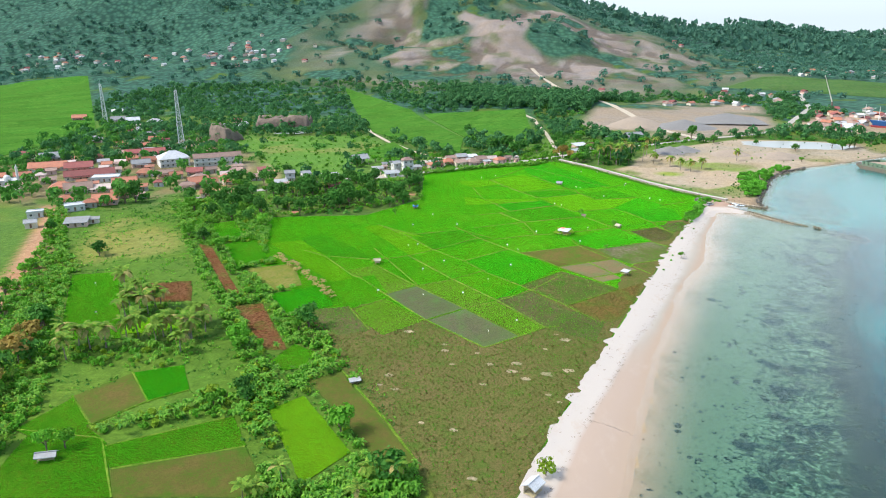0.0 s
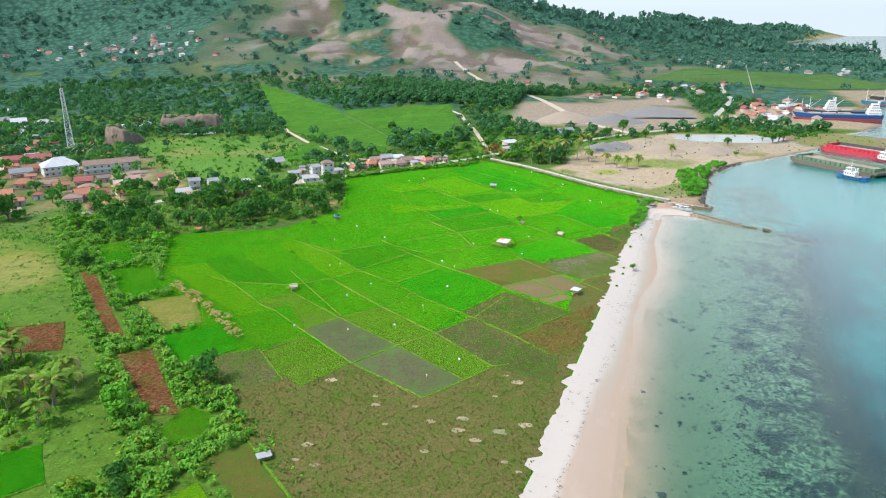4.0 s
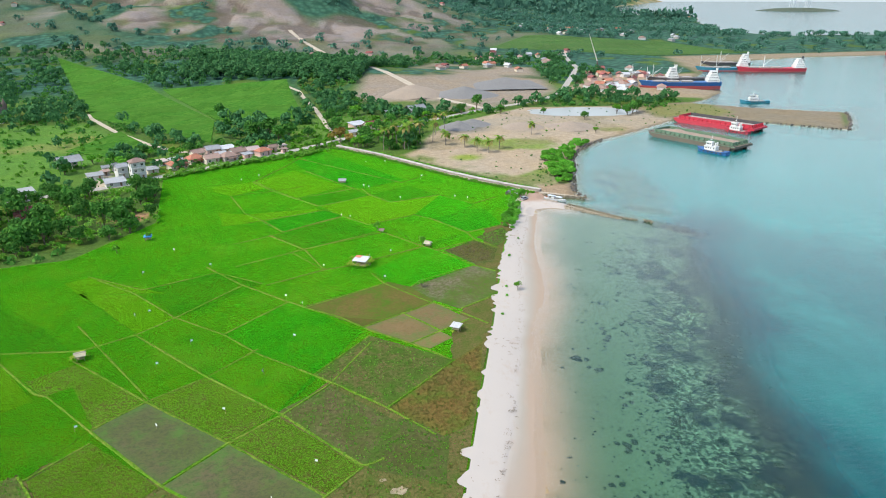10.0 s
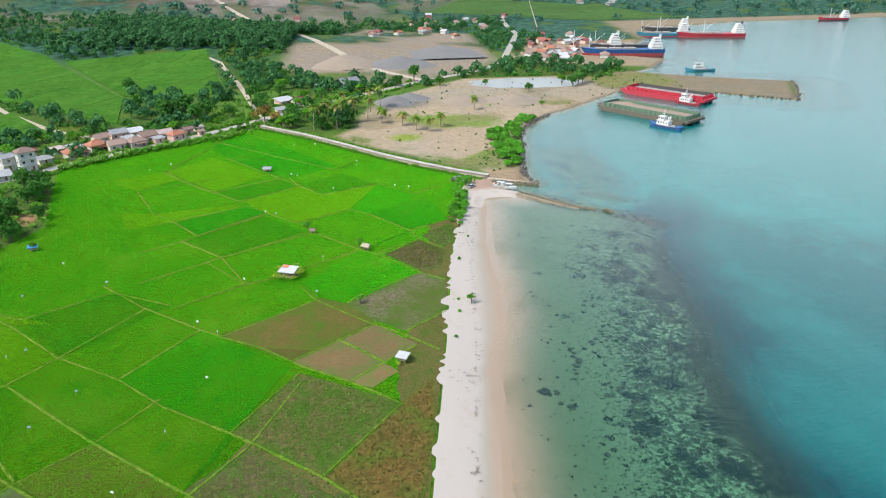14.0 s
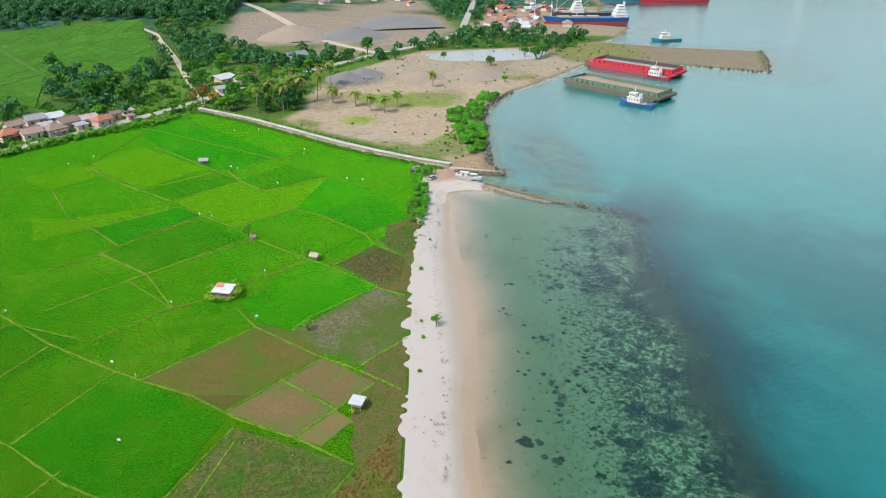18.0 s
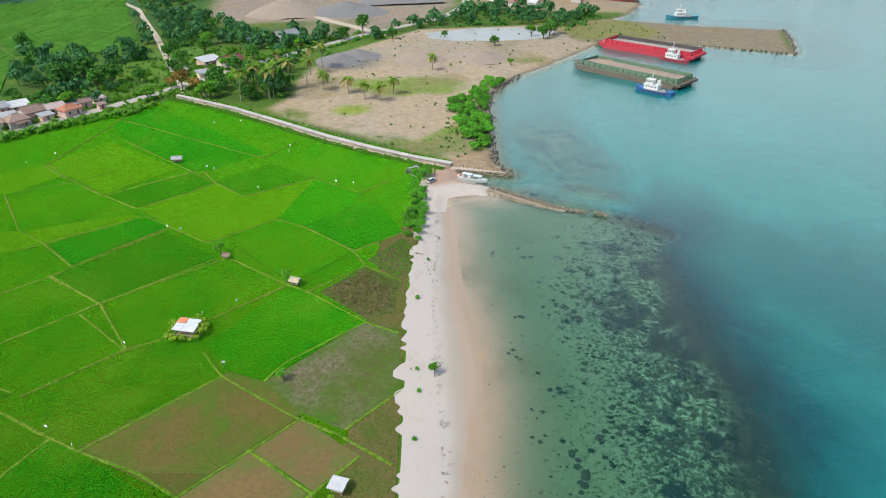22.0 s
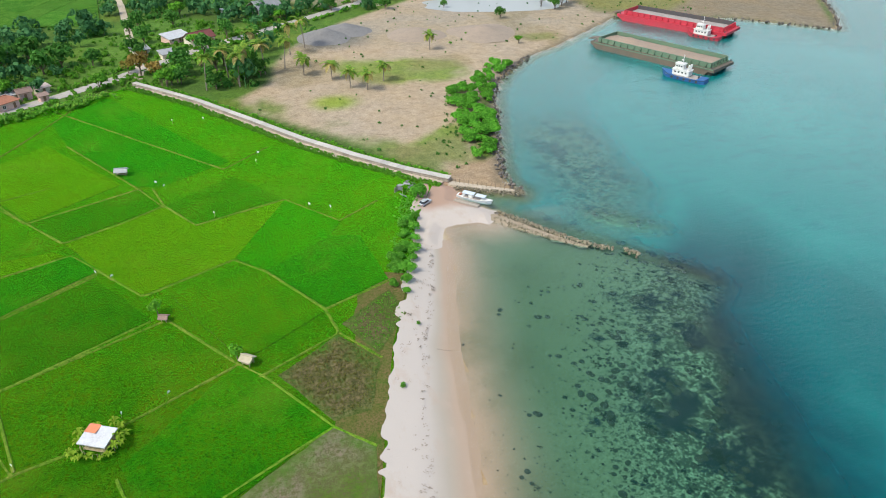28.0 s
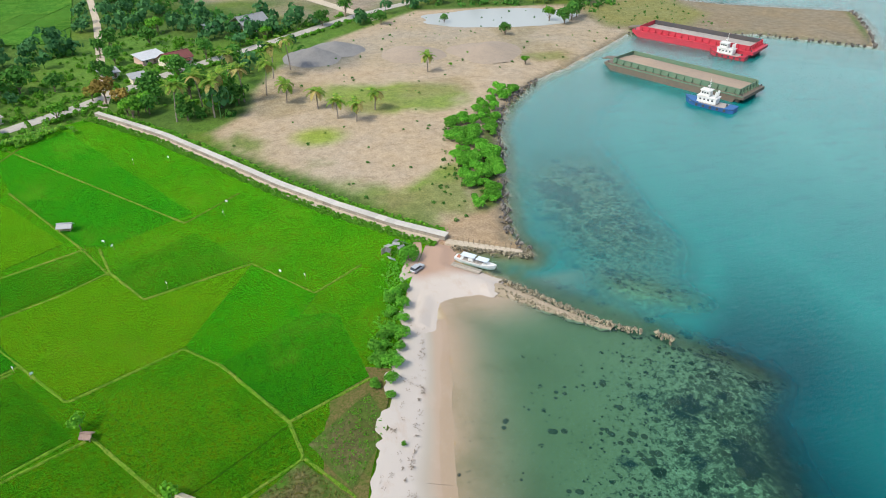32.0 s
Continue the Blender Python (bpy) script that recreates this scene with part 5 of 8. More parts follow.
spread("ground_creepers", tufts, np.vstack([sow(FLATS, 600, 86, clear=0.3), sow(BELT, 250, 87, clear=0.3), sow(WEST, 300, 88, clear=0.2)]), LEAF_BRIGHT, (0.4, 1.0), 89, "bright green creepers over the open ground", "weeds")

_line = along([(-93.3, 231.2), (-78.7, 217.3), (-68.2, 206.8), (-60.2, 197.3), (-52.7, 186.9)], 0.8)
spread("dry_reeds", bananas[:2], np.array([p + n * random.Random(i).uniform(-2.0, 2.0) for i, (p, n) in enumerate(zip(*_line[:2]))]), LEAF_DRY, (0.35, 0.8), 97, "row of dry straw-coloured banana plants on the field's edge", "banana plants")

for i, (x, y) in enumerate(sow(WOOD, 78, 31)):
    plant(("round", "tall", "round", "round")[i % 4], x, y, 0.75 + 0.35 * ((i * 37) % 10) / 10, "trees of the wood by the rice field")
for i, (x, y) in enumerate(sow(BELT, 26, 32)):
    plant(("small", "open", "round", "small", "open")[i % 5], x, y, 0.75 + 0.3 * ((i * 29) % 10) / 10, "trees between the plots")
for i, (x, y) in enumerate(sow(WEST, 22, 33)):
    plant(("open", "round", "small")[i % 3], x, y, 0.7 + 0.3 * ((i * 23) % 10) / 10, "trees between the plots")
for i, (x, y) in enumerate(sow(CORNER, 22, 34, keep_off=False)):
    plant(("tall", "round", "open")[i % 3], x, y, 0.8 + 0.3 * ((i * 19) % 10) / 10, "trees at the road corner")
for i, (x, y) in enumerate(sow([(30, 480), (56, 468), (74, 484), (62, 500), (36, 500)], 18, 39, keep_off=False)):
    plant(("round", "open", "tall")[i % 3], x, y, 0.7 + 0.4 * ((i * 19) % 10) / 10, "trees at the road corner")
for x, y, s in ((25, 497, 1.1), (31, 492, 0.8), (20, 501, 0.7)):
    plant("rust", x, y, s, "trees at the road corner")
for i, (x, y) in enumerate(sow(MANGROVE, 150, 35, keep_off=False)):
    plant("shore", x, y, 0.45 + 0.5 * ((i * 31) % 10) / 10, "bushes on the harbour bank")
for x, y, s, key in ((-53, 116, 0.7, "round"), (-61, 112, 0.8, "lime"), (-86.5, 82, 1.5, "small"), (-83, 84, 1.3, "small"), (-128, 122, 1.1, "rust"), (-134, 134, 1.0, "rust"), (-122, 104, 1.2, "rust"), (-119, 92, 1.0, "round"), (-126, 112, 1.1, "round"), (-140, 146, 1.0, "round"), (-112, 82, 0.9, "rust"), (-50, 111, 0.6, "round"), (-58, 108, 0.55, "open"), (-172, 221, 0.8, "round"), (-176, 225, 0.7, "open"), (-64, 609, 1.3, "round"), (-30, 515, 1.5, "round"), (-20, 520, 1.4, "tall"), (-8, 518, 1.4, "round"), (-14, 510, 1.2, "round"), (107, 359, 1.05, "shore"), (37.8, 321.2, 0.95, "small"), (53.6, 301.3, 0.85, "small"), (48.5, 261.5, 0.75, "small"), (79.1, 254.5, 0.7, "small"), (-52, 325, 0.7, "small"), (-60, 311, 0.9, "small"), (29, 92, 0.9, "lime")):
    plant(key, x, y, s)
for i, (x, y) in enumerate(sow([(91, 314), (96, 325), (99, 335), (103, 346), (99, 347), (95, 338), (91.5, 328), (88, 315)], 22, 40, keep_off=False)):
    plant("shore", x, y, 0.3 + 0.35 * ((i * 31) % 10) / 10, "bushes on the beach edge")
for x, y, s in ((93, 318, 0.55), (95, 322, 0.6), (97, 327, 0.5), (98.5, 331, 0.7), (100, 336, 0.5), (101, 341, 0.65), (103, 347, 0.5), (92, 314, 0.4), (74.5, 250, 0.22), (76, 257, 0.2), (83.5, 284, 0.25), (70, 237, 0.2), (91.5, 302, 0.2)):
    plant("shore", x, y, s, "bushes on the beach edge")
for i, (x, y) in enumerate(sow(GROVE, 26, 36)):
    palm(x, y, 0, 0.95 + 0.3 * ((i * 41) % 10) / 10, dry=3 + i % 4)
for i, (x, y) in enumerate(np.vstack([sow(FOOT, 6, 37), sow(WOOD, 8, 38)])):
    palm(x, y, i % 2, 0.7)
for i, (x, y) in enumerate(((63.7, 471.4), (66.3, 480.8), (74.9, 484.7), (83.6, 490.1), (90.2, 479), (100.6, 469.7), (106, 457.4), (112, 453.4), (120.7, 462.7), (151.7, 500.9), (50.8, 470.5), (59.9, 479.6), (96, 520), (70, 505), (88, 510))):
    palm(x, y, 2 if i < 4 or i > 9 else 0, 1.2 if i < 5 or i > 9 else 1.1, "coconut palms on the sandy lot", 4)

# ---- roads and the sea wall ----
road_mat = paint("worn_concrete_road", (0.33, 0.3, 0.26), (0.25, 0.22, 0.18), 0.25, 0.9)
dirt_mat = paint("dirt_track", (0.4, 0.33, 0.25), (0.28, 0.24, 0.15), 0.25, 0.95)
wall_mat = paint("wall_concrete", (0.4, 0.37, 0.32), (0.3, 0.275, 0.235), 0.5, 0.9, spread=0.12)
stain_mat = paint("stained_wall", (0.3, 0.26, 0.21), (0.11, 0.09, 0.07), 0.7, 0.95, spread=0.15)
stone_mat = paint("reef_stone", (0.2, 0.17, 0.11), (0.07, 0.06, 0.045), 0.8, 0.95, bump=0.5, spread=0.45)
DARK_STONE = paint("dark_bank_stone", (0.12, 0.105, 0.09), (0.06, 0.055, 0.05), 0.8, 0.95, bump=0.5, spread=0.4)


def strip(name, line, wide, mat, label, lift=0.12, step=4.0):
    c, nl, q = along(line, step)
    vs, fs = [], []
    jig = np.random.default_rng(3)
    for p, n in zip(c, nl):
        w = wide * jig.uniform(0.93, 1.07) / 2
        for s in (-1, 0, 1):
            x, y = p + n * w * s
            vs.append((x, y, 0))
    vs = np.array(vs)
    vs[:, 2] = height(vs[:, 0], vs[:, 1])[0] + lift
    vs[1::3, 2] += 0.05
    fs = [(i * 3 + j, i * 3 + j + 1, i * 3 + j + 4, i * 3 + j + 3)[::-1] for i in range(len(c) - 1) for j in (0, 1)]
    return tagged(raw(name, vs, fs, mat, smooth=True), label, "road", kind="structure")


MAIN = [(-190, 330), (-120, 395), (-76, 417), (-70, 427), (-31, 457.5), (-8, 475), (14, 494), (48, 530), (92, 566), (138, 605), (200, 645), (232, 688), (315, 887), (352, 1070)]
strip("road_main", MAIN, 6.0, road_mat, "grey concrete coast road past the village")
strip("road_track", [(-170, 640), (-159, 615), (-129, 562), (-96, 514), (-75, 490), (-50, 476), (-20, 470)], 3.5, dirt_mat, "pale dirt track beside the rice land")
strip("road_hill_track", [(-34, 775), (-10, 731), (7, 632), (18, 547), (24, 508), (24, 490)], 3.5, dirt_mat, "pale dirt track up to the hill")
strip("road_quarry", [(150, 595), (120, 660), (90, 760), (60, 850), (40, 960), (0, 1060), (-40, 1180)], 7, dirt_mat, "pale quarry haul road")

# the wall: a row of cast panels under a flat coping, on the field's far edge
WALL = [(117.9, 367.4), (107.8, 376.6), (94.9, 391), (80.9, 408.4), (65.5, 431), (47.7, 456.4), (38, 468), (23.5, 484.5)]
wall_thing = empty("sea_wall", Matrix(), "long pale concrete wall with a broad flat top along the rice field", "wall", kind="structure")
wc, wn_, wq = along(WALL, 3.0)
pm = bmesh.new()
box(pm, -1.47, 1.47, -1.0, 1.0, 0, 1.18, 0.04)
box(pm, -1.5, -1.25, 0.9, 1.12, 0, 1.17, 0.03)
panel_mesh = bpy.data.meshes.new("panel")
pm.to_mesh(panel_mesh)
pm.free()
panel_mesh.materials.append(stain_mat)
cm = bmesh.new()
box(cm, -1.497, 1.497, -1.2, 1.22, 1.19, 1.36, 0.04)
cope_mesh = bpy.data.meshes.new("coping_slab")
cm.to_mesh(cope_mesh)
cm.free()
cope_mesh.materials.append(wall_mat)
for i, (p, n) in enumerate(zip(wc, wn_)):
    a = math.atan2(n[1], n[0]) - math.pi / 2
    m = Matrix.Translation((p[0], p[1], 0.92)) @ Matrix.Rotation(a, 4, "Z")
    child("panel", panel_mesh, wall_thing, m)
    child("coping_slab", cope_mesh, wall_thing, m @ Matrix.Diagonal((1, 1 - 0.2 * i / len(wc), 1, 1)))
# bare earth along the wall's foot
fv = [(*(p + n * k), 1.1 + 0.03 * j) for p, n in zip(wc, wn_) for j, k in enumerate((3.4, 1.0))]
tagged(raw("wall_foot", fv, [(2 * i, 2 * i + 1, 2 * i + 3, 2 * i + 2) for i in range(len(wc) - 1)], dirt_mat), "strip of bare earth along the foot of the wall", "earth", kind="structure")

# hedges along the wall and the road
hedge_a = np.array([p + n * random.uniform(2.4, 5.2) for p, n in zip(*along(WALL, 0.1)[:2])])
hedge_b = np.array([p - n * random.uniform(1.7, 4.4) for p, n in zip(*along(WALL, 0.17)[:2])])
spread("wall_hedge", low + shrubs[:1], hedge_a, LEAF_BRIGHT, (0.25, 0.65), 41, "bright green weeds along the foot of the wall", "weeds")
spread("lot_hedge", low + shrubs[:1], hedge_b, LEAF_BRIGHT, (0.25, 0.75), 42, "green bushes behind the wall", "bushes")
edge_weeds = np.array([p + n * random.gauss(1.2, 1.5) for p, n in zip(*along([(93, 322), (96.5, 332), (100.5, 341), (102, 350), (105.5, 359), (110, 367)], 0.12)[:2])])
spread("landing_weeds", low, edge_weeds, LEAF_SHORE, (0.2, 0.6), 44, "bright green creepers between the rice and the landing", "weeds", np.full(len(edge_weeds), 1.1))
rough_ = np.vstack([sow(CORNER, 420, 45, keep_off=False), sow(MEADOW, 320, 46), sow([(-20, 478), (10, 496), (20, 520), (0, 545), (-40, 520), (-60, 480)], 200, 47)])
spread("corner_shrubs", shrubs + low, rough_, LEAF_BRIGHT, (0.4, 1.3), 48, "bright green scrub on the rough ground by the road", "shrubs")
road_side = np.array([p + n * random.choice((-1, 1)) * random.uniform(4.5, 8) for p, n in zip(*along(MAIN[2:10], 0.8)[:2])])
spread("roadside_bushes", shrubs, road_side, LEAF_BRIGHT, (0.5, 1.2), 43, "green bushes along the coast road", "bushes")

# ---- stones: breakwater, pier, harbour bank ----
def stone_mesh(seed, mat):
    rng = random.Random(seed)
    bm = bmesh.new()
    bmesh.ops.create_icosphere(bm, subdivisions=1, radius=0.5)
    for v in bm.verts:
        v.co *= rng.uniform(0.75, 1.2)
        v.co.z *= 0.75
    me = bpy.data.meshes.new("stone")
    bm.to_mesh(me)
    bm.free()
    me.materials.append(mat)
    return me


STONES = [stone_mesh(i, stone_mat) for i in range(6)]
BANK_STONES = [stone_mesh(i + 10, DARK_STONE) for i in range(6)]


def stones(name, line, n, wide, sizes, seed, label, category, meshes=None, base=0.1, fade=False):
    ob = empty(name, Matrix(), label, category, kind="structure")
    rng = random.Random(seed)
    c, nl, q = along(line, 0.25)
    for i in range(n):
        f = rng.random()
        p, k = c[int(f * (len(c) - 1))], rng.gauss(0, wide * (1.15 - 0.6 * f if fade else 1))
        a = nl[int(f * (len(c) - 1))]
        s = rng.uniform(*sizes)
        high = max(-0.2, base + 0.5 * (1 - abs(k) / (wide * 2.2)) - (0.35 * f if fade else 0))
        child("stone", rng.choice(meshes or STONES), ob, Matrix.Translation((p[0] + a[0] * k, p[1] + a[1] * k, high)) @ Euler((rng.uniform(0, 6), rng.uniform(0, 6), rng.uniform(0, 6))).to_matrix().to_4x4() @ Matrix.Diagonal((s, s * rng.uniform(0.7, 1.2), s * rng.uniform(0.6, 0.9), 1)))
    return ob


bw = np.array([(125.8, 345.1), (129.3, 341.1), (131.9, 337.1), (136.3, 331.1), (140.5, 325.4), (144.3, 321.9), (148.2, 319)])
stones("breakwater", bw, 420, 0.85, (0.35, 1.0), 1, "low breakwater of rough reef stones running into the sea", "breakwater", base=0.15, fade=True)
stones("breakwater_rubble", [(124.5, 342.5), (129.5, 335.5), (135.2, 328.9), (141, 323)], 300, 0.9, (0.22, 0.7), 3, "small rubble on the sandy lee of the breakwater", "rubble", base=-0.05, fade=True)
stones("breakwater_end", [(150.3, 317.6), (153, 314.3)], 34, 0.6, (0.6, 1.2), 2, "last stones of the breakwater standing in the water", "breakwater", base=0.15)
# sand bank on the lee side of the breakwater
sv, sf = [], []
sc, sn, sq = along([(118, 345.5), (125, 343.5), (129.5, 338), (134.5, 331), (139.5, 325), (142.5, 322)], 0.7)
for i, (p, n) in enumerate(zip(sc, sn)):
    f = i / len(sc)
    w0, w1 = 1.4 * (1 - f) + 0.5, 3.6 * (1 - f) ** 0.8 + 0.6
    wob = 0.5 * math.sin(i * 0.7) + 0.3 * math.sin(i * 1.9)
    for k, z in ((w0, -0.12), (w0 * 0.5, 0.12 + 0.4 * (1 - f)), (0, 0.16 + 0.4 * (1 - f)), (-w1 * 0.6, 0.08 + 0.15 * (1 - f)), (-w1 - wob, -0.16)):
        sv.append((p[0] + n[0] * k, p[1] + n[1] * k, z))
for i in range(len(sc) - 1):
    sf += [(i * 5 + j, i * 5 + j + 1, i * 5 + j + 6, i * 5 + j + 5) for j in range(4)]
bank = raw("sand_bank", sv, sf, sand_mat, smooth=True)
at = bank.data.attributes.new("cover", "FLOAT_COLOR", "POINT")
at.data.foreach_set("color", np.tile((0.29, 0.23, 0.155, 1.0), (len(sv), 1)).ravel())
tagged(bank, "sand bank along the breakwater", "sand", kind="structure")
apron_v, apron_f = [], []
ax = np.linspace(98, 128, 121)
ay = np.linspace(330, 371, 165)
agx, agy = np.meshgrid(ax, ay)
ring = [(99, 331), (100.1, 337.5), (103.5, 345.6), (103.5, 352), (107, 360), (111, 367.5), (118, 367), (119.6, 362), (117, 356), (122, 350), (126, 345.5), (124.5, 342.5), (121.7, 340.2), (119.5, 342), (112.6, 342.4), (109.3, 341.4), (107, 337), (105.5, 332)]
inside = to_outline(agx, agy, ring)
az = np.maximum(height(agx, agy)[0] + 0.05, 0.1 + 0.85 * smooth01((inside + 0.5) / 4))
red = (smooth01((agy - 350 + 3 * value_noise(agx, agy, 6, 3, 3)) / 5) * smooth01((agx - 103) / 6))[..., None]
acol = (1 - red) * np.array((0.45, 0.385, 0.33)) + red * np.array((0.36, 0.235, 0.165))
tagged(sheet("landing", ax, ay, az, sand_mat, acol, keep=inside > 0.8 * value_noise(agx, agy, 3.0, 8, 3) - 0.9), "trampled sandy landing with reddish earth by the boat basin", "landing", kind="structure")

pier = stones("stone_pier", [(119.4, 362.6), (127.5, 358), (136.6, 353.2), (137.6, 355)], 190, 0.55, (0.4, 0.95), 4, "stone pier beside the boat basin with a row of stakes", "pier", base=0.45)
pd = bmesh.new()
box(pd, -0.2, 19.6, -1.3, 1.0, -0.5, 0.62, 0.06)
part("deck", pd, dirt_mat, pier, "packed earth top of the pier").matrix_basis = pose(118.6, 365.4, 0.45, 0, 1.2, -30.5)
stake = Geo()
stake.tube([(0, 0, 0), (0.03, 0, 1.5)], [0.07, 0.06], 5)
stake_mesh = plain(stake, "stake", BARK)
for i in range(16):
    f = i / 15
    child("stake", stake_mesh, pier, pose(119 + 17.5 * f, 365.6 - 10.4 * f, 0.9 - 0.3 * f, random.uniform(-6, 6), random.uniform(-6, 6)))
quay = empty("landing_stage", Matrix(), "weathered plank landing stage beside the moored boat", "landing stage")
qb = bmesh.new()
box(qb, -0.1, 0.1, -3.9, 3.9, 0.2, 0.5, 0.02)
plank_mesh = bpy.data.meshes.new("plank")
qb.to_mesh(plank_mesh)
qb.free()
plank_mesh.materials.append(paint("grey_timber", (0.3, 0.26, 0.21), (0.18, 0.15, 0.12), 1.5, 0.9, spread=0.2))
qm = pose(119.7, 352.7, 0.15, 0, 0, 44)
for i in range(7):
    child("plank", plank_mesh, quay, qm @ Matrix.Translation((-0.72 + 0.24 * i, 0, 0)))
for x in (-0.7, 0.7):
    for y in (-3.6, 0, 3.6):
        child("stake", stake_mesh, quay, qm @ Matrix.Translation((x, y, -0.9)))
stones("harbour_bank", HARBOUR[7:15], 250, 1.1, (0.6, 1.5), 5, "dark rubble along the harbour bank", "rubble bank", BANK_STONES, 0.15)
stones("spit_bank", [(268, 537), (329, 518), (370, 482), (392, 508), (416, 545)], 160, 1.0, (0.8, 1.8), 6, "dark rubble edge of the earth spit", "rubble bank", BANK_STONES, 0.1)
# ---- coral heads ----
coral_mat = paint("coral_head", (0.045, 0.05, 0.035), (0.02, 0.03, 0.025), 1.0, 0.95, bump=0.5)
cg = []
for s in range(4):
    rng = np.random.default_rng(80 + s)
    g = Geo()
    for _ in range(3):
        ox, oy, r = rng.normal(0, 0.55), rng.normal(0, 0.55), rng.uniform(0.35, 0.75)
        rings = [(1.0, 0.0), (0.85, 0.25), (0.45, 0.42)]
        vs = [(ox + r * k * math.cos(a) * rng.uniform(0.85, 1.1), oy + r * k * math.sin(a) * rng.uniform(0.85, 1.1), h * r) for k, h in rings for a in np.linspace(0, 6.283, 9)[:-1]]
        fs = [(j * 8 + i, j * 8 + (i + 1) % 8, (j + 1) * 8 + (i + 1) % 8, (j + 1) * 8 + i) for j in (0, 1) for i in range(8)] + [(16, 17, 18, 19), (16, 19, 20, 23), (20, 21, 22, 23)]
        g.add(vs, fs)
    cg.append(g)
rng = np.random.default_rng(8)
q = rng.uniform((20, 60), (175, 345), (7000, 2))
qd = to_outline(q[:, 0], q[:, 1], LAND)
want = smooth01((-qd - 6) / 45) * 0.32 * smooth01((75 + qd) / 15) * (0.25 + 1.3 * value_noise(q[:, 0], q[:, 1], 30, 77, 2))
q = q[(rng.random(len(q)) < want) & (qd < -5)]
spread("coral_heads", cg, q, coral_mat, (0.5, 1.6), 9, "dark coral heads scattered over the shallow reef", "coral", height(q[:, 0], q[:, 1])[0] - 0.15)
# ---- houses ----
ROOFS = {"orange": paint("orange_tiles", (0.33, 0.13, 0.075), (0.19, 0.08, 0.05), 0.5, 0.85, spread=0.25), "maroon": paint("maroon_tiles", (0.22, 0.065, 0.055), (0.13, 0.045, 0.04), 0.5, 0.85, spread=0.25), "brown": paint("brown_tiles", (0.27, 0.18, 0.14), (0.17, 0.11, 0.09), 0.5, 0.9, spread=0.25), "grey": paint("grey_sheet_roof", (0.26, 0.26, 0.26), (0.16, 0.145, 0.13), 0.5, 0.6, spread=0.25), "white": paint("white_sheet_roof", (0.46, 0.46, 0.46), (0.3, 0.29, 0.28), 0.4, 0.6, spread=0.1), "pale": paint("pale_roof", (0.42, 0.33, 0.29), (0.3, 0.23, 0.2), 0.5, 0.8)}
PLASTER = [paint("white_plaster", (0.55, 0.53, 0.49), (0.33, 0.3, 0.27), 0.6, 0.9), paint("cream_plaster", (0.62, 0.54, 0.42), (0.42, 0.35, 0.27), 0.6, 0.9), paint("pink_plaster", (0.6, 0.4, 0.33), (0.42, 0.28, 0.24), 0.6, 0.9), paint("bare_block", (0.4, 0.36, 0.31), (0.27, 0.24, 0.2), 0.8, 0.95)]
pane_mat, _n, _l, _b = nodes_of("window_glass")
_b.inputs["Base Color"].default_value, _b.inputs["Roughness"].default_value = (0.03, 0.035, 0.04, 1), 0.1
frame_mat = paint("window_frame_paint", (0.55, 0.5, 0.42), None, 2.0, 0.7)
door_mat = paint("door_wood", (0.2, 0.11, 0.06), None, 2.0, 0.7)


def shared(name, make, mat):
    bm = bmesh.new()
    make(bm)
    me = bpy.data.meshes.new(name)
    bm.to_mesh(me)
    bm.free()
    me.materials.append(mat)
    return me


def frame_shape(bm):
    """A casing with a mullion and a sill, in one piece."""
    xs_, zs_ = (-0.65, -0.55, -0.04, 0.04, 0.55, 0.65), (-0.1, 0, 0.1, 1.2, 1.3)
    solid = {(i, k) for i in range(5) for k in range(4) if not (k == 2 and i in (1, 3))}
    vs = {(i, k, s): bm.verts.new((x * (1.15 if k == 0 else 1), (-0.16 if k < 2 else -0.09) if s == 0 else 0.05, z)) for i, x in enumerate(xs_) for k, z in enumerate(zs_) for s in (0, 1)}
    for i, k in solid:
        ring = [(i, k), (i + 1, k), (i + 1, k + 1), (i, k + 1)]
        bm.faces.new([vs[(*p, 0)] for p in ring])
        bm.faces.new([vs[(*p, 1)] for p in reversed(ring)])
        for p, q, side in ((ring[0], ring[1], (i, k - 1)), (ring[1], ring[2], (i + 1, k)), (ring[2], ring[3], (i, k + 1)), (ring[3], ring[0], (i - 1, k))):
            if side not in solid:
                bm.faces.new((vs[(*q, 0)], vs[(*p, 0)], vs[(*p, 1)], vs[(*q, 1)]))


WINDOW = shared("window", frame_shape, frame_mat)
PANE = shared("pane", lambda bm: box(bm, -0.55, 0.55, -0.03, 0.02, 0.1, 1.2), pane_mat)
DOOR = shared("door", lambda bm: (box(bm, -0.48, 0.48, -0.06, 0.03, 0, 2.05, 0.02), box(bm, 0.3, 0.36, -0.12, -0.06, 0.95, 1.1)), door_mat)


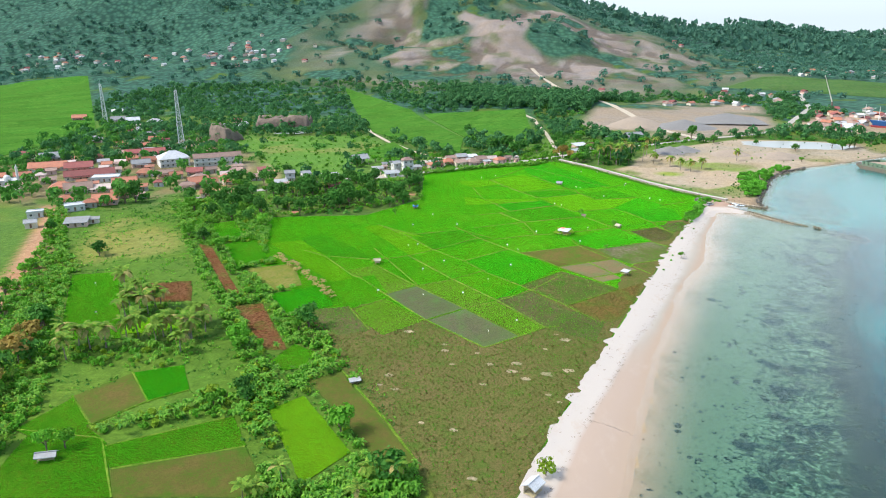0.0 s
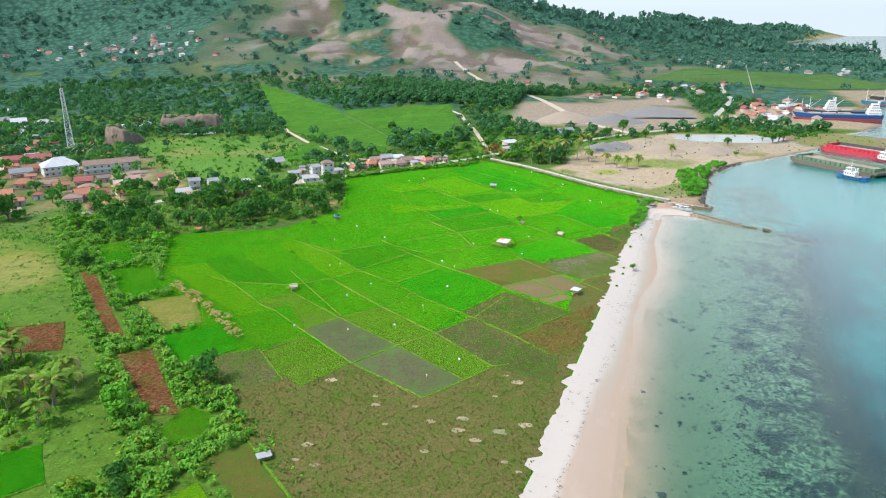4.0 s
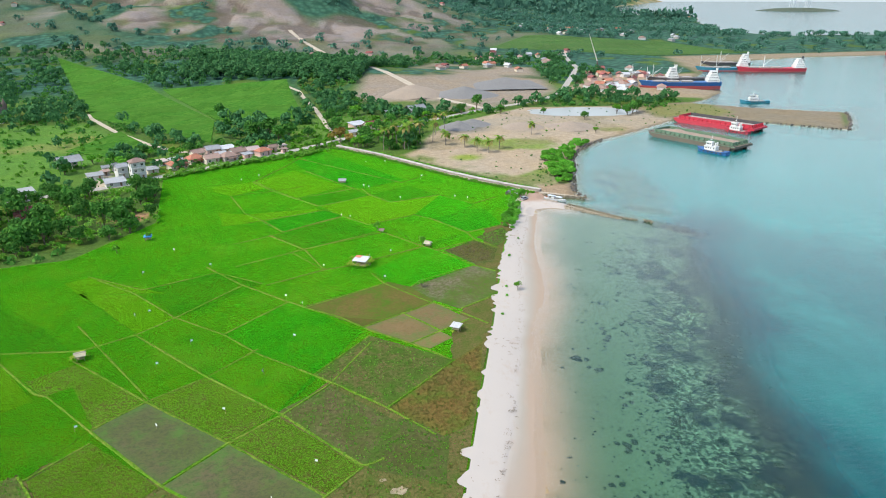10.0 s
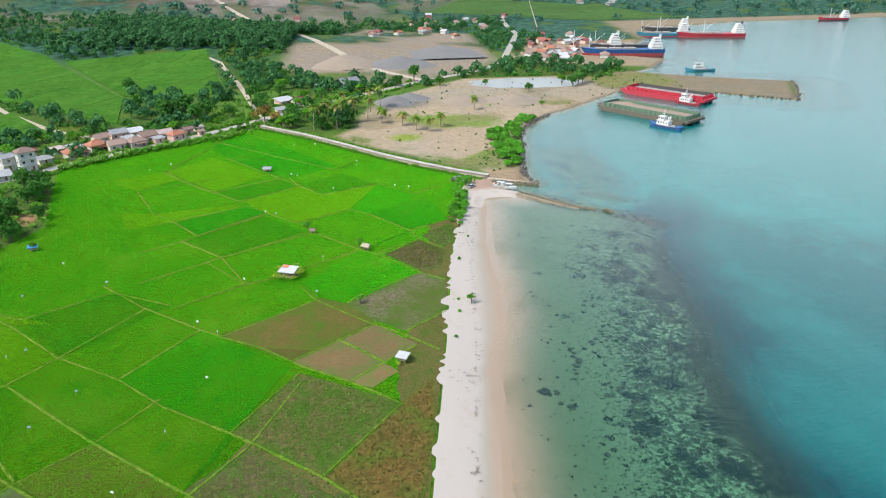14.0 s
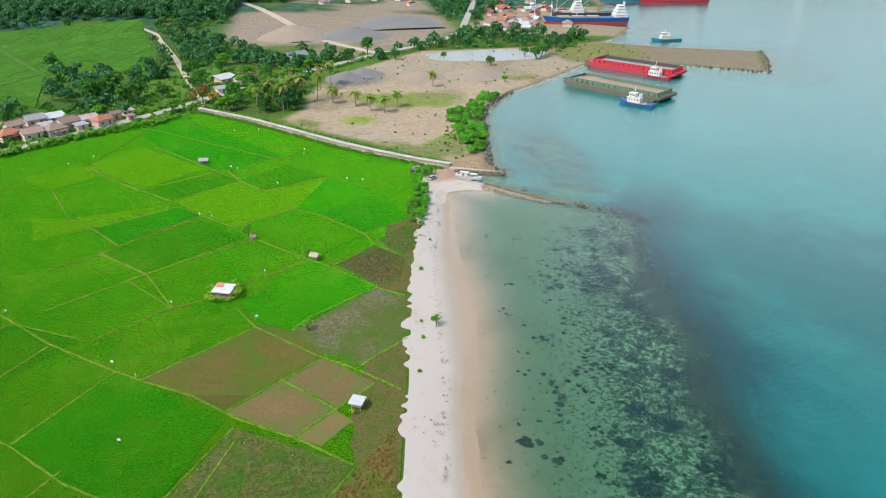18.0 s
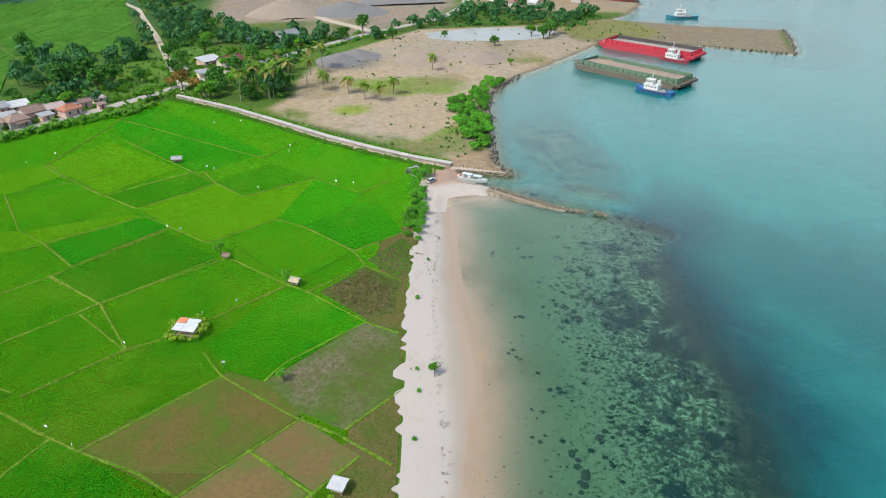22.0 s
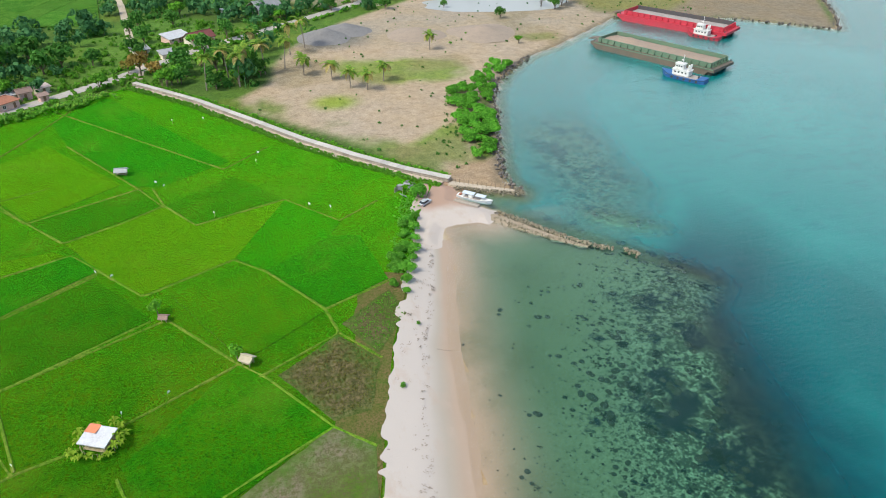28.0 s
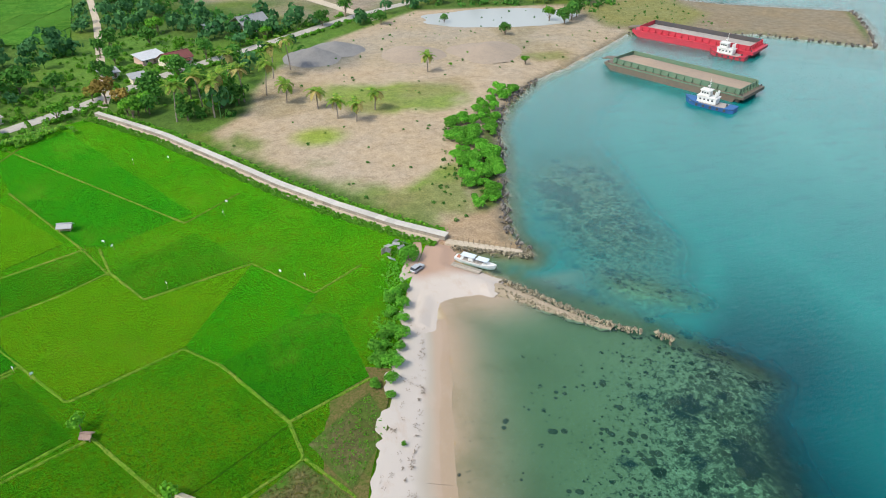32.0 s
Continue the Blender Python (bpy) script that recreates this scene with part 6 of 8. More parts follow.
def roof_shape(bm, w, d, h, kind, over=0.6, rise=None):
    """A roof with thickness on a w by d plan, its eaves at h."""
    a, b = w / 2 + over, d / 2 + over
    rise = rise or (d / 2 + over) * 0.55
    t = 0.18
    if kind == "shed":
        vs = [(-a, -b, h), (a, -b, h), (a, b, h + 0.18 * d), (-a, b, h + 0.18 * d)]
        fs = [(0, 1, 2, 3)]
    elif kind == "hip":
        k = max(0.0, a - b * 0.95)
        vs = [(-a, -b, h), (a, -b, h), (a, b, h), (-a, b, h), (-k, 0, h + rise), (k, 0, h + rise)]
        fs = [(0, 1, 5, 4), (1, 2, 5), (2, 3, 4, 5), (3, 0, 4)]
    else:
        vs = [(-a, -b, h), (a, -b, h), (a, b, h), (-a, b, h), (-a, 0, h + rise), (a, 0, h + rise)]
        fs = [(0, 1, 5, 4), (2, 3, 4, 5)]
    top = [bm.verts.new(v) for v in vs]
    low_ = [bm.verts.new((x, y, z - t)) for x, y, z in vs]
    for f in fs:
        bm.faces.new([top[i] for i in f])
        bm.faces.new([low_[i] for i in reversed(f)])
    rim = {}
    for f in fs:
        for i, j in zip(f, f[1:] + f[:1]):
            rim[(i, j)] = rim.get((i, j), 0) + 1
    for i, j in rim:
        if (j, i) not in rim:
            bm.faces.new((top[j], top[i], low_[i], low_[j]))
    if kind != "shed":
        k = (max(0.0, a - b * 0.95) if kind == "hip" else a) + 0.05
        box(bm, -k, k, -0.16, 0.16, h + rise - 0.08, h + rise + 0.12)


HOUSE_LABELS = {"gable": "one-storey village house with a {} gable roof", "hip": "village house with a {} hipped roof", "flat": "{} flat-roofed village building", "shed": "low shed with a {} sheet roof", "two": "two-storey {} house at the field's edge", "three": "three-storey house with a {} roof and open galleries", "barn": "open-sided barn with a {} sheet roof", "school": "long two-storey school with a {} roof", "big": "large {} hall with a hipped roof", "mosque": "{} mosque with a small dome"}
ROOF_WORDS = {"orange": "orange tiled", "maroon": "maroon tiled", "brown": "brown tiled", "grey": "grey", "white": "white", "pale": "pale pink"}


HOUSE_SPOTS = []


def house(x, y, w, roof, kind, turn=None, group="houses of the village"):
    HOUSE_SPOTS.append((x, y, w))
    rng = random.Random(int(x * 7 + y * 3))
    turn = (32 if x < -150 else 34) + rng.uniform(-10, 10) if turn is None else turn
    floors = {"two": 2, "three": 3, "school": 2, "big": 2, "flat": 1}.get(kind, 1)
    d = {"school": 9.0, "big": w * 0.8, "mosque": w}.get(kind, min(w * rng.uniform(0.65, 0.85), 11))
    h = floors * 3.1 if kind != "shed" else 2.5
    ob = empty("house" if kind not in ("shed", "barn", "school", "mosque") else kind, pose(x, y, land_z(x, y) - 0.1, 0, 0, turn), HOUSE_LABELS[kind].format(ROOF_WORDS[roof]), kind if kind in ("shed", "barn", "school", "mosque") else "house", group)
    mat = PLASTER[0] if kind in ("two", "three", "big", "mosque", "school", "flat") else rng.choice(PLASTER)
    bm = bmesh.new()
    if kind == "barn":
        for px in (-w / 2 + 0.3, 0, w / 2 - 0.3):
            for py in (-d / 2 + 0.3, d / 2 - 0.3):
                box(bm, px - 0.18, px + 0.18, py - 0.18, py + 0.18, 0, 4.6)
        box(bm, -w / 2, w / 2, d / 2 - 0.2, d / 2, 0, 3.0)
        h = 4.6
    else:
        box(bm, -w / 2, w / 2, -d / 2, d / 2, 0, h, 0.04)
        box(bm, -w / 2 - 0.15, w / 2 + 0.15, -d / 2 - 0.15, d / 2 + 0.15, 0, 0.35)
        for f in range(1, floors):
            box(bm, -w / 2 - 0.1, w / 2 + 0.1, -d / 2 - 0.9, d / 2 + 0.1, f * 3.1 - 0.12, f * 3.1 + 0.1)
        if kind in ("gable", "school") and roof:
            r = (d / 2 + 0.6) * 0.55 * 0.85
            for s in (-1, 1):
                v = [bm.verts.new((s * (w / 2 - 0.02), -d / 2, h)), bm.verts.new((s * (w / 2 - 0.02), d / 2, h)), bm.verts.new((s * (w / 2 - 0.02), 0, h + r))]
                bm.faces.new(v if s > 0 else v[::-1])
    part("wall", bm, mat, ob)
    bm = bmesh.new()
    if kind in ("flat", "mosque"):
        box(bm, -w / 2 - 0.25, w / 2 + 0.25, -d / 2 - 0.25, d / 2 + 0.25, h + 0.004, h + 0.25)
        for a in ((-w / 2 - 0.25, w / 2 + 0.25, -d / 2 - 0.25, -d / 2), (-w / 2 - 0.25, w / 2 + 0.25, d / 2, d / 2 + 0.25)):
            box(bm, *a, h + 0.25, h + 0.7)
    else:
        roof_shape(bm, w, d, h, {"shed": "shed", "hip": "hip", "big": "hip", "three": "hip"}.get(kind, "gable"))
    part("roof", bm, ROOFS[roof], ob)
    if kind == "mosque":
        bm = bmesh.new()
        bmesh.ops.create_uvsphere(bm, u_segments=16, v_segments=8, radius=2.3, matrix=Matrix.Translation((0, 0, h + 1.4)))
        rod(bm, (0, 0, h + 3.5), (0, 0, h + 5.4), 0.12, 0.02)
        part("dome", bm, PLASTER[0], ob, smooth=True)
        bm = bmesh.new()
        rod(bm, (w / 2 + 1, 0, 0), (w / 2 + 1, 0, 11), 0.9, 0.75, 10)
        rod(bm, (w / 2 + 1, 0, 11), (w / 2 + 1, 0, 13.5), 0.9, 0.05, 10)
        part("minaret", bm, PLASTER[0], ob)
    if kind == "barn":
        return ob
    n = max(1, min(8, int(w / 3.2)))
    for f in range(floors):
        for i in range(n):
            px = -w / 2 + w * (i + 0.5) / n
            if f == 0 and i == n // 2:
                child("door", DOOR, ob, Matrix.Translation((px, -d / 2 - 0.03, 0.36)))
            else:
                win = child("window", WINDOW, ob, Matrix.Translation((px, -d / 2 - 0.03, f * 3.1 + 1.0)))
                child("pane", PANE, win)
        for s, a in ((1, 90), (-1, -90)):
            if f or s > 0:
                win = child("window", WINDOW, ob, Matrix.Translation((s * (w / 2 + 0.03), 0, f * 3.1 + 1.0)) @ Matrix.Rotation(radians(a), 4, "Z"))
                child("pane", PANE, win)
    if kind in ("gable", "hip") and w > 8:
        bm = bmesh.new()
        for px in (-w * 0.3, w * 0.3):
            box(bm, px - 0.1, px + 0.1, -d / 2 - 2.0, -d / 2 - 1.8, 0, 2.3)
        part("porch_post", bm, mat, ob)
        bm = bmesh.new()
        v = [bm.verts.new(q) for q in ((-w * 0.36, -d / 2 - 2.3, 2.3), (w * 0.36, -d / 2 - 2.3, 2.3), (w * 0.36, -d / 2 - 0.62, 2.75), (-w * 0.36, -d / 2 - 0.62, 2.75))]
        bm.faces.new(v)
        bmesh.ops.solidify(bm, geom=bm.faces[:], thickness=0.12)
        part("porch_roof", bm, ROOFS[roof], ob)
    return ob


house(-332, 351, 10.4, "white", "mosque")
house(-396, 441, 14.5, "maroon", "gable")
house(-369, 440, 18.2, "grey", "gable")
house(-335, 444, 11.8, "orange", "hip")
house(-342, 401, 24.3, "orange", "gable")
house(-319, 404, 18.3, "maroon", "gable")
house(-292, 379, 30.9, "maroon", "gable")
house(-284, 341, 12.8, "orange", "hip")
house(-270, 338, 15.7, "brown", "gable")
house(-275, 372, 16.7, "white", "flat")
house(-257, 342, 10.9, "pale", "shed")
house(-252, 359, 14.3, "orange", "gable")
house(-233, 347, 7.6, "orange", "gable")
house(-258, 391, 10.1, "orange", "hip")
house(-348, 504, 10.7, "orange", "hip")
house(-326, 462, 10.0, "brown", "gable")
house(-316, 465, 11.9, "maroon", "gable")
house(-361, 560, 16.2, "grey", "gable")
house(-340, 536, 11.1, "orange", "gable")
house(-300, 470, 15.7, "maroon", "gable")
house(-417, 658, 16.0, "grey", "hip")
house(-282, 423, 12.7, "grey", "gable")
house(-261, 432, 20.7, "white", "big")
house(-229, 439, 33.6, "brown", "school")
house(-205, 367, 12.3, "orange", "gable")
house(-206, 355, 9.0, "brown", "hip")
house(-197, 368, 7.6, "orange", "gable")
house(-194, 382, 7.0, "orange", "hip")
house(-225, 399, 9.9, "maroon", "gable")
house(-183, 336, 5.7, "orange", "gable")
house(-233, 312, 12.9, "orange", "gable")
house(-237, 304, 7.1, "orange", "hip")
house(-241, 296, 9.9, "white", "flat")
house(-217, 266, 10.4, "grey", "shed")
house(-212, 272, 5.2, "grey", "shed")
house(-252, 279, 7.7, "white", "flat")
house(-238, 259, 5.3, "grey", "gable")
house(-530, 686, 14.7, "orange", "gable")
house(-398, 530, 12.7, "grey", "hip")
house(-524, 749, 12.4, "white", "gable")
house(-469, 676, 22.4, "grey", "gable")
house(-450, 668, 13.7, "white", "gable")
house(-150, 386, 6.0, "grey", "two")
house(-152, 374, 8.9, "grey", "shed")
house(-365, 588, 9.6, "orange", "gable")
house(-390, 595, 12.3, "grey", "gable")
house(-242, 390, 9.9, "brown", "gable")
house(-232, 386, 8.1, "orange", "gable")
house(-317, 340, 8.4, "brown", "gable")
house(-235, 328, 8.9, "orange", "gable")
house(-123, 454, 11.4, "grey", "barn")
house(-89, 429, 5.4, "grey", "two")
house(-80, 426, 7.0, "brown", "three")
house(-64, 445, 10, "orange", "hip")
house(-57, 457, 9, "orange", "hip")
house(-48, 456, 8, "brown", "gable")
house(-39, 460, 8.5, "brown", "hip")
house(-35, 471, 9, "brown", "gable")
house(-20.5, 470, 8, "orange", "hip")
house(-27, 474, 7, "pale", "gable")
house(-51, 480, 8, "grey", "gable")
house(-43, 484, 8, "white", "shed")
house(-58, 471, 7, "brown", "gable")
house(-67, 457, 6.5, "grey", "shed")
house(-29, 465, 5, "grey", "shed")
house(-44, 469, 6, "grey", "shed")
house(23, 530, 7, "grey", "shed")
house(38, 549, 11, "white", "shed")
house(-125, 396, 10.3, "grey", "shed")
house(-110, 362, 9.3, "maroon", "gable")
house(-143, 368, 8.0, "brown", "shed")
house(-139, 386, 5.4, "grey", "two")
house(-102, 428, 7.2, "grey", "shed")
house(-88, 413, 9.0, "grey", "shed")
house(-76, 437, 5.8, "grey", "shed")
house(84, 592, 15.0, "grey", "barn")
house(49, 542, 11.9, "maroon", "gable")
house(65, 596, 7.1, "white", "shed")
house(35, 521, 6.1, "grey", "shed")

# houses crowded between, along the lanes
STANDING = [(-332, 351, 12), (-396, 441, 14), (-369, 440, 16), (-342, 401, 22), (-319, 404, 18), (-292, 379, 26), (-261, 432, 18), (-229, 439, 26), (-275, 372, 16)]
rng = random.Random(77)
lanes = [[(-345, 372), (-300, 352), (-255, 325), (-225, 330)], [(-310, 425), (-270, 405), (-230, 380), (-195, 350)], [(-345, 520), (-318, 480), (-300, 450), (-280, 410)], [(-420, 640), (-380, 590), (-350, 550), (-330, 510)], [(-350, 430), (-315, 432), (-290, 400)], [(-215, 415), (-190, 385), (-170, 372)]]
for _ in range(420):
    lane = rng.choice(lanes)
    k = rng.randrange(len(lane) - 1)
    f = rng.random()
    x = lane[k][0] + (lane[k + 1][0] - lane[k][0]) * f + rng.gauss(0, 11)
    y = lane[k][1] + (lane[k + 1][1] - lane[k][1]) * f + rng.gauss(0, 11)
    w = rng.uniform(5.5, 10.5)
    if all(math.hypot(x - a, y - b) > (w + c) * 0.56 for a, b, c in STANDING + HOUSE_SPOTS) and len(HOUSE_SPOTS) < 128:
        house(x, y, w, rng.choice(("orange", "brown", "brown", "maroon", "grey", "pale", "orange")), rng.choice(("gable", "hip", "gable", "shed")))

# trees among the houses
VILLAGE = [(-400, 400), (-340, 320), (-240, 290), (-180, 335), (-150, 380), (-210, 470), (-300, 560), (-470, 680), (-500, 640)]
for i, (x, y) in enumerate(sow([(-178, 340), (-112, 345), (-98, 395), (-118, 410), (-165, 405)], 34, 57, keep_off=False)):
    if all(math.hypot(x - a, y - b) > c * 0.5 + 1.5 for a, b, c in HOUSE_SPOTS):
        plant(("round", "open", "tall")[i % 3], x, y, 0.6 + 0.4 * ((i * 17) % 10) / 10, "trees among the village houses")
for i, (x, y) in enumerate(sow([(-128, 440), (-98, 440), (-62, 466), (-15, 476), (-22, 486), (-62, 488), (-110, 470)], 34, 58, keep_off=False)):
    if all(math.hypot(x - a, y - b) > c * 0.5 + 1.0 for a, b, c in HOUSE_SPOTS):
        plant(("round", "open", "small")[i % 3], x, y, 0.6 + 0.4 * ((i * 17) % 10) / 10, "trees behind the roadside houses")
plant("round", -218, 318, 1.5, "trees among the village houses")
plant("round", -222, 314, 1.4, "trees among the village houses")
plant("round", -175, 362, 1.5, "trees among the village houses")

# ---- far hamlets: small houses built once and copied ----
def far_house(roof, wall, w, d):
    ob = empty("far_house", pose(0, 0, -300), "small distant house with a pitched roof", "house", "far hamlets")
    bm = bmesh.new()
    box(bm, -w / 2, w / 2, -d / 2, d / 2, -1.5, 3.0)
    part("wall", bm, wall, ob)
    bm = bmesh.new()
    roof_shape(bm, w, d, 3.0, "hip" if w > 9 else "gable")
    part("roof", bm, ROOFS[roof], ob)
    return ob


protos = [far_house("orange", PLASTER[1], 9, 7), far_house("brown", PLASTER[0], 11, 8), far_house("grey", PLASTER[3], 10, 7), far_house("white", PLASTER[0], 8, 6), far_house("maroon", PLASTER[2], 8, 7)]
far_spots = []
for cx, cy, sx, sy, n in ((-1000, 1200, 110, 60, 32), (-590, 1240, 95, 70, 42), (-780, 1280, 90, 50, 8), (1060, 2250, 60, 140, 14), (300, 720, 26, 40, 22), (330, 800, 36, 45, 16), (180, 900, 60, 50, 10), (290, 1000, 90, 60, 14), (500, 1250, 160, 60, 16), (-30, 1010, 40, 30, 5), (420, 1500, 200, 120, 16), (-330, 640, 30, 30, 5)):
    rng = random.Random(cx)
    for i in range(n):
        far_spots.append((rng.gauss(cx, sx * 0.6), rng.gauss(cy, sy * 0.6), rng.uniform(0, 180), rng.choice(protos)))
for x, y, a, p in far_spots:
    if to_outline(np.array([x]), np.array([y]), LAND)[0] > 6:
        copy_thing(p, pose(x, y, land_z(x, y), 0, 0, a))
for p in protos:
    for o in (*p.children, p):
        bpy.data.objects.remove(o)

# ---- woods that nobody could count ----
def woods(n, x0, x1, y0, y1, seed, dense):
    rng = np.random.default_rng(seed)
    q = rng.uniform((x0, y0), (x1, y1), (n, 2))
    z, d = height(q[:, 0], q[:, 1])
    keep = (d > 10) & (rng.random(n) < dense(q[:, 0], q[:, 1], z) * (1 - 0.8 * (to_outline(q[:, 0], q[:, 1], MEADOW) > -4)))
    for r in FAR_RICE + [[(126, 368), (112, 362), (15, 486), (28, 500), (60, 466), (92, 412)], LOT, PADDY, YARD, FLATS, WOOD, CORNER, VILLAGE[:4] + VILLAGE[4:6], [(262, 545), (330, 515), (372, 480), (420, 545), (350, 585), (300, 610)], [(350, 705), (390, 675), (345, 630), (290, 640), (250, 690), (300, 800), (430, 805)]]:
        keep &= to_outline(q[:, 0], q[:, 1], r) < -3
    for line in (MAIN, [(24, 490), (24, 508), (18, 547), (7, 632), (-10, 731), (-34, 775)], [(-170, 640), (-159, 615), (-129, 562), (-96, 514), (-75, 490), (-50, 476), (-20, 470)]):
        p = np.array(line)
        keep &= np.abs(to_outline(q[:, 0], q[:, 1], np.vstack([p, p[::-1] + 0.01]))) > 5
    for hx, hy, *_ in far_spots:
        keep &= np.hypot(q[:, 0] - hx, q[:, 1] - hy) > 9
    return q[keep], z[keep]


def far_tree(seed, tall, wide, leaves, size):
    rng = np.random.default_rng(seed)
    g = Geo()
    g.tube([(0, 0, -0.5), (0, 0, tall * 0.5)], [0.25, 0.15], 4)
    for i in range(4):
        a = 1.57 * i + rng.uniform(-0.5, 0.5)
        g.cloud(rng, (wide * 0.22 * math.cos(a), wide * 0.22 * math.sin(a), tall * rng.uniform(0.42, 0.68)), (wide * 0.32, wide * 0.32, tall * 0.28), leaves // 4, size)
    return g


mid = [far_tree(90 + i, 7 + i, 7 + 0.7 * i, 56, 2.0) for i in range(4)]
big_far = [far_tree(95 + i, 8 + i, 11 + i, 28, 3.4) for i in range(3)]
# haze over the far slopes is mixed into these bluish leaf colours
LEAF_MOUNTAIN_HAZED = leaf_material("mountain_forest_hazed", (0.06, 0.16, 0.11), (0.115, 0.25, 0.16), (0.08, 0.2, 0.135))
far_far = [far_tree(98 + i, 9 + i, 13 + i, 12, 6.2) for i in range(3)]
v_spots = np.array([(x, y) for x, y in sow(VILLAGE, 240, 51, keep_off=False) if all(math.hypot(x - a, y - b) > c * 0.55 + 2 for a, b, c in HOUSE_SPOTS)])
spread("village_trees", mid, v_spots, LEAF, (0.6, 1.15), 52, "green garden trees among the village houses", "trees")
rocky = lambda x, y: smooth01(1.65 - np.hypot((x + 90) / 330, (y - 1310) / 270))
q, z = woods(6500, -620, 330, 400, 1020, 61, lambda x, y, z: np.clip(0.36 + 0.64 * smooth01((0.52 - value_noise(x, y, 90, 1)) * 7 + 0.3) + 0.6 * smooth01((90 - np.hypot(x + 20, y - 560)) / 60), 0, 1))
spread("woodland_near", mid, q, LEAF_FAR, (0.6, 1.15), 62, "green woodland of broadleaf trees below the hills", "woodland", z)
q, z = woods(2600, -130, 110, 740, 980, 63, lambda x, y, z: smooth01((z - 5) / 8))
spread("woodland_ridge", mid, q, LEAF_FAR, (0.8, 1.3), 64, "dense green trees on the low ridge", "woodland", z)
q, z = woods(9000, -1500, 1500, 1000, 2300, 65, lambda x, y, z: (0.25 + 0.75 * smooth01((value_noise(x, y, 150, 4) - 0.42) * 6)) * (1 - rocky(x, y) * (0.93 - 0.8 * smooth01((value_noise(x, y, 110, 8, 2) - 0.58) * 9))))
spread("woodland_hills", big_far, q, LEAF_MOUNTAIN_HAZED, (0.6, 1.2), 66, "wooded hillsides beyond the quarry", "woodland", z)
q, z = woods(8000, -2600, 1700, 2000, 4600, 67, lambda x, y, z: 0.3 + 0.7 * smooth01((value_noise(x, y, 200, 4) - 0.38) * 6))
spread("woodland_far", far_far, q, LEAF_MOUNTAIN_HAZED, (1.2, 2.2), 68, "far wooded mountains", "woodland", z)
q, z = woods(11000, -620, 330, 300, 1020, 75, lambda x, y, z: 0.25 + 0.75 * smooth01((0.56 - value_noise(x, y, 90, 1)) * 7 + 0.3))
spread("undergrowth", under, q, LEAF, (0.6, 1.3), 76, "low green bushes and undergrowth between the trees", "bushes", z)
# sheds and lean-tos crowded along the road
for i in range(34):
    rng = random.Random(900 + i)
    f = rng.random()
    x, y = -104 + 96 * f + rng.uniform(-3, 3), 432 + 40 * f + rng.uniform(-3, 14)
    if all(math.hypot(x - hx, y - hy) > 3.2 + hw * 0.55 for hx, hy, hw in HOUSE_SPOTS) and to_outline(np.array([x]), np.array([y]), PADDY)[0] < -6:
        house(x, y, rng.uniform(3, 5.5), rng.choice(("grey", "brown", "grey", "pale", "maroon")), rng.choice(("shed", "gable")), group="sheds along the coast road")
q = np.vstack([sow(LOT, 110, 71, keep_off=False), sow([(140, 440), (128, 405), (118, 395), (124, 372), (135, 380), (150, 440)], 70, 74, keep_off=False), sow([(262, 550), (330, 530), (330, 600), (270, 600)], 60, 72, keep_off=False)])
spread("lot_weeds", low, q, LEAF, (0.4, 1.0), 73, "scattered low weeds on the sandy lot", "weeds")
for x, y, s, key in ((243, 560, 1.1, "round"), (250, 566, 1.2, "round"), (238, 568, 1.0, "open"), (256, 572, 1.0, "tall"), (205, 548, 0.8, "round"), (183, 580, 0.6, "round"), (163, 505, 0.5, "small"), (196, 500, 0.6, "open"), (176, 520, 0.4, "small"), (150, 585, 0.9, "round"), (120, 590, 1.0, "round"), (90, 575, 0.9, "open"), (135, 605, 1.1, "tall")):
    plant(key, x, y, s)
# ---- vessels ----
RUST = paint("rusty_steel", (0.1, 0.085, 0.065), (0.18, 0.11, 0.07), 0.5, 0.8)
GREEN_STEEL = paint("green_steel", (0.085, 0.16, 0.1), (0.16, 0.14, 0.09), 0.4, 0.65)
RED_STEEL = paint("red_steel", (0.42, 0.025, 0.045), (0.22, 0.035, 0.04), 0.4, 0.6)
DARK_STEEL = paint("dark_steel", (0.05, 0.05, 0.055), (0.1, 0.07, 0.05), 0.5, 0.7)
BLUE_STEEL = paint("blue_steel", (0.015, 0.09, 0.26), (0.03, 0.07, 0.15), 0.5, 0.55)
TEAL_STEEL = paint("teal_steel", (0.04, 0.2, 0.27), (0.06, 0.13, 0.16), 0.5, 0.55)
WHITE_STEEL = paint("white_ship_paint", (0.6, 0.59, 0.56), (0.4, 0.36, 0.31), 0.6, 0.5)
BOOT_RED = paint("red_boot_paint", (0.4, 0.06, 0.06), (0.25, 0.08, 0.07), 0.4, 0.7)
DECK = paint("grey_deck", (0.3, 0.27, 0.24), (0.2, 0.15, 0.12), 0.5, 0.85)
CARGO = paint("sand_cargo", (0.27, 0.2, 0.145), (0.2, 0.155, 0.12), 0.3, 0.95, bump=0.5)
GREY_PAINT = paint("grey_boat_paint", (0.5, 0.53, 0.55), (0.36, 0.38, 0.38), 1.0, 0.6)


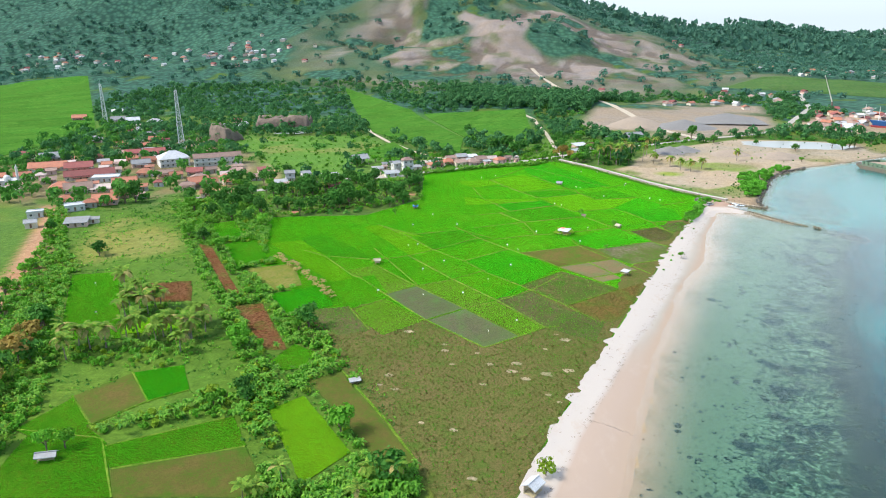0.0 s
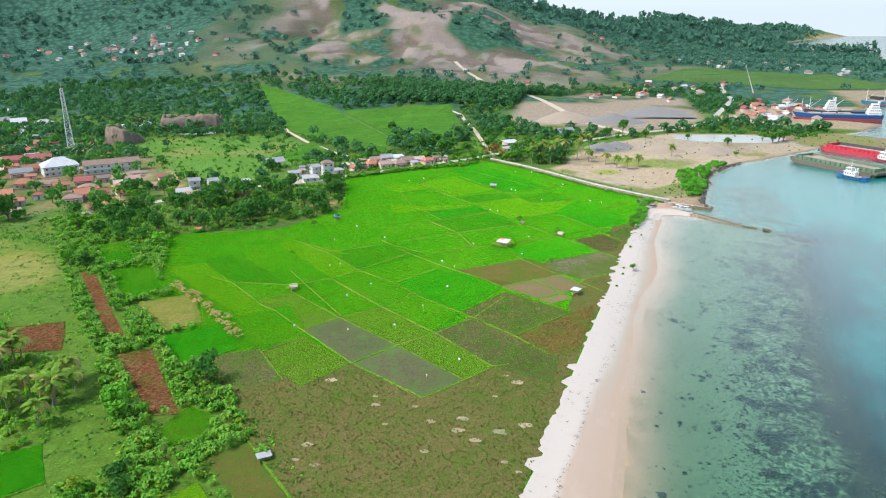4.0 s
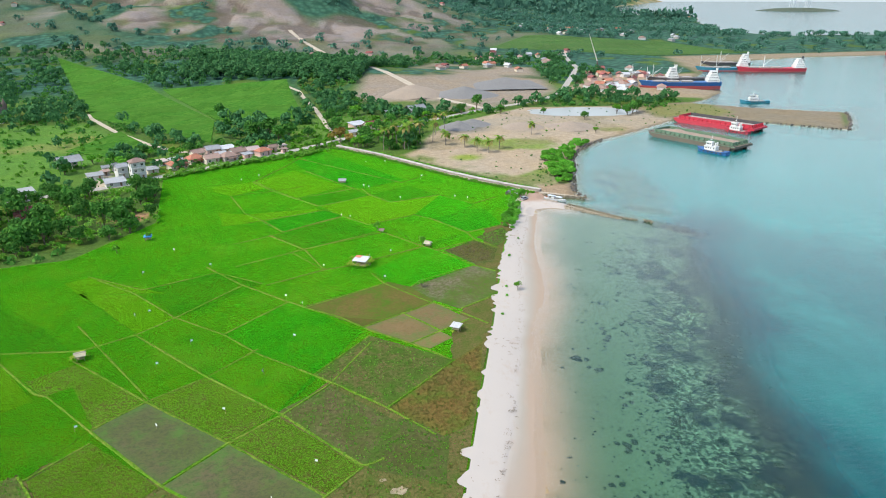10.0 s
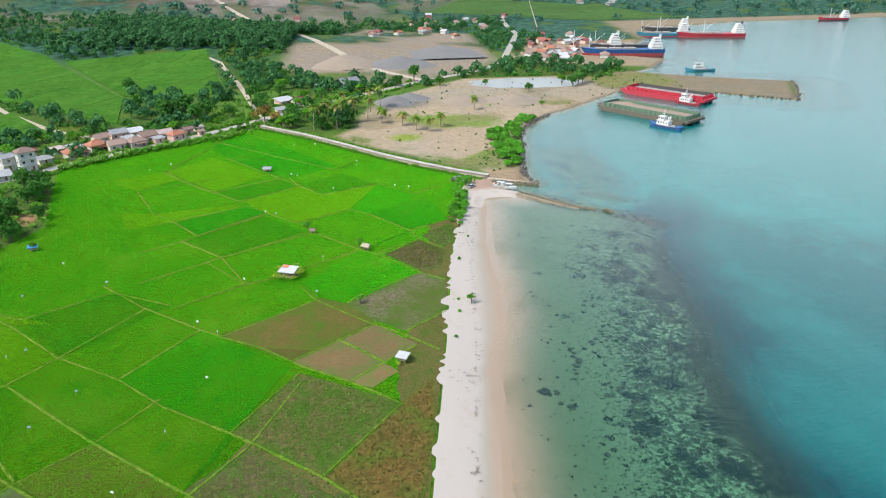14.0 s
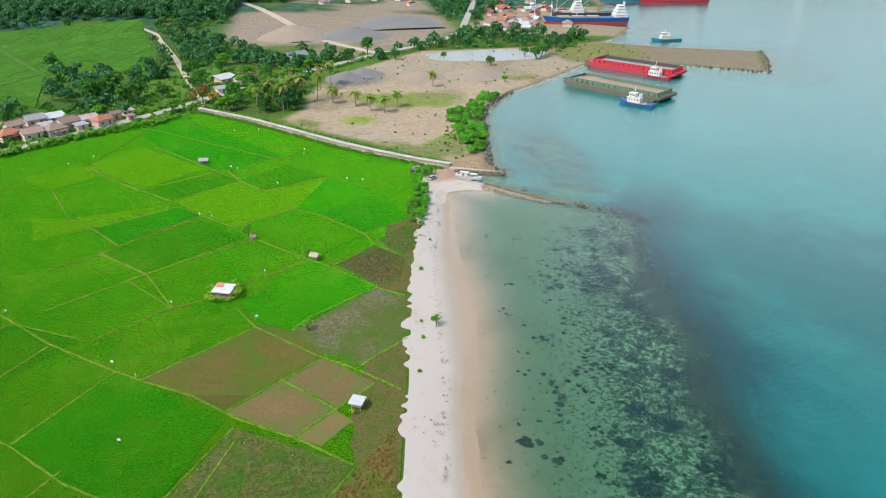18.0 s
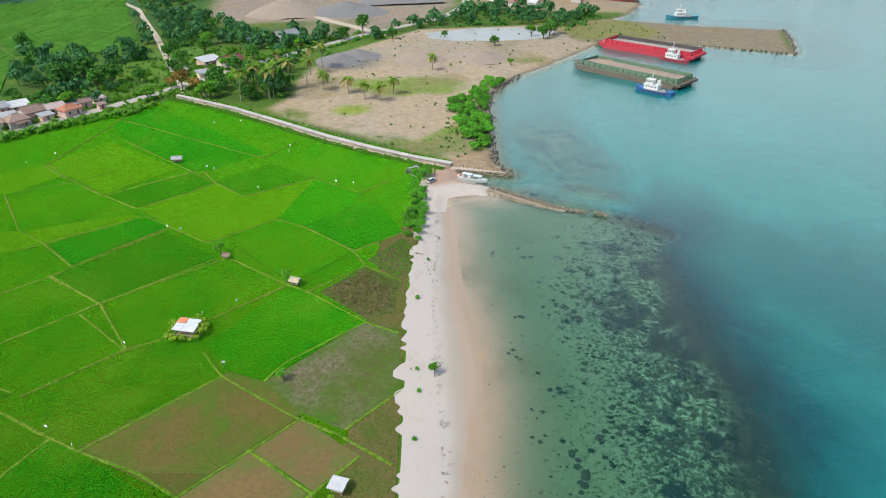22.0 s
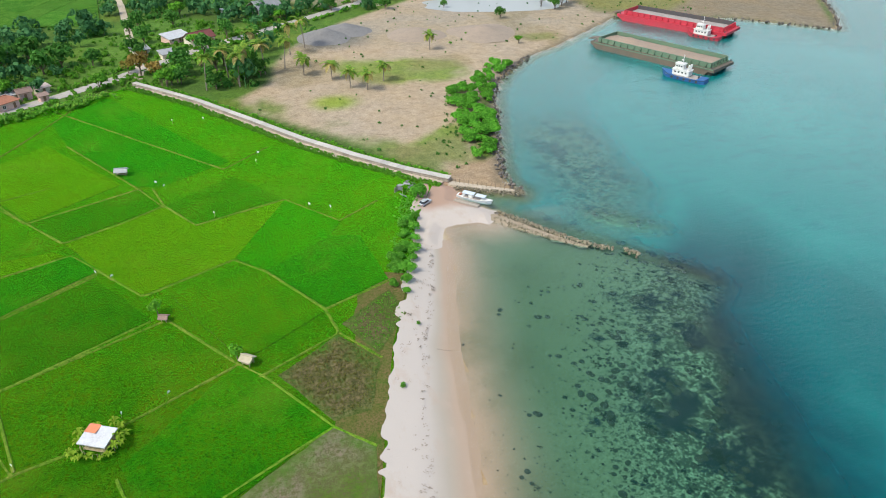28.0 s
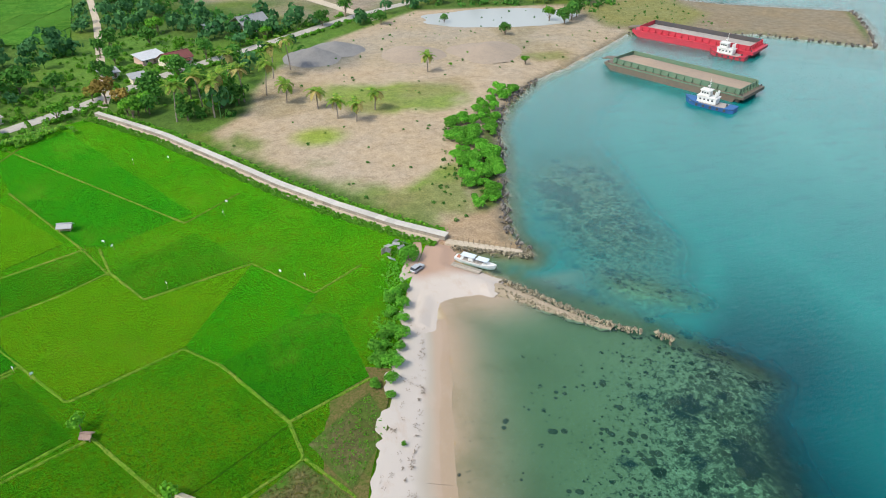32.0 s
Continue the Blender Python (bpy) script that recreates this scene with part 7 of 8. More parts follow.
def hull_mesh(bm, long, wide, z0, z1, sheer=0.8, blunt=False, n=14):
    """A ship's side from z0 up to z1: bow towards +x. Closed above and below."""
    ringsv = []
    for i in range(n + 1):
        f = i / n
        x = -long / 2 + long * f
        if blunt:
            w = wide / 2
        else:
            w = wide / 2 * (min(1, 0.78 + f * 2.2) if f < 0.1 else (1 if f < 0.68 else max(0.02, 1 - ((f - 0.68) / 0.32) ** 2.1)))
        up = sheer * max(0, (f - 0.55) / 0.45) ** 2 + 0.3 * sheer * max(0, (0.25 - f) / 0.25)
        low_w = w * (0.86 if not blunt else 1)
        fore = 0.0 if blunt else 0.05 * long * max(0, (f - 0.8) / 0.2)
        ringsv.append([bm.verts.new(v) for v in ((x - fore, -low_w, z0), (x, -w, z1 + up), (x, w, z1 + up), (x - fore, low_w, z0))])
    for a, b in zip(ringsv, ringsv[1:]):
        for j in range(4):
            bm.faces.new((a[j], a[(j + 1) % 4], b[(j + 1) % 4], b[j]))
    bm.faces.new(ringsv[0][::-1])
    bm.faces.new(ringsv[-1])
    bmesh.ops.recalc_face_normals(bm, faces=bm.faces[:])


def windows_row(ob, x0, x1, n, y, z, turn=0):
    for i in range(n):
        child("window", SHIP_PANE, ob, Matrix.Translation((x0 + (x1 - x0) * (i + 0.5) / n, y, z)) @ Matrix.Rotation(radians(turn), 4, "Z"))


SHIP_PANE = shared("window", lambda bm: box(bm, -0.35, 0.35, -0.05, 0.05, -0.32, 0.32, 0.03), pane_mat)


def tug(x, y, turn, hull, label, long=20.0, wide=6.4):
    ob = empty("tugboat", pose(x, y, 0, 0, 0, turn), label, "tugboat", "tugboats in the harbour")
    bm = bmesh.new()
    hull_mesh(bm, long, wide, -0.6, 1.5, 1.3)
    part("hull", bm, hull, ob)
    bm = bmesh.new()
    hull_mesh(bm, long * 0.995, wide * 1.03, 1.05, 1.3, 1.2)
    part("rub_rail", bm, DARK_STEEL, ob)
    bm = bmesh.new()
    box(bm, -long * 0.44, long * 0.36, -wide * 0.42, wide * 0.42, 1.5, 1.62)
    part("deck", bm, DECK, ob)
    bm = bmesh.new()
    box(bm, -2.8, 4.6, -2.0, 2.0, 1.62, 3.9, 0.15)
    box(bm, -3.1, 4.9, -2.3, 2.3, 3.9, 4.05, 0.04)
    dh = part("deckhouse", bm, WHITE_STEEL, ob)
    windows_row(dh, -2.2, 4.0, 4, -2.03, 3.0)
    windows_row(dh, -2.2, 4.0, 4, 2.03, 3.0)
    bm = bmesh.new()
    box(bm, 0.2, 3.8, -1.6, 1.6, 4.05, 6.2, 0.15)
    box(bm, -0.1, 4.1, -1.85, 1.85, 6.2, 6.35, 0.04)
    wh = part("wheelhouse", bm, WHITE_STEEL, ob)
    windows_row(wh, 0.5, 3.5, 3, -1.63, 5.4)
    windows_row(wh, 0.5, 3.5, 3, 1.63, 5.4)
    for i in (-1, 0, 1):
        child("window", SHIP_PANE, wh, Matrix.Translation((3.83, i * 0.95, 5.4)) @ Matrix.Rotation(radians(90), 4, "Z"))
    bm = bmesh.new()
    rod(bm, (1.2, 0, 6.3), (1.2, 0, 10.6), 0.13, 0.07)
    rod(bm, (1.2, -1.1, 8.6), (1.2, 1.1, 8.6), 0.06)
    rod(bm, (1.2, -0.7, 9.6), (1.2, 0.7, 9.6), 0.05)
    box(bm, 1.0, 1.9, -0.5, 0.5, 7.6, 7.8)
    part("mast", bm, WHITE_STEEL, ob)
    for s in (-1, 1):
        bm = bmesh.new()
        rod(bm, (-2.0, s * 1.1, 3.9), (-2.2, s * 1.1, 6.4), 0.5, 0.42, 8)
        part("funnel", bm, WHITE_STEEL, ob)
    bm = bmesh.new()
    for s in (-1, 1):
        rod(bm, (-6.5, s * 0.5, 1.6), (-6.5, s * 0.5, 2.5), 0.18)
    rod(bm, (-6.5, -0.8, 2.3), (-6.5, 0.8, 2.3), 0.12)
    part("tow_bitt", bm, DARK_STEEL, ob)
    tyre = bmesh.new()
    bmesh.ops.create_cone(tyre, cap_ends=True, segments=10, radius1=0.5, radius2=0.5, depth=0.3)
    me = bpy.data.meshes.new("tyre_fender")
    tyre.to_mesh(me)
    tyre.free()
    me.materials.append(DARK_STEEL)
    for i in range(5):
        for s in (-1, 1):
            child("tyre_fender", me, ob, Matrix.Translation((-7 + i * 2.7, s * wide * 0.53, 0.9)) @ Matrix.Rotation(radians(90), 4, "X"))
    return ob


def barge(x, y, turn, long, wide, side, inner, label, load):
    """A cargo barge: bow at -x, a walled hold on a flat deck, open legs at the stern."""
    ob = empty("cargo_barge", pose(x, y, 0, 0, 0, turn), label, "barge", "barges at the harbour bank")
    bm = bmesh.new()
    prof = [(-long / 2, 2.2), (-long / 2 + 5, -0.8), (long / 2 - 4.5, -0.8), (long / 2 - 3.2, 1.6), (long / 2, 1.7), (long / 2, 3.0), (-long / 2, 3.2)]
    a = [bm.verts.new((px, -wide / 2, pz)) for px, pz in prof]
    b = [bm.verts.new((px, wide / 2, pz)) for px, pz in prof]
    bm.faces.new(a)
    bm.faces.new(b[::-1])
    for i in range(len(prof)):
        j = (i + 1) % len(prof)
        bm.faces.new((a[i], b[i], b[j], a[j]))
    bmesh.ops.recalc_face_normals(bm, faces=bm.faces[:])
    part("hull", bm, RUST if side is GREEN_STEEL else side, ob)
    for s in (-1, 1):
        bm = bmesh.new()
        box(bm, -long / 2 + 2, long / 2 - 0.5, s * wide / 2 - 0.14, s * wide / 2 + 0.14, 2.55, 3.02, 0.03)
        part("rub_rail", bm, side, ob)
        bm = bmesh.new()
        box(bm, long / 2 - 4, long / 2 - 2.2, s * wide * 0.38 - 0.9, s * wide * 0.38 + 0.9, -0.8, 1.7)
        part("skeg", bm, RUST, ob)
    x0, x1, y0, top = -long / 2 + 3.5, long / 2 - 2.5, wide / 2 - 1.3, 5.3
    for name, args in (("side_wall", (x0, x1, -y0 - 0.12, -y0 + 0.12)), ("side_wall", (x0, x1, y0 - 0.12, y0 + 0.12)), ("end_wall", (x0 - 0.12, x0 + 0.12, -y0 + 0.13, y0 - 0.13)), ("end_wall", (x1 - 0.12, x1 + 0.12, -y0 + 0.13, y0 - 0.13))):
        bm = bmesh.new()
        box(bm, *args, 3.0, top, 0.02)
        part(name, bm, side if args[3] < 0 or name == "end_wall" else inner, ob)
    rib = shared("rib", lambda bm: (box(bm, -0.12, 0.12, -0.5, 0, 0, 2.3, 0.02), box(bm, -0.06, 0.06, -1.0, -0.5, 0, 1.0)), side)
    n = 16
    for i in range(n):
        px = x0 + (x1 - x0) * (i + 0.5) / n
        child("rib", rib, ob, Matrix.Translation((px, -y0 - 0.13, 3.0)))
        child("rib", rib, ob, Matrix.Translation((px, y0 + 0.13, 3.0)) @ Matrix.Rotation(math.pi, 4, "Z"))
    for i in range(6):
        child("rib", rib, ob, Matrix.Translation((x1 + 0.13, -y0 + 2 * y0 * (i + 0.5) / 6, 3.0)) @ Matrix.Rotation(math.pi / 2, 4, "Z"))
    # the load: an uneven bed of sand with a heap
    nx, ny = 46, 16
    gx, gy = np.meshgrid(np.linspace(x0 + 0.2, x1 - 0.2, nx), np.linspace(-y0 + 0.2, y0 - 0.2, ny))
    gz = 3.2 + load * 1.5 * np.clip(1.3 - np.abs(gy) / y0, 0, 1) * (0.6 + 0.5 * value_noise(gx, gy, 9, 3, 3)) + load * 2.4 * np.exp(-((gx - x0 - 12) / 5) ** 2 - (gy / 4.5) ** 2)
    sheet("sand_load", np.linspace(x0 + 0.2, x1 - 0.2, nx), np.linspace(-y0 + 0.2, y0 - 0.2, ny), gz, CARGO if load > 0.2 else DECK, parent=ob)
    bm = bmesh.new()
    box(bm, -long / 2 - 6, -long / 2 + 1.5, -2.5, 2.5, 2.9, 3.25, 0.05, Matrix.Translation((-long / 2, 0, 3)) @ Matrix.Rotation(radians(-11), 4, "Y") @ Matrix.Translation((long / 2, 0, -3)))
    part("ramp", bm, RUST, ob)
    for px in (-long / 2 + 1.5, long / 2 - 1.2):
        for s in (-1, 1):
            bm = bmesh.new()
            rod(bm, (px, s * (wide / 2 - 0.7), 3.0), (px, s * (wide / 2 - 0.7), 3.9), 0.25, None, 8)
            part("bollard", bm, DARK_STEEL, ob)
    return ob


barge(251, 464, -62, 63, 18.5, GREEN_STEEL, GREEN_STEEL, "green steel sand barge with rusty hull, loaded with sand", 0.75)
barge(291.5, 512, -58, 61, 18.5, RED_STEEL, DARK_STEEL, "bright red steel barge with a dark hold, nearly empty", 0.12)
tug(244.3, 433.8, 122, BLUE_STEEL, "blue and white tugboat with a tall white mast beside the barge")
tug(291.5, 488, 121, RED_STEEL, "red and white tugboat beside the red barge", 17.5, 5.8)
tug(375, 605, 172, TEAL_STEEL, "teal and white tugboat anchored off the spit", 25, 7.5)


def freighter(x, y, turn, long, wide, hull, boot, label, house_at=-0.42, z=0.0, deck_z=6.0, masts=2):
    ob = empty("cargo_ship", pose(x, y, z, 0, 0, turn), label, "ship", "ships at the shipyard")
    bm = bmesh.new()
    hull_mesh(bm, long, wide, deck_z * 0.42, deck_z, 1.8)
    part("hull", bm, hull, ob)
    bm = bmesh.new()
    hull_mesh(bm, long * 0.985, wide * 0.98, -0.8, deck_z * 0.42, 0.0)
    part("lower_hull", bm, boot, ob)
    bm = bmesh.new()
    for i in range(3):
        box(bm, -long * 0.16 + i * long * 0.17, -long * 0.02 + i * long * 0.17, -wide * 0.34, wide * 0.34, deck_z, deck_z + 1.3, 0.05)
    part("hatch_cover", bm, DECK, ob)
    cx = long * house_at
    for k, (w, l, h0, h1) in enumerate(((0.9, 11, 0, 3), (0.8, 9, 3, 5.6), (0.7, 7, 5.6, 8), (0.6, 5, 8, 10.2))):
        bm = bmesh.new()
        box(bm, cx - l / 2 + 1.5, cx + l / 2 + 1.5, -wide * w / 2, wide * w / 2, deck_z + h0, deck_z + h1 - 0.003, 0.1)
        lvl = part("deckhouse", bm, WHITE_STEEL, ob)
        windows_row(lvl, cx - l / 2 + 2, cx + l / 2 + 1, 5, -wide * w / 2 - 0.03, deck_z + h1 - 1.1)
        windows_row(lvl, cx - l / 2 + 2, cx + l / 2 + 1, 5, wide * w / 2 + 0.03, deck_z + h1 - 1.1)
    bm = bmesh.new()
    rod(bm, (cx - 1.5, 0, deck_z + 8), (cx - 2, 0, deck_z + 13), 1.3, 1.1, 10)
    part("funnel", bm, WHITE_STEEL if hull is not RED_STEEL else DARK_STEEL, ob)
    for i in range(masts):
        bm = bmesh.new()
        mx_ = long * (0.1 + 0.3 * i)
        rod(bm, (mx_, 0, deck_z), (mx_, 0, deck_z + 14), 0.35, 0.2)
        rod(bm, (mx_, 0, deck_z + 3), (mx_ - 9, 1.5, deck_z + 11), 0.2, 0.12)
        rod(bm, (mx_, -2, deck_z + 11), (mx_, 2, deck_z + 11), 0.15)
        part("mast", bm, WHITE_STEEL, ob)
    return ob


freighter(353, 699, 168, 78, 13, BLUE_STEEL, BOOT_RED, "blue cargo ship with red lower hull laid up at the shipyard", z=0.4)
freighter(372, 735, 170, 70, 12, DARK_STEEL, RUST, "rusty dark cargo ship with white deckhouse at the shipyard", 0.1, 0.4, 5.0, 3)
freighter(519, 810, 168, 78, 13, RED_STEEL, BOOT_RED, "red cargo ship with white deckhouse moored in the bay", z=-1.2, deck_z=5.5)
freighter(470, 830, 168, 60, 11, TEAL_STEEL, BOOT_RED, "teal cargo ship with white deckhouse moored in the bay", z=-1.2, deck_z=5.0)
freighter(507, 888, 168, 60, 11, DARK_STEEL, RUST, "dark cargo ship moored in the bay", z=-1.4, deck_z=4.5, masts=1)
freighter(800, 945, 175, 46, 9, RED_STEEL, DARK_STEEL, "small red ship close to the far shore", z=-1.0, deck_z=4.0, masts=1)

# shipyard crane and sheds
crane = empty("yard_crane", pose(330, 860, land_z(330, 860)), "tall slender yard crane with a leaning jib", "crane")
bm = bmesh.new()
rod(bm, (0, 0, 0), (0, 0, 10), 1.2, 1.0, 8)
part("tower", bm, RUST, crane)
bm = bmesh.new()
rod(bm, (0, 0, 9), (-11, 3, 40), 0.7, 0.25, 4)
part("jib", bm, frame_mat, crane)

# ---- the moored boat, the car ----
boat = empty("passenger_boat", pose(122.9, 354.7, 0.0, 0, 0, -44), "long low white and grey boat with two flat awnings", "boat")
bm = bmesh.new()
hull_mesh(bm, 11.2, 2.2, -0.35, 0.5, 0.6)
part("hull", bm, GREY_PAINT, boat)
bm = bmesh.new()
hull_mesh(bm, 11.15, 2.3, 0.4, 0.56, 0.6)
part("gunwale", bm, WHITE_STEEL, boat)
bm = bmesh.new()
box(bm, -4.6, 4.0, -0.95, 0.95, 0.52, 0.6)
part("deck", bm, DECK, boat)
awning_mat = paint("awning_grey", (0.5, 0.54, 0.58), (0.36, 0.4, 0.45), 0.8, 0.7)
for x0, x1, z in ((-3.9, -0.2, 1.75), (0.2, 3.3, 1.62)):
    bm = bmesh.new()
    box(bm, x0, x1, -0.95, 0.95, z, z + 0.09, 0.03)
    part("awning", bm, awning_mat, boat)
    for px in (x0 + 0.2, x1 - 0.2):
        for s in (-1, 1):
            bm = bmesh.new()
            rod(bm, (px, s * 0.85, 0.5), (px, s * 0.85, z), 0.05)
            part("awning_post", bm, frame_mat, boat)
bm = bmesh.new()
box(bm, -1.9, -0.6, -0.7, 0.7, 0.6, 1.5, 0.08)
part("cabin", bm, WHITE_STEEL, boat)
bm = bmesh.new()
box(bm, -5.0, -4.2, -0.6, 0.6, 0.55, 1.0, 0.08)
part("stern_box", bm, ROOFS["orange"], boat, "faded orange box at the stern")

car_paint = paint("silver_car_paint", (0.42, 0.43, 0.44), (0.36, 0.36, 0.36), 1.0, 0.3, 0.4, 0)
car = empty("parked_car", pose(107.8, 354.2, 0.98, 0, 0, 36), "silver-grey hatchback parked under the tree by the landing", "car")
bm = bmesh.new()
box(bm, -2.0, 2.0, -0.82, 0.82, 0.35, 0.95, 0.12)
box(bm, 1.0, 1.95, -0.76, 0.76, 0.9, 1.02, 0.06)
part("body", bm, car_paint, car)
bm = bmesh.new()
vs_ = [(-1.75, 0.95), (-1.45, 1.5), (0.35, 1.52), (1.1, 0.95)]
a = [bm.verts.new((px, -0.72, pz)) for px, pz in vs_]
b = [bm.verts.new((px, 0.72, pz)) for px, pz in vs_]
for i in range(4):
    j = (i + 1) % 4
    bm.faces.new((a[i], b[i], b[j], a[j]))
bm.faces.new(a)
bm.faces.new(b[::-1])
bmesh.ops.recalc_face_normals(bm, faces=bm.faces[:])
part("glazing", bm, pane_mat, car)
bm = bmesh.new()
box(bm, -1.5, 0.4, -0.68, 0.68, 1.51, 1.57, 0.03)
part("roof", bm, car_paint, car)
for px in (-1.25, 1.25):
    for s in (-1, 1):
        bm = bmesh.new()
        rod(bm, (px, s * 0.62, 0.32), (px, s * 0.84, 0.32), 0.32, None, 12)
        wheel = part("wheel", bm, DARK_STEEL, car)
        bm = bmesh.new()
        rod(bm, (px, s * 0.84, 0.32), (px, s * 0.86, 0.32), 0.18, None, 10)
        part("rim", bm, car_paint, wheel)
for s in (-1, 1):
    bm = bmesh.new()
    box(bm, 1.92, 2.03, s * 0.6 - 0.16, s * 0.6 + 0.16, 0.66, 0.8, 0.03)
    part("headlight", bm, WHITE_STEEL, car)
    bm = bmesh.new()
    box(bm, -2.03, -1.93, s * 0.62 - 0.12, s * 0.62 + 0.12, 0.68, 0.86, 0.03)
    part("tail_light", bm, RED_STEEL, car)

# ---- huts and shelters in the fields ----
BAMBOO = paint("bamboo", (0.36, 0.3, 0.17), (0.24, 0.19, 0.1), 2.0, 0.8, spread=0.2)
THATCH = paint("thatch", (0.42, 0.36, 0.25), (0.28, 0.24, 0.16), 1.5, 0.95, bump=0.6)
TARP_ORANGE = paint("orange_tarp", (0.6, 0.2, 0.09), (0.45, 0.16, 0.08), 1.0, 0.7)
TARP_BLUE = paint("blue_tarp", (0.06, 0.22, 0.42), (0.05, 0.15, 0.3), 1.0, 0.6)


def hut(x, y, turn, w, d, h, roof_mat, label, kind="gable", floor=0.7, fence=False):
    ob = empty("field_hut", pose(x, y, 1.03, 0, 0, turn), label, "hut", "shelters in the fields")
    for sx in (-1, 1):
        for sy in (-1, 1):
            bm = bmesh.new()
            rod(bm, (sx * (w / 2 - 0.1), sy * (d / 2 - 0.1), 0), (sx * (w / 2 - 0.1), sy * (d / 2 - 0.1), h + (0.15 * d if kind == "shed" and sy > 0 else 0)), 0.07)
            part("post", bm, BAMBOO, ob)
    for i in range(int(w / 0.3)):
        bm = bmesh.new()
        box(bm, -w / 2 + i * 0.3, -w / 2 + i * 0.3 + 0.26, -d / 2, d / 2, floor - 0.06, floor)
        part("floor_slat", bm, BAMBOO, ob)
    bm = bmesh.new()
    roof_shape(bm, w, d, h, kind, 0.45)
    part("roof", bm, roof_mat, ob)
    bm = bmesh.new()
    box(bm, -w / 2, w / 2, d / 2 - 0.06, d / 2, floor, h - 0.2)
    part("back_wall", bm, THATCH, ob)
    if fence:
        for i in range(26):
            a = 6.2832 * i / 26
            bm = bmesh.new()
            fx, fy = (w * 0.75) * math.cos(a), (d * 0.85) * math.sin(a)
            rod(bm, (fx, fy, 0), (fx + 0.08 * math.sin(i), fy, 1.1 + 0.25 * math.sin(i * 2.3)), 0.05)
            part("fence_stake", bm, BAMBOO, ob)
        bm = bmesh.new()
        for i in range(26):
            a, c = 6.2832 * i / 26, 6.2832 * (i + 1) / 26
            rod(bm, (w * 0.75 * math.cos(a), d * 0.85 * math.sin(a), 0.75), (w * 0.75 * math.cos(c), d * 0.85 * math.sin(c), 0.75), 0.035, None, 4)
        part("fence_rail", bm, BAMBOO, ob)
    return ob


a_hut = hut(29.7, 285, -28, 4.4, 3.2, 2.1, ROOFS["white"], "field hut with a patched grey-white sheet roof inside a bamboo fence", "shed", 0.4, True)
bm = bmesh.new()
box(bm, -2.6, -0.4, 0.2, 2.2, 2.62, 2.68, 0.02)
part("tarp", bm, TARP_ORANGE, a_hut, "orange tarpaulin awning")
hut(54.5, 229, -35, 2.1, 1.8, 1.9, ROOFS["white"], "small stilt hut with a white sheet roof beside the mud plots", "shed", 0.9)
hut(39.3, 318.6, -20, 1.2, 1.0, 1.2, ROOFS["brown"], "little brown-roofed shelter under a small tree", "gable")
hut(55.6, 299.2, -38, 1.9, 1.6, 1.6, THATCH, "thatched open shelter beside a small tree", "gable")
f_hut = hut(24.9, 397.8, -10, 3.0, 1.9, 1.6, ROOFS["grey"], "grey sheet-roofed shelter in the rice", "gable")
hut(-47, 228.5, 20, 2.0, 1.6, 1.7, THATCH, "thatched shelter grown over with plants", "gable")
hut(-84, 79, 22, 3.8, 1.8, 1.6, ROOFS["grey"], "grey-roofed shelter beneath a leafy tree", "gable")
hut(26.5, 85.5, 62, 3.4, 2.6, 2.3, ROOFS["white"], "white-roofed beach hut at the edge of the sand", "gable", 0.5)
hut(-52, 325, 10, 2.2, 1.8, 1.7, TARP_BLUE, "small shelter under a blue tarpaulin", "shed")
hut(-113, 302, 20, 2.6, 1.8, 1.4, ROOFS["orange"], "tiny orange-roofed shelter at the wood's edge", "gable", 0.4)
hut(-25, 126, 30, 2.4, 1.2, 1.1, ROOFS["grey"], "low grey sheet shelter among bananas", "shed", 0.3)
def scrap_shack(x, y):
    """A ruin of patched sheets on crooked poles."""
    ob = empty("scrap_shack", pose(x, y, 1.03, 0, 0, 40), "ruined shack of torn grey-white roofing sheets by the wall", "shack")
    rng = random.Random(4)
    for px, py in ((-3, -1.5), (-0.5, -1.6), (2.4, -1.4), (-2.8, 1.4), (0, 1.6), (2.6, 1.3)):
        bm = bmesh.new()
        rod(bm, (px, py, -0.1), (px + rng.uniform(-0.2, 0.2), py + rng.uniform(-0.2, 0.2), 1.9), 0.07, 0.05)
        part("pole", bm, BAMBOO, ob)
    sheets = ((-2.6, -0.4, 1.9, 14, -8, 20), (-1.0, 0.6, 2.0, -9, 6, -12), (0.9, -0.3, 1.95, 7, 12, 35), (2.2, 0.7, 1.8, -16, -5, 5), (-3.6, -2.2, 0.6, 28, 10, 50), (1.2, -2.0, 0.9, 38, 0, -10), (3.4, -0.9, 1.2, 10, 35, 15))
    for i, (px, py, pz, rx, ry, rz) in enumerate(sheets):
        bm = bmesh.new()
        w, d = rng.uniform(1.6, 2.4), rng.uniform(1.3, 2.2)
        n_ = 12
        top = [[bm.verts.new((-w / 2 + w * a / n_, -d / 2 + d * b + rng.uniform(-0.12, 0.12) * b, 0.05 * (a % 2))) for a in range(n_ + 1)] for b in (0, 1)]
        for a in range(n_):
            bm.faces.new((top[0][a], top[0][a + 1], top[1][a + 1], top[1][a]))
        bmesh.ops.solidify(bm, geom=bm.faces[:], thickness=0.02)
        part("roof_sheet", bm, ROOFS["white" if i % 3 else "grey"], ob).matrix_basis = pose(px, py, pz, rx, ry, rz)
    bm = bmesh.new()
    box(bm, -2.9, -0.6, 1.35, 1.45, 0, 1.6)
    part("back_wall", bm, THATCH, ob)


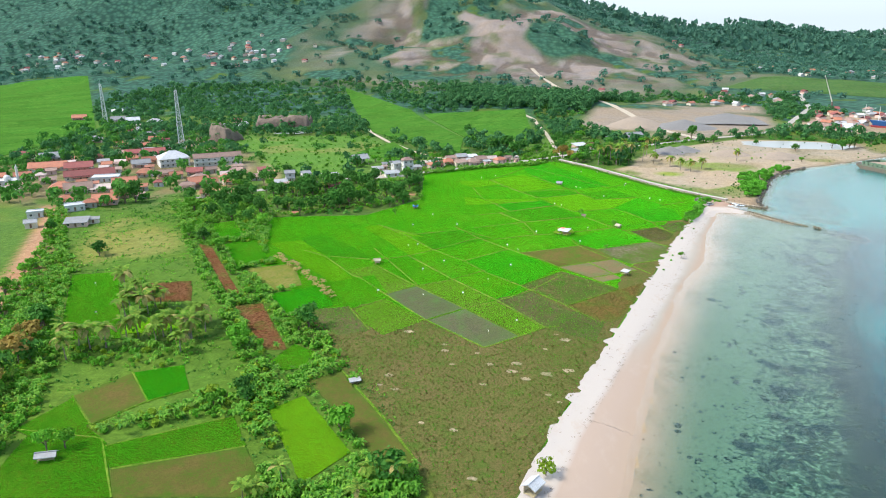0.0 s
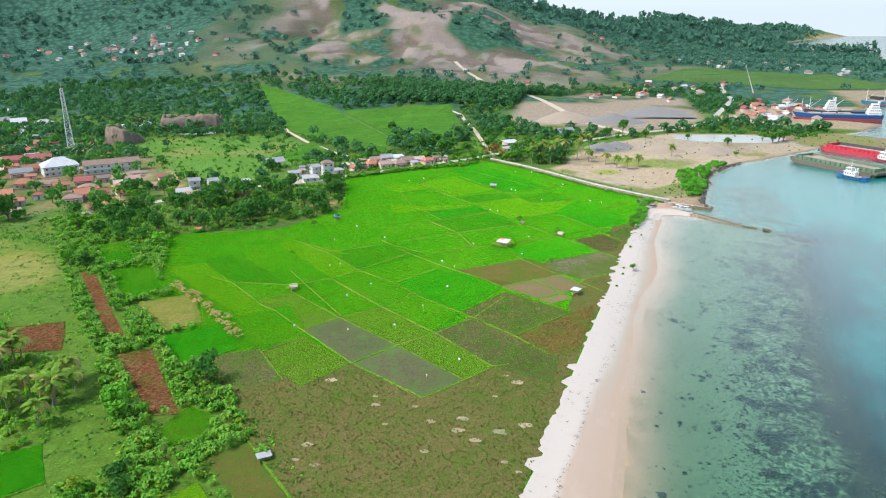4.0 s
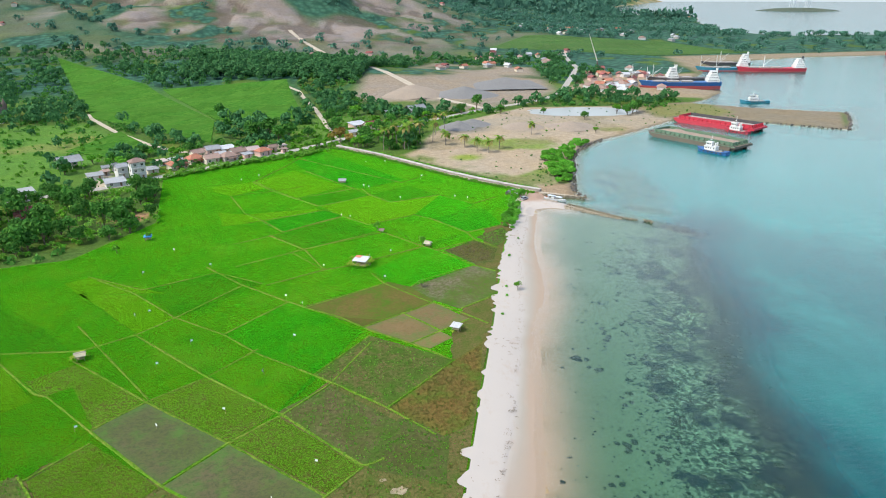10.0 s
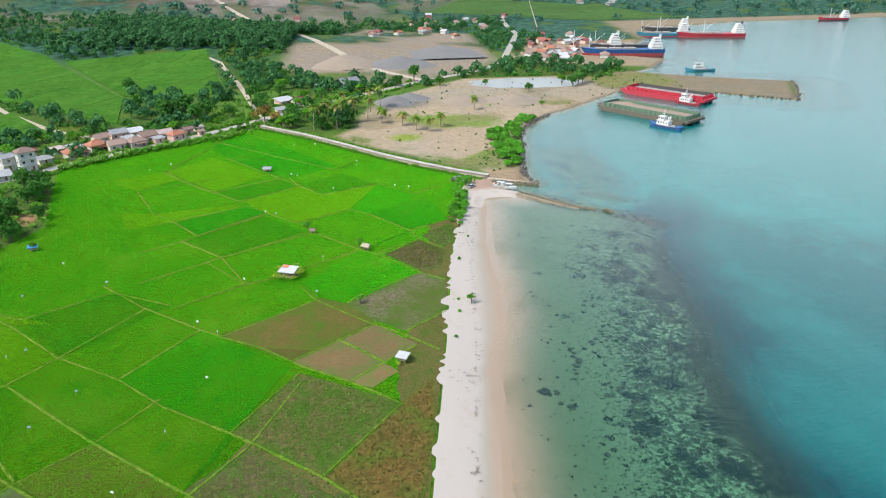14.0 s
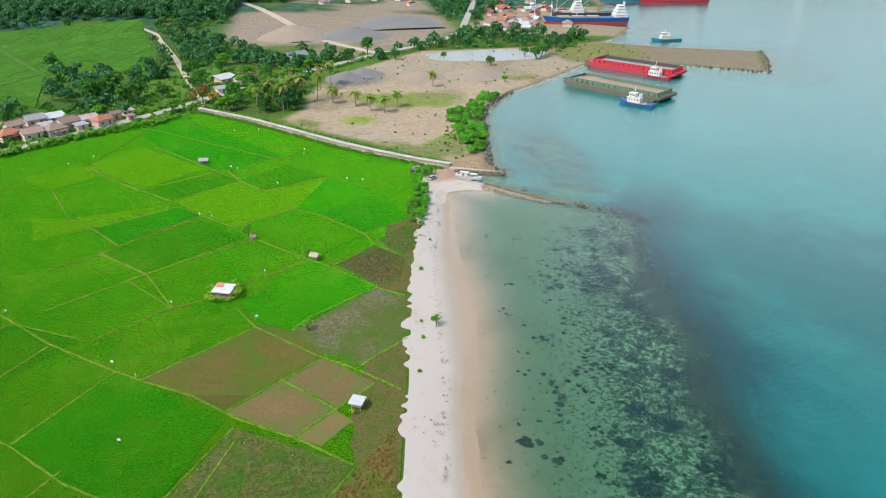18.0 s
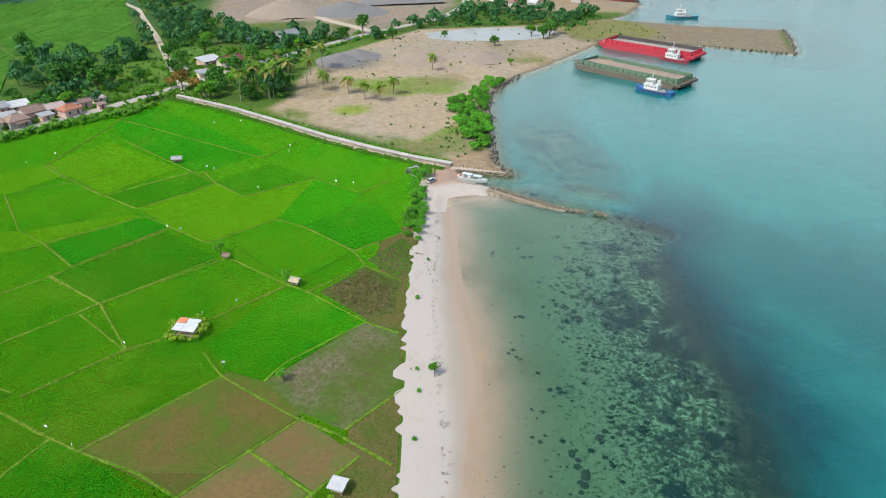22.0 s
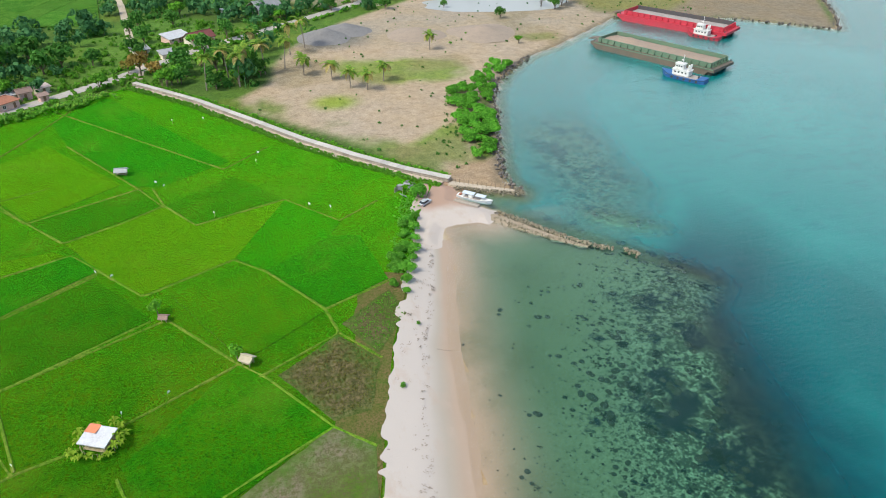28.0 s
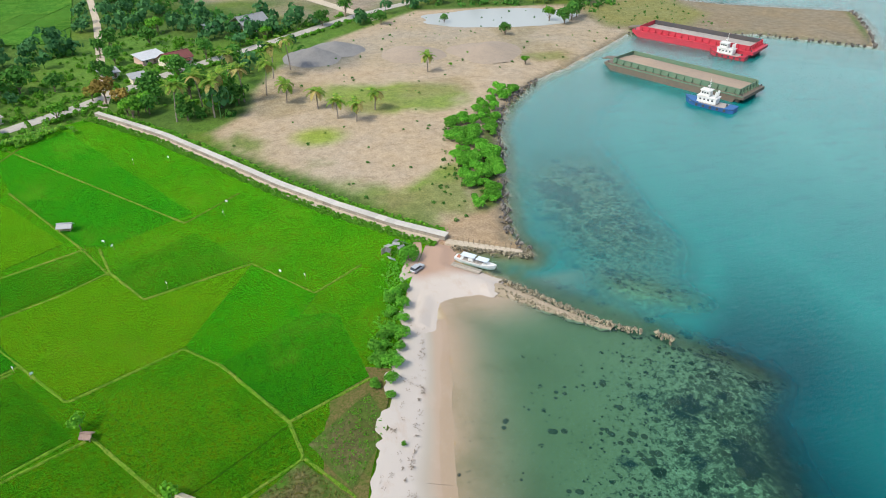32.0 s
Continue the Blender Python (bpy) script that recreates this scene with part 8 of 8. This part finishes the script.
scrap_shack(104.3, 364.2)
spread("hut_plants", bananas, np.array([(26, 282.4), (28.5, 281.6), (30.2, 281.2), (33.6, 283), (33.8, 286), (32, 288.4), (29, 288.8), (26, 286), (32.4, 282.6), (27, 281.5), (31.5, 281.8), (33, 284.5), (26.5, 287), (33, 287.5), (25, 284), (-48.5, 227), (-45.5, 229.5), (-47, 230.5), (-49, 229.5), (53, 227.2), (56.4, 230.2)]), LEAF_LIME, (0.4, 0.7), 91, "banana plants round the field huts", "banana plants")

# white plastic bird scarers on canes
cane = Geo()
cane.tube([(0, 0, 0), (0.02, 0, 1.9)], [0.025, 0.02], 4)
CANE = plain(cane, "cane", BAMBOO)
flag = Geo()
flag.add([(0, 0, 1.9), (0.62, 0.06, 1.82), (0.72, -0.04, 1.38), (0.04, 0.02, 1.3), (0.03, 0.05, 1.9), (0.6, 0.12, 1.8)], [(0, 1, 2, 3), (3, 2, 5, 4)])
FLAG = plain(flag, "flag", paint("white_plastic", (0.8, 0.8, 0.78), (0.7, 0.7, 0.68), 2.0, 0.6))


def scarer(x, y):
    ob = empty("bird_scarer", pose(x, y, 1.0, 6, 0, (x * 37 + y * 11) % 360), "white plastic flag on a cane in the rice", "bird scarer", "bird scarers in the rice field")
    child("cane", CANE, ob)
    child("flag", FLAG, ob)


for x, y in ((-19.5, 232.4), (-38.8, 252.5), (-26.1, 220.9), (2, 213), (8.6, 231.4), (-45.1, 286.7), (-5.3, 196.3), (5.1, 258.8), (10.3, 252.8), (40.6, 293.6), (36.7, 269.7), (16.6, 282.7), (-22.7, 290.6), (-38.7, 308.1), (49.2, 435.8), (37.8, 384.2), (64.6, 394.8), (81.6, 357.3), (50.9, 362.7), (32.8, 290.2)):
    scarer(x, y)
for x, y in ((-26, 408.9), (-17.9, 416), (35.4, 386.7), (76.2, 361.2), (38.6, 436.6), (65.2, 400.8), (23.4, 341.4), (26.9, 338.2), (-37.6, 194.4), (-19.7, 192.6), (15.7, 174.2), (7.7, 164.2), (-35.6, 254.3), (-128.5, 158.9), (-148, 185.2)):
    scarer(x, y)

# ---- a low island far out in the bay ----
ig = np.linspace(-1, 1, 41)
igx, igy = np.meshgrid(ig * 150, ig * 70)
island_z = 11 * np.clip(1 - np.hypot(igx / 145, igy / 65) ** 2 + 0.5 * (value_noise(igx, igy, 60, 91, 3) - 0.5), -0.2, 1) - 0.6
island = sheet("far_island", ig * 150, ig * 70, island_z, land_mat, np.broadcast_to(np.array((0.075, 0.095, 0.085)), igx.shape + (3,)))
island.matrix_world = pose(1790, 2640, 0, 0, 0, -35)
tagged(island, "low dark island far out in the hazy bay", "island", kind="structure")


def dock_crane(x, y, tall, turn):
    ob = empty("dock_crane", pose(x, y, 4, 0, 0, turn), "far dockside crane, pale against the haze", "crane", "cranes of the far island")
    for sx in (-1, 1):
        for sy in (-1, 1):
            bm = bmesh.new()
            rod(bm, (sx * 7, sy * 9, -3), (sx * 5, sy * 6, tall), 1.1, 0.9)
            part("leg", bm, GREY_PAINT, ob)
    bm = bmesh.new()
    box(bm, -6, 6, -22, 38, tall, tall + 3, 0.3)
    part("boom", bm, GREY_PAINT, ob)


dock_crane(1775, 2655, 38, 20)
dock_crane(1815, 2620, 34, -10)

# ---- radio masts ----
GALV = paint("galvanised_steel", (0.55, 0.56, 0.57), (0.4, 0.4, 0.4), 0.6, 0.5, 0.3)


def lattice_tower(x, y, tall, base, top, label):
    ob = empty("radio_tower", pose(x, y, land_z(x, y), 0, 0, 25), label, "radio tower", "radio towers of the village")
    at_ = lambda sx, sy, f: (sx * (base + (top - base) * f) / 2, sy * (base + (top - base) * f) / 2, tall * f)
    for sx in (-1, 1):
        for sy in (-1, 1):
            bm = bmesh.new()
            rod(bm, at_(sx, sy, 0), at_(sx, sy, 1), 0.2, 0.13, 5)
            part("leg", bm, GALV, ob)
    n = 14
    for i in range(n):
        f, g = i / n, (i + 1) / n
        for a, c in (((-1, -1), (1, -1)), ((1, -1), (1, 1)), ((1, 1), (-1, 1)), ((-1, 1), (-1, -1))):
            for p, q in ((at_(*a, f), at_(*c, g)), (at_(*c, f), at_(*a, g)), (at_(*a, g), at_(*c, g))):
                bm = bmesh.new()
                rod(bm, p, q, 0.09, None, 4)
                part("brace", bm, GALV, ob)
    for i, f in enumerate((0.97, 0.93, 0.86, 0.45)):
        for s in (-1, 1):
            bm = bmesh.new()
            px, py, pz = at_(s, -1, f)
            box(bm, px - 0.35, px + 0.35, py - 0.5, py - 0.2, pz - 1.1, pz + 1.1, 0.05)
            part("antenna", bm, WHITE_STEEL, ob)
    bm = bmesh.new()
    rod(bm, (0, 0, tall), (0, 0, tall + 4), 0.08, 0.03)
    part("spike", bm, GALV, ob)
    return ob


lattice_tower(-287.7, 490.6, 50, 5.0, 1.6, "tall grey steel lattice radio tower behind the white hall")
lattice_tower(-464.5, 641, 44, 4.5, 1.6, "grey steel lattice radio tower at the village's far end")

# ---- limestone crags left by old quarrying ----
CRAG = paint("cut_limestone", (0.17, 0.125, 0.095), (0.06, 0.05, 0.04), 0.3, 0.95, bump=0.6)


def crag(x, y, w, d, h, seed, label):
    rng = np.random.default_rng(seed)
    ob = empty("crag", pose(x, y, land_z(x, y) - 1, 0, 0, rng.uniform(-20, 20)), label, "rock")
    xs_, ys_ = np.linspace(-w / 2, w / 2, 40), np.linspace(-d / 2, d / 2, 22)
    gx, gy = np.meshgrid(xs_, ys_)
    e = np.minimum(np.minimum(w / 2 - np.abs(gx), (d / 2 - gy) * 0.4), (gy + d / 2) * 2.0)
    gz = h * smooth01(e / 3.2 + 1.6 * (value_noise(gx + seed, gy, 5, seed, 3) - 0.5)) * (0.45 + 1.0 * value_noise(gx, gy, 9, seed + 3, 4))
    sheet("rock_face", xs_, ys_, gz, CRAG, smooth=False, parent=ob)
    k = rng.integers(0, gz.size, 60)
    ok = (gz.ravel()[k] > h * 0.35) & (gy.ravel()[k] > -d * 0.3)
    m = ob.matrix_world
    at = np.array([m @ Vector((gx.ravel()[i], gy.ravel()[i], gz.ravel()[i])) for i in k[ok]])
    spread("crag_bushes", under, at[:, :2], LEAF, (0.4, 0.9), seed, "green bushes growing over the crag", "bushes", at[:, 2] - 0.4)
    return ob


crag(-282, 556, 26, 22, 13, 3, "steep brown limestone crag with a cut face")
crag(-262, 645, 56, 24, 12, 5, "broad limestone crag with dark cut faces")

# ---- on the lot: gravel heaps, pools ----
def heap(x, y, r, h, mat, label, seed):
    rng = np.random.default_rng(seed)
    n = 26
    g = np.linspace(-r, r, n)
    gx, gy = np.meshgrid(g, g)
    rr = np.hypot(gx, gy) / r
    gz = 1.7 * h * np.clip(1 - rr * (0.8 + 0.5 * value_noise(gx + y, gy + x, r * 0.9, seed + 9, 2)), -0.05, 1) * (0.8 + 0.4 * value_noise(gx + x, gy + y, r * 0.4, seed, 3))
    ob = sheet("spoil_mound", g, g, gz, mat)
    ob.matrix_world = pose(x, y, land_z(x, y) - 0.02)
    tagged(ob, label, "heap", "heaps on the sandy lot")


GRAVEL = paint("grey_gravel", (0.17, 0.16, 0.15), (0.11, 0.105, 0.1), 0.4, 0.95, bump=0.5)
TAN_SAND = paint("tan_sand", (0.27, 0.21, 0.155), (0.2, 0.16, 0.12), 0.3, 0.95, bump=0.4)
for x, y, r, h, m, lab in ((108, 536, 15, 2.6, GRAVEL, "low heap of dark grey gravel"), (120, 545, 13, 2.2, GRAVEL, "low heap of dark grey gravel"), (152, 528, 15, 2.4, TAN_SAND, "broad heap of tan sand"), (186, 522, 18, 2.2, TAN_SAND, "broad heap of tan sand"), (140, 690, 32, 5, GRAVEL, "large grey gravel heap below the quarry"), (190, 740, 34, 4, GRAVEL, "large grey gravel heap below the quarry"), (95, 700, 30, 5.5, TAN_SAND, "large tan spoil heap below the quarry")):
    heap(x, y, r, h, m, lab, int(x))
pool_mat, n_, l_, b_ = nodes_of("pool_water")
b_.inputs["Base Color"].default_value, b_.inputs["Roughness"].default_value = (0.3, 0.31, 0.3, 1), 0.35


def pool(cx, cy, rx, ry, seed, label="shallow silty pool", turn=0.0):
    pts = []
    for i in range(48):
        a = 6.2832 * i / 48
        k = 0.75 + 0.5 * float(value_noise(np.array([math.cos(a) * 2 + seed]), np.array([math.sin(a) * 2]), 1.3, seed, 3)[0])
        u, v = rx * k * math.cos(a), ry * k * math.sin(a)
        pts.append((cx + u * math.cos(turn) - v * math.sin(turn), cy + u * math.sin(turn) + v * math.cos(turn)))
    z = max(land_z(*p) for p in pts) + 0.06
    tagged(raw("pool", [(x, y, z) for x, y in pts], [tuple(range(48))], pool_mat), label, "pool", kind="structure")


pool(215, 582, 46, 20, 3, "wide shallow silty pool on the sandy lot", -0.1)
pool(-240, 610, 18, 9, 7, "dark pond below the crags")

# ---- beach litter, sandy scrapes and tussocks ----
LITTER = paint("driftwood", (0.2, 0.16, 0.12), (0.1, 0.08, 0.06), 2.0, 0.9)
lg = []
for s in range(3):
    rng = np.random.default_rng(300 + s)
    g = Geo()
    for _ in range(5):
        a, r = rng.uniform(0, 6.28), rng.uniform(0.1, 0.5)
        g.leaf((r * math.cos(a), r * math.sin(a), 0.08), (math.cos(a * 3), math.sin(a * 3), 0.1), (0, 0, 1), rng.uniform(0.25, 0.6), 0.4, 0.1)
    lg.append(g)
rng = np.random.default_rng(12)
pick = rng.integers(60, len(edge) - 5, 520)
f_ = np.where(rng.random(520) < 0.75, rng.normal(0.99, 0.06, 520), rng.uniform(0.15, 0.95, 520))
spots = np.array([edge[i] - left[i] * max(2.5, dry_w[i] * 0.95 + 1.6 * creep[i]) * f for i, f in zip(pick, f_)])
spread("beach_litter", lg, spots, LITTER, (0.35, 1.1), 13, "driftwood and dry seaweed strewn along the beach", "driftwood", height(spots[:, 0], spots[:, 1])[0] + 0.16)
TUFT_BROWN = leaf_material("tussock_grass", (0.2, 0.18, 0.055), (0.17, 0.2, 0.04), (0.17, 0.15, 0.045))
tg = [shrub_geo(60 + i, 0.5, 0.8, 15, 0.4) for i in range(3)]
t_spots, g_spots = [], []
for i, (kind, ring_) in enumerate(PLOT_KINDS):
    if kind in ("scrub", "weed", "rust", "mottle"):
        q = sow(ring_, {"scrub": 700, "weed": 380, "rust": 600, "mottle": 380}[kind], 400 + i, keep_off=False)
        (g_spots if kind in ("weed", "mottle") else t_spots).append(q)
t_spots.append(sow(MOOR, 2600, 500, clear=0.1))
g_spots.append(sow(MOOR, 2200, 501, clear=0.1))
spread("tussocks", tg, np.vstack(t_spots), TUFT_BROWN, (0.2, 0.6), 95, "brown grass tussocks on the fallow ground", "tussocks", np.full(sum(map(len, t_spots)), 1.12))
spread("green_weeds", tg, np.vstack(g_spots), LEAF_BRIGHT, (0.15, 0.5), 96, "low green weeds on the fallow ground", "weeds", np.full(sum(map(len, g_spots)), 1.12))
scrape_mat = crop("sandy_scrape", (0.42, 0.34, 0.22), (0.36, 0.29, 0.18), (0.3, 0.24, 0.15), 1.0)
for i, (x, y) in enumerate(sow(MOOR, 26, 503, clear=1.5)):
    rng = random.Random(i)
    r = rng.uniform(0.5, 1.5)
    pts = [(x + r * 1.2 * k * math.cos(a), y + r * 0.8 * k * math.sin(a), 1.105 + 0.002 * i) for a, k in ((6.2832 * j / 14, rng.uniform(0.75, 1.2)) for j in range(14))]
    tagged(raw("sandy_scrape", pts, [tuple(range(14))], scrape_mat), "bare pale sandy scrape in the fallow ground", "bare patch", "bare patches", "structure")
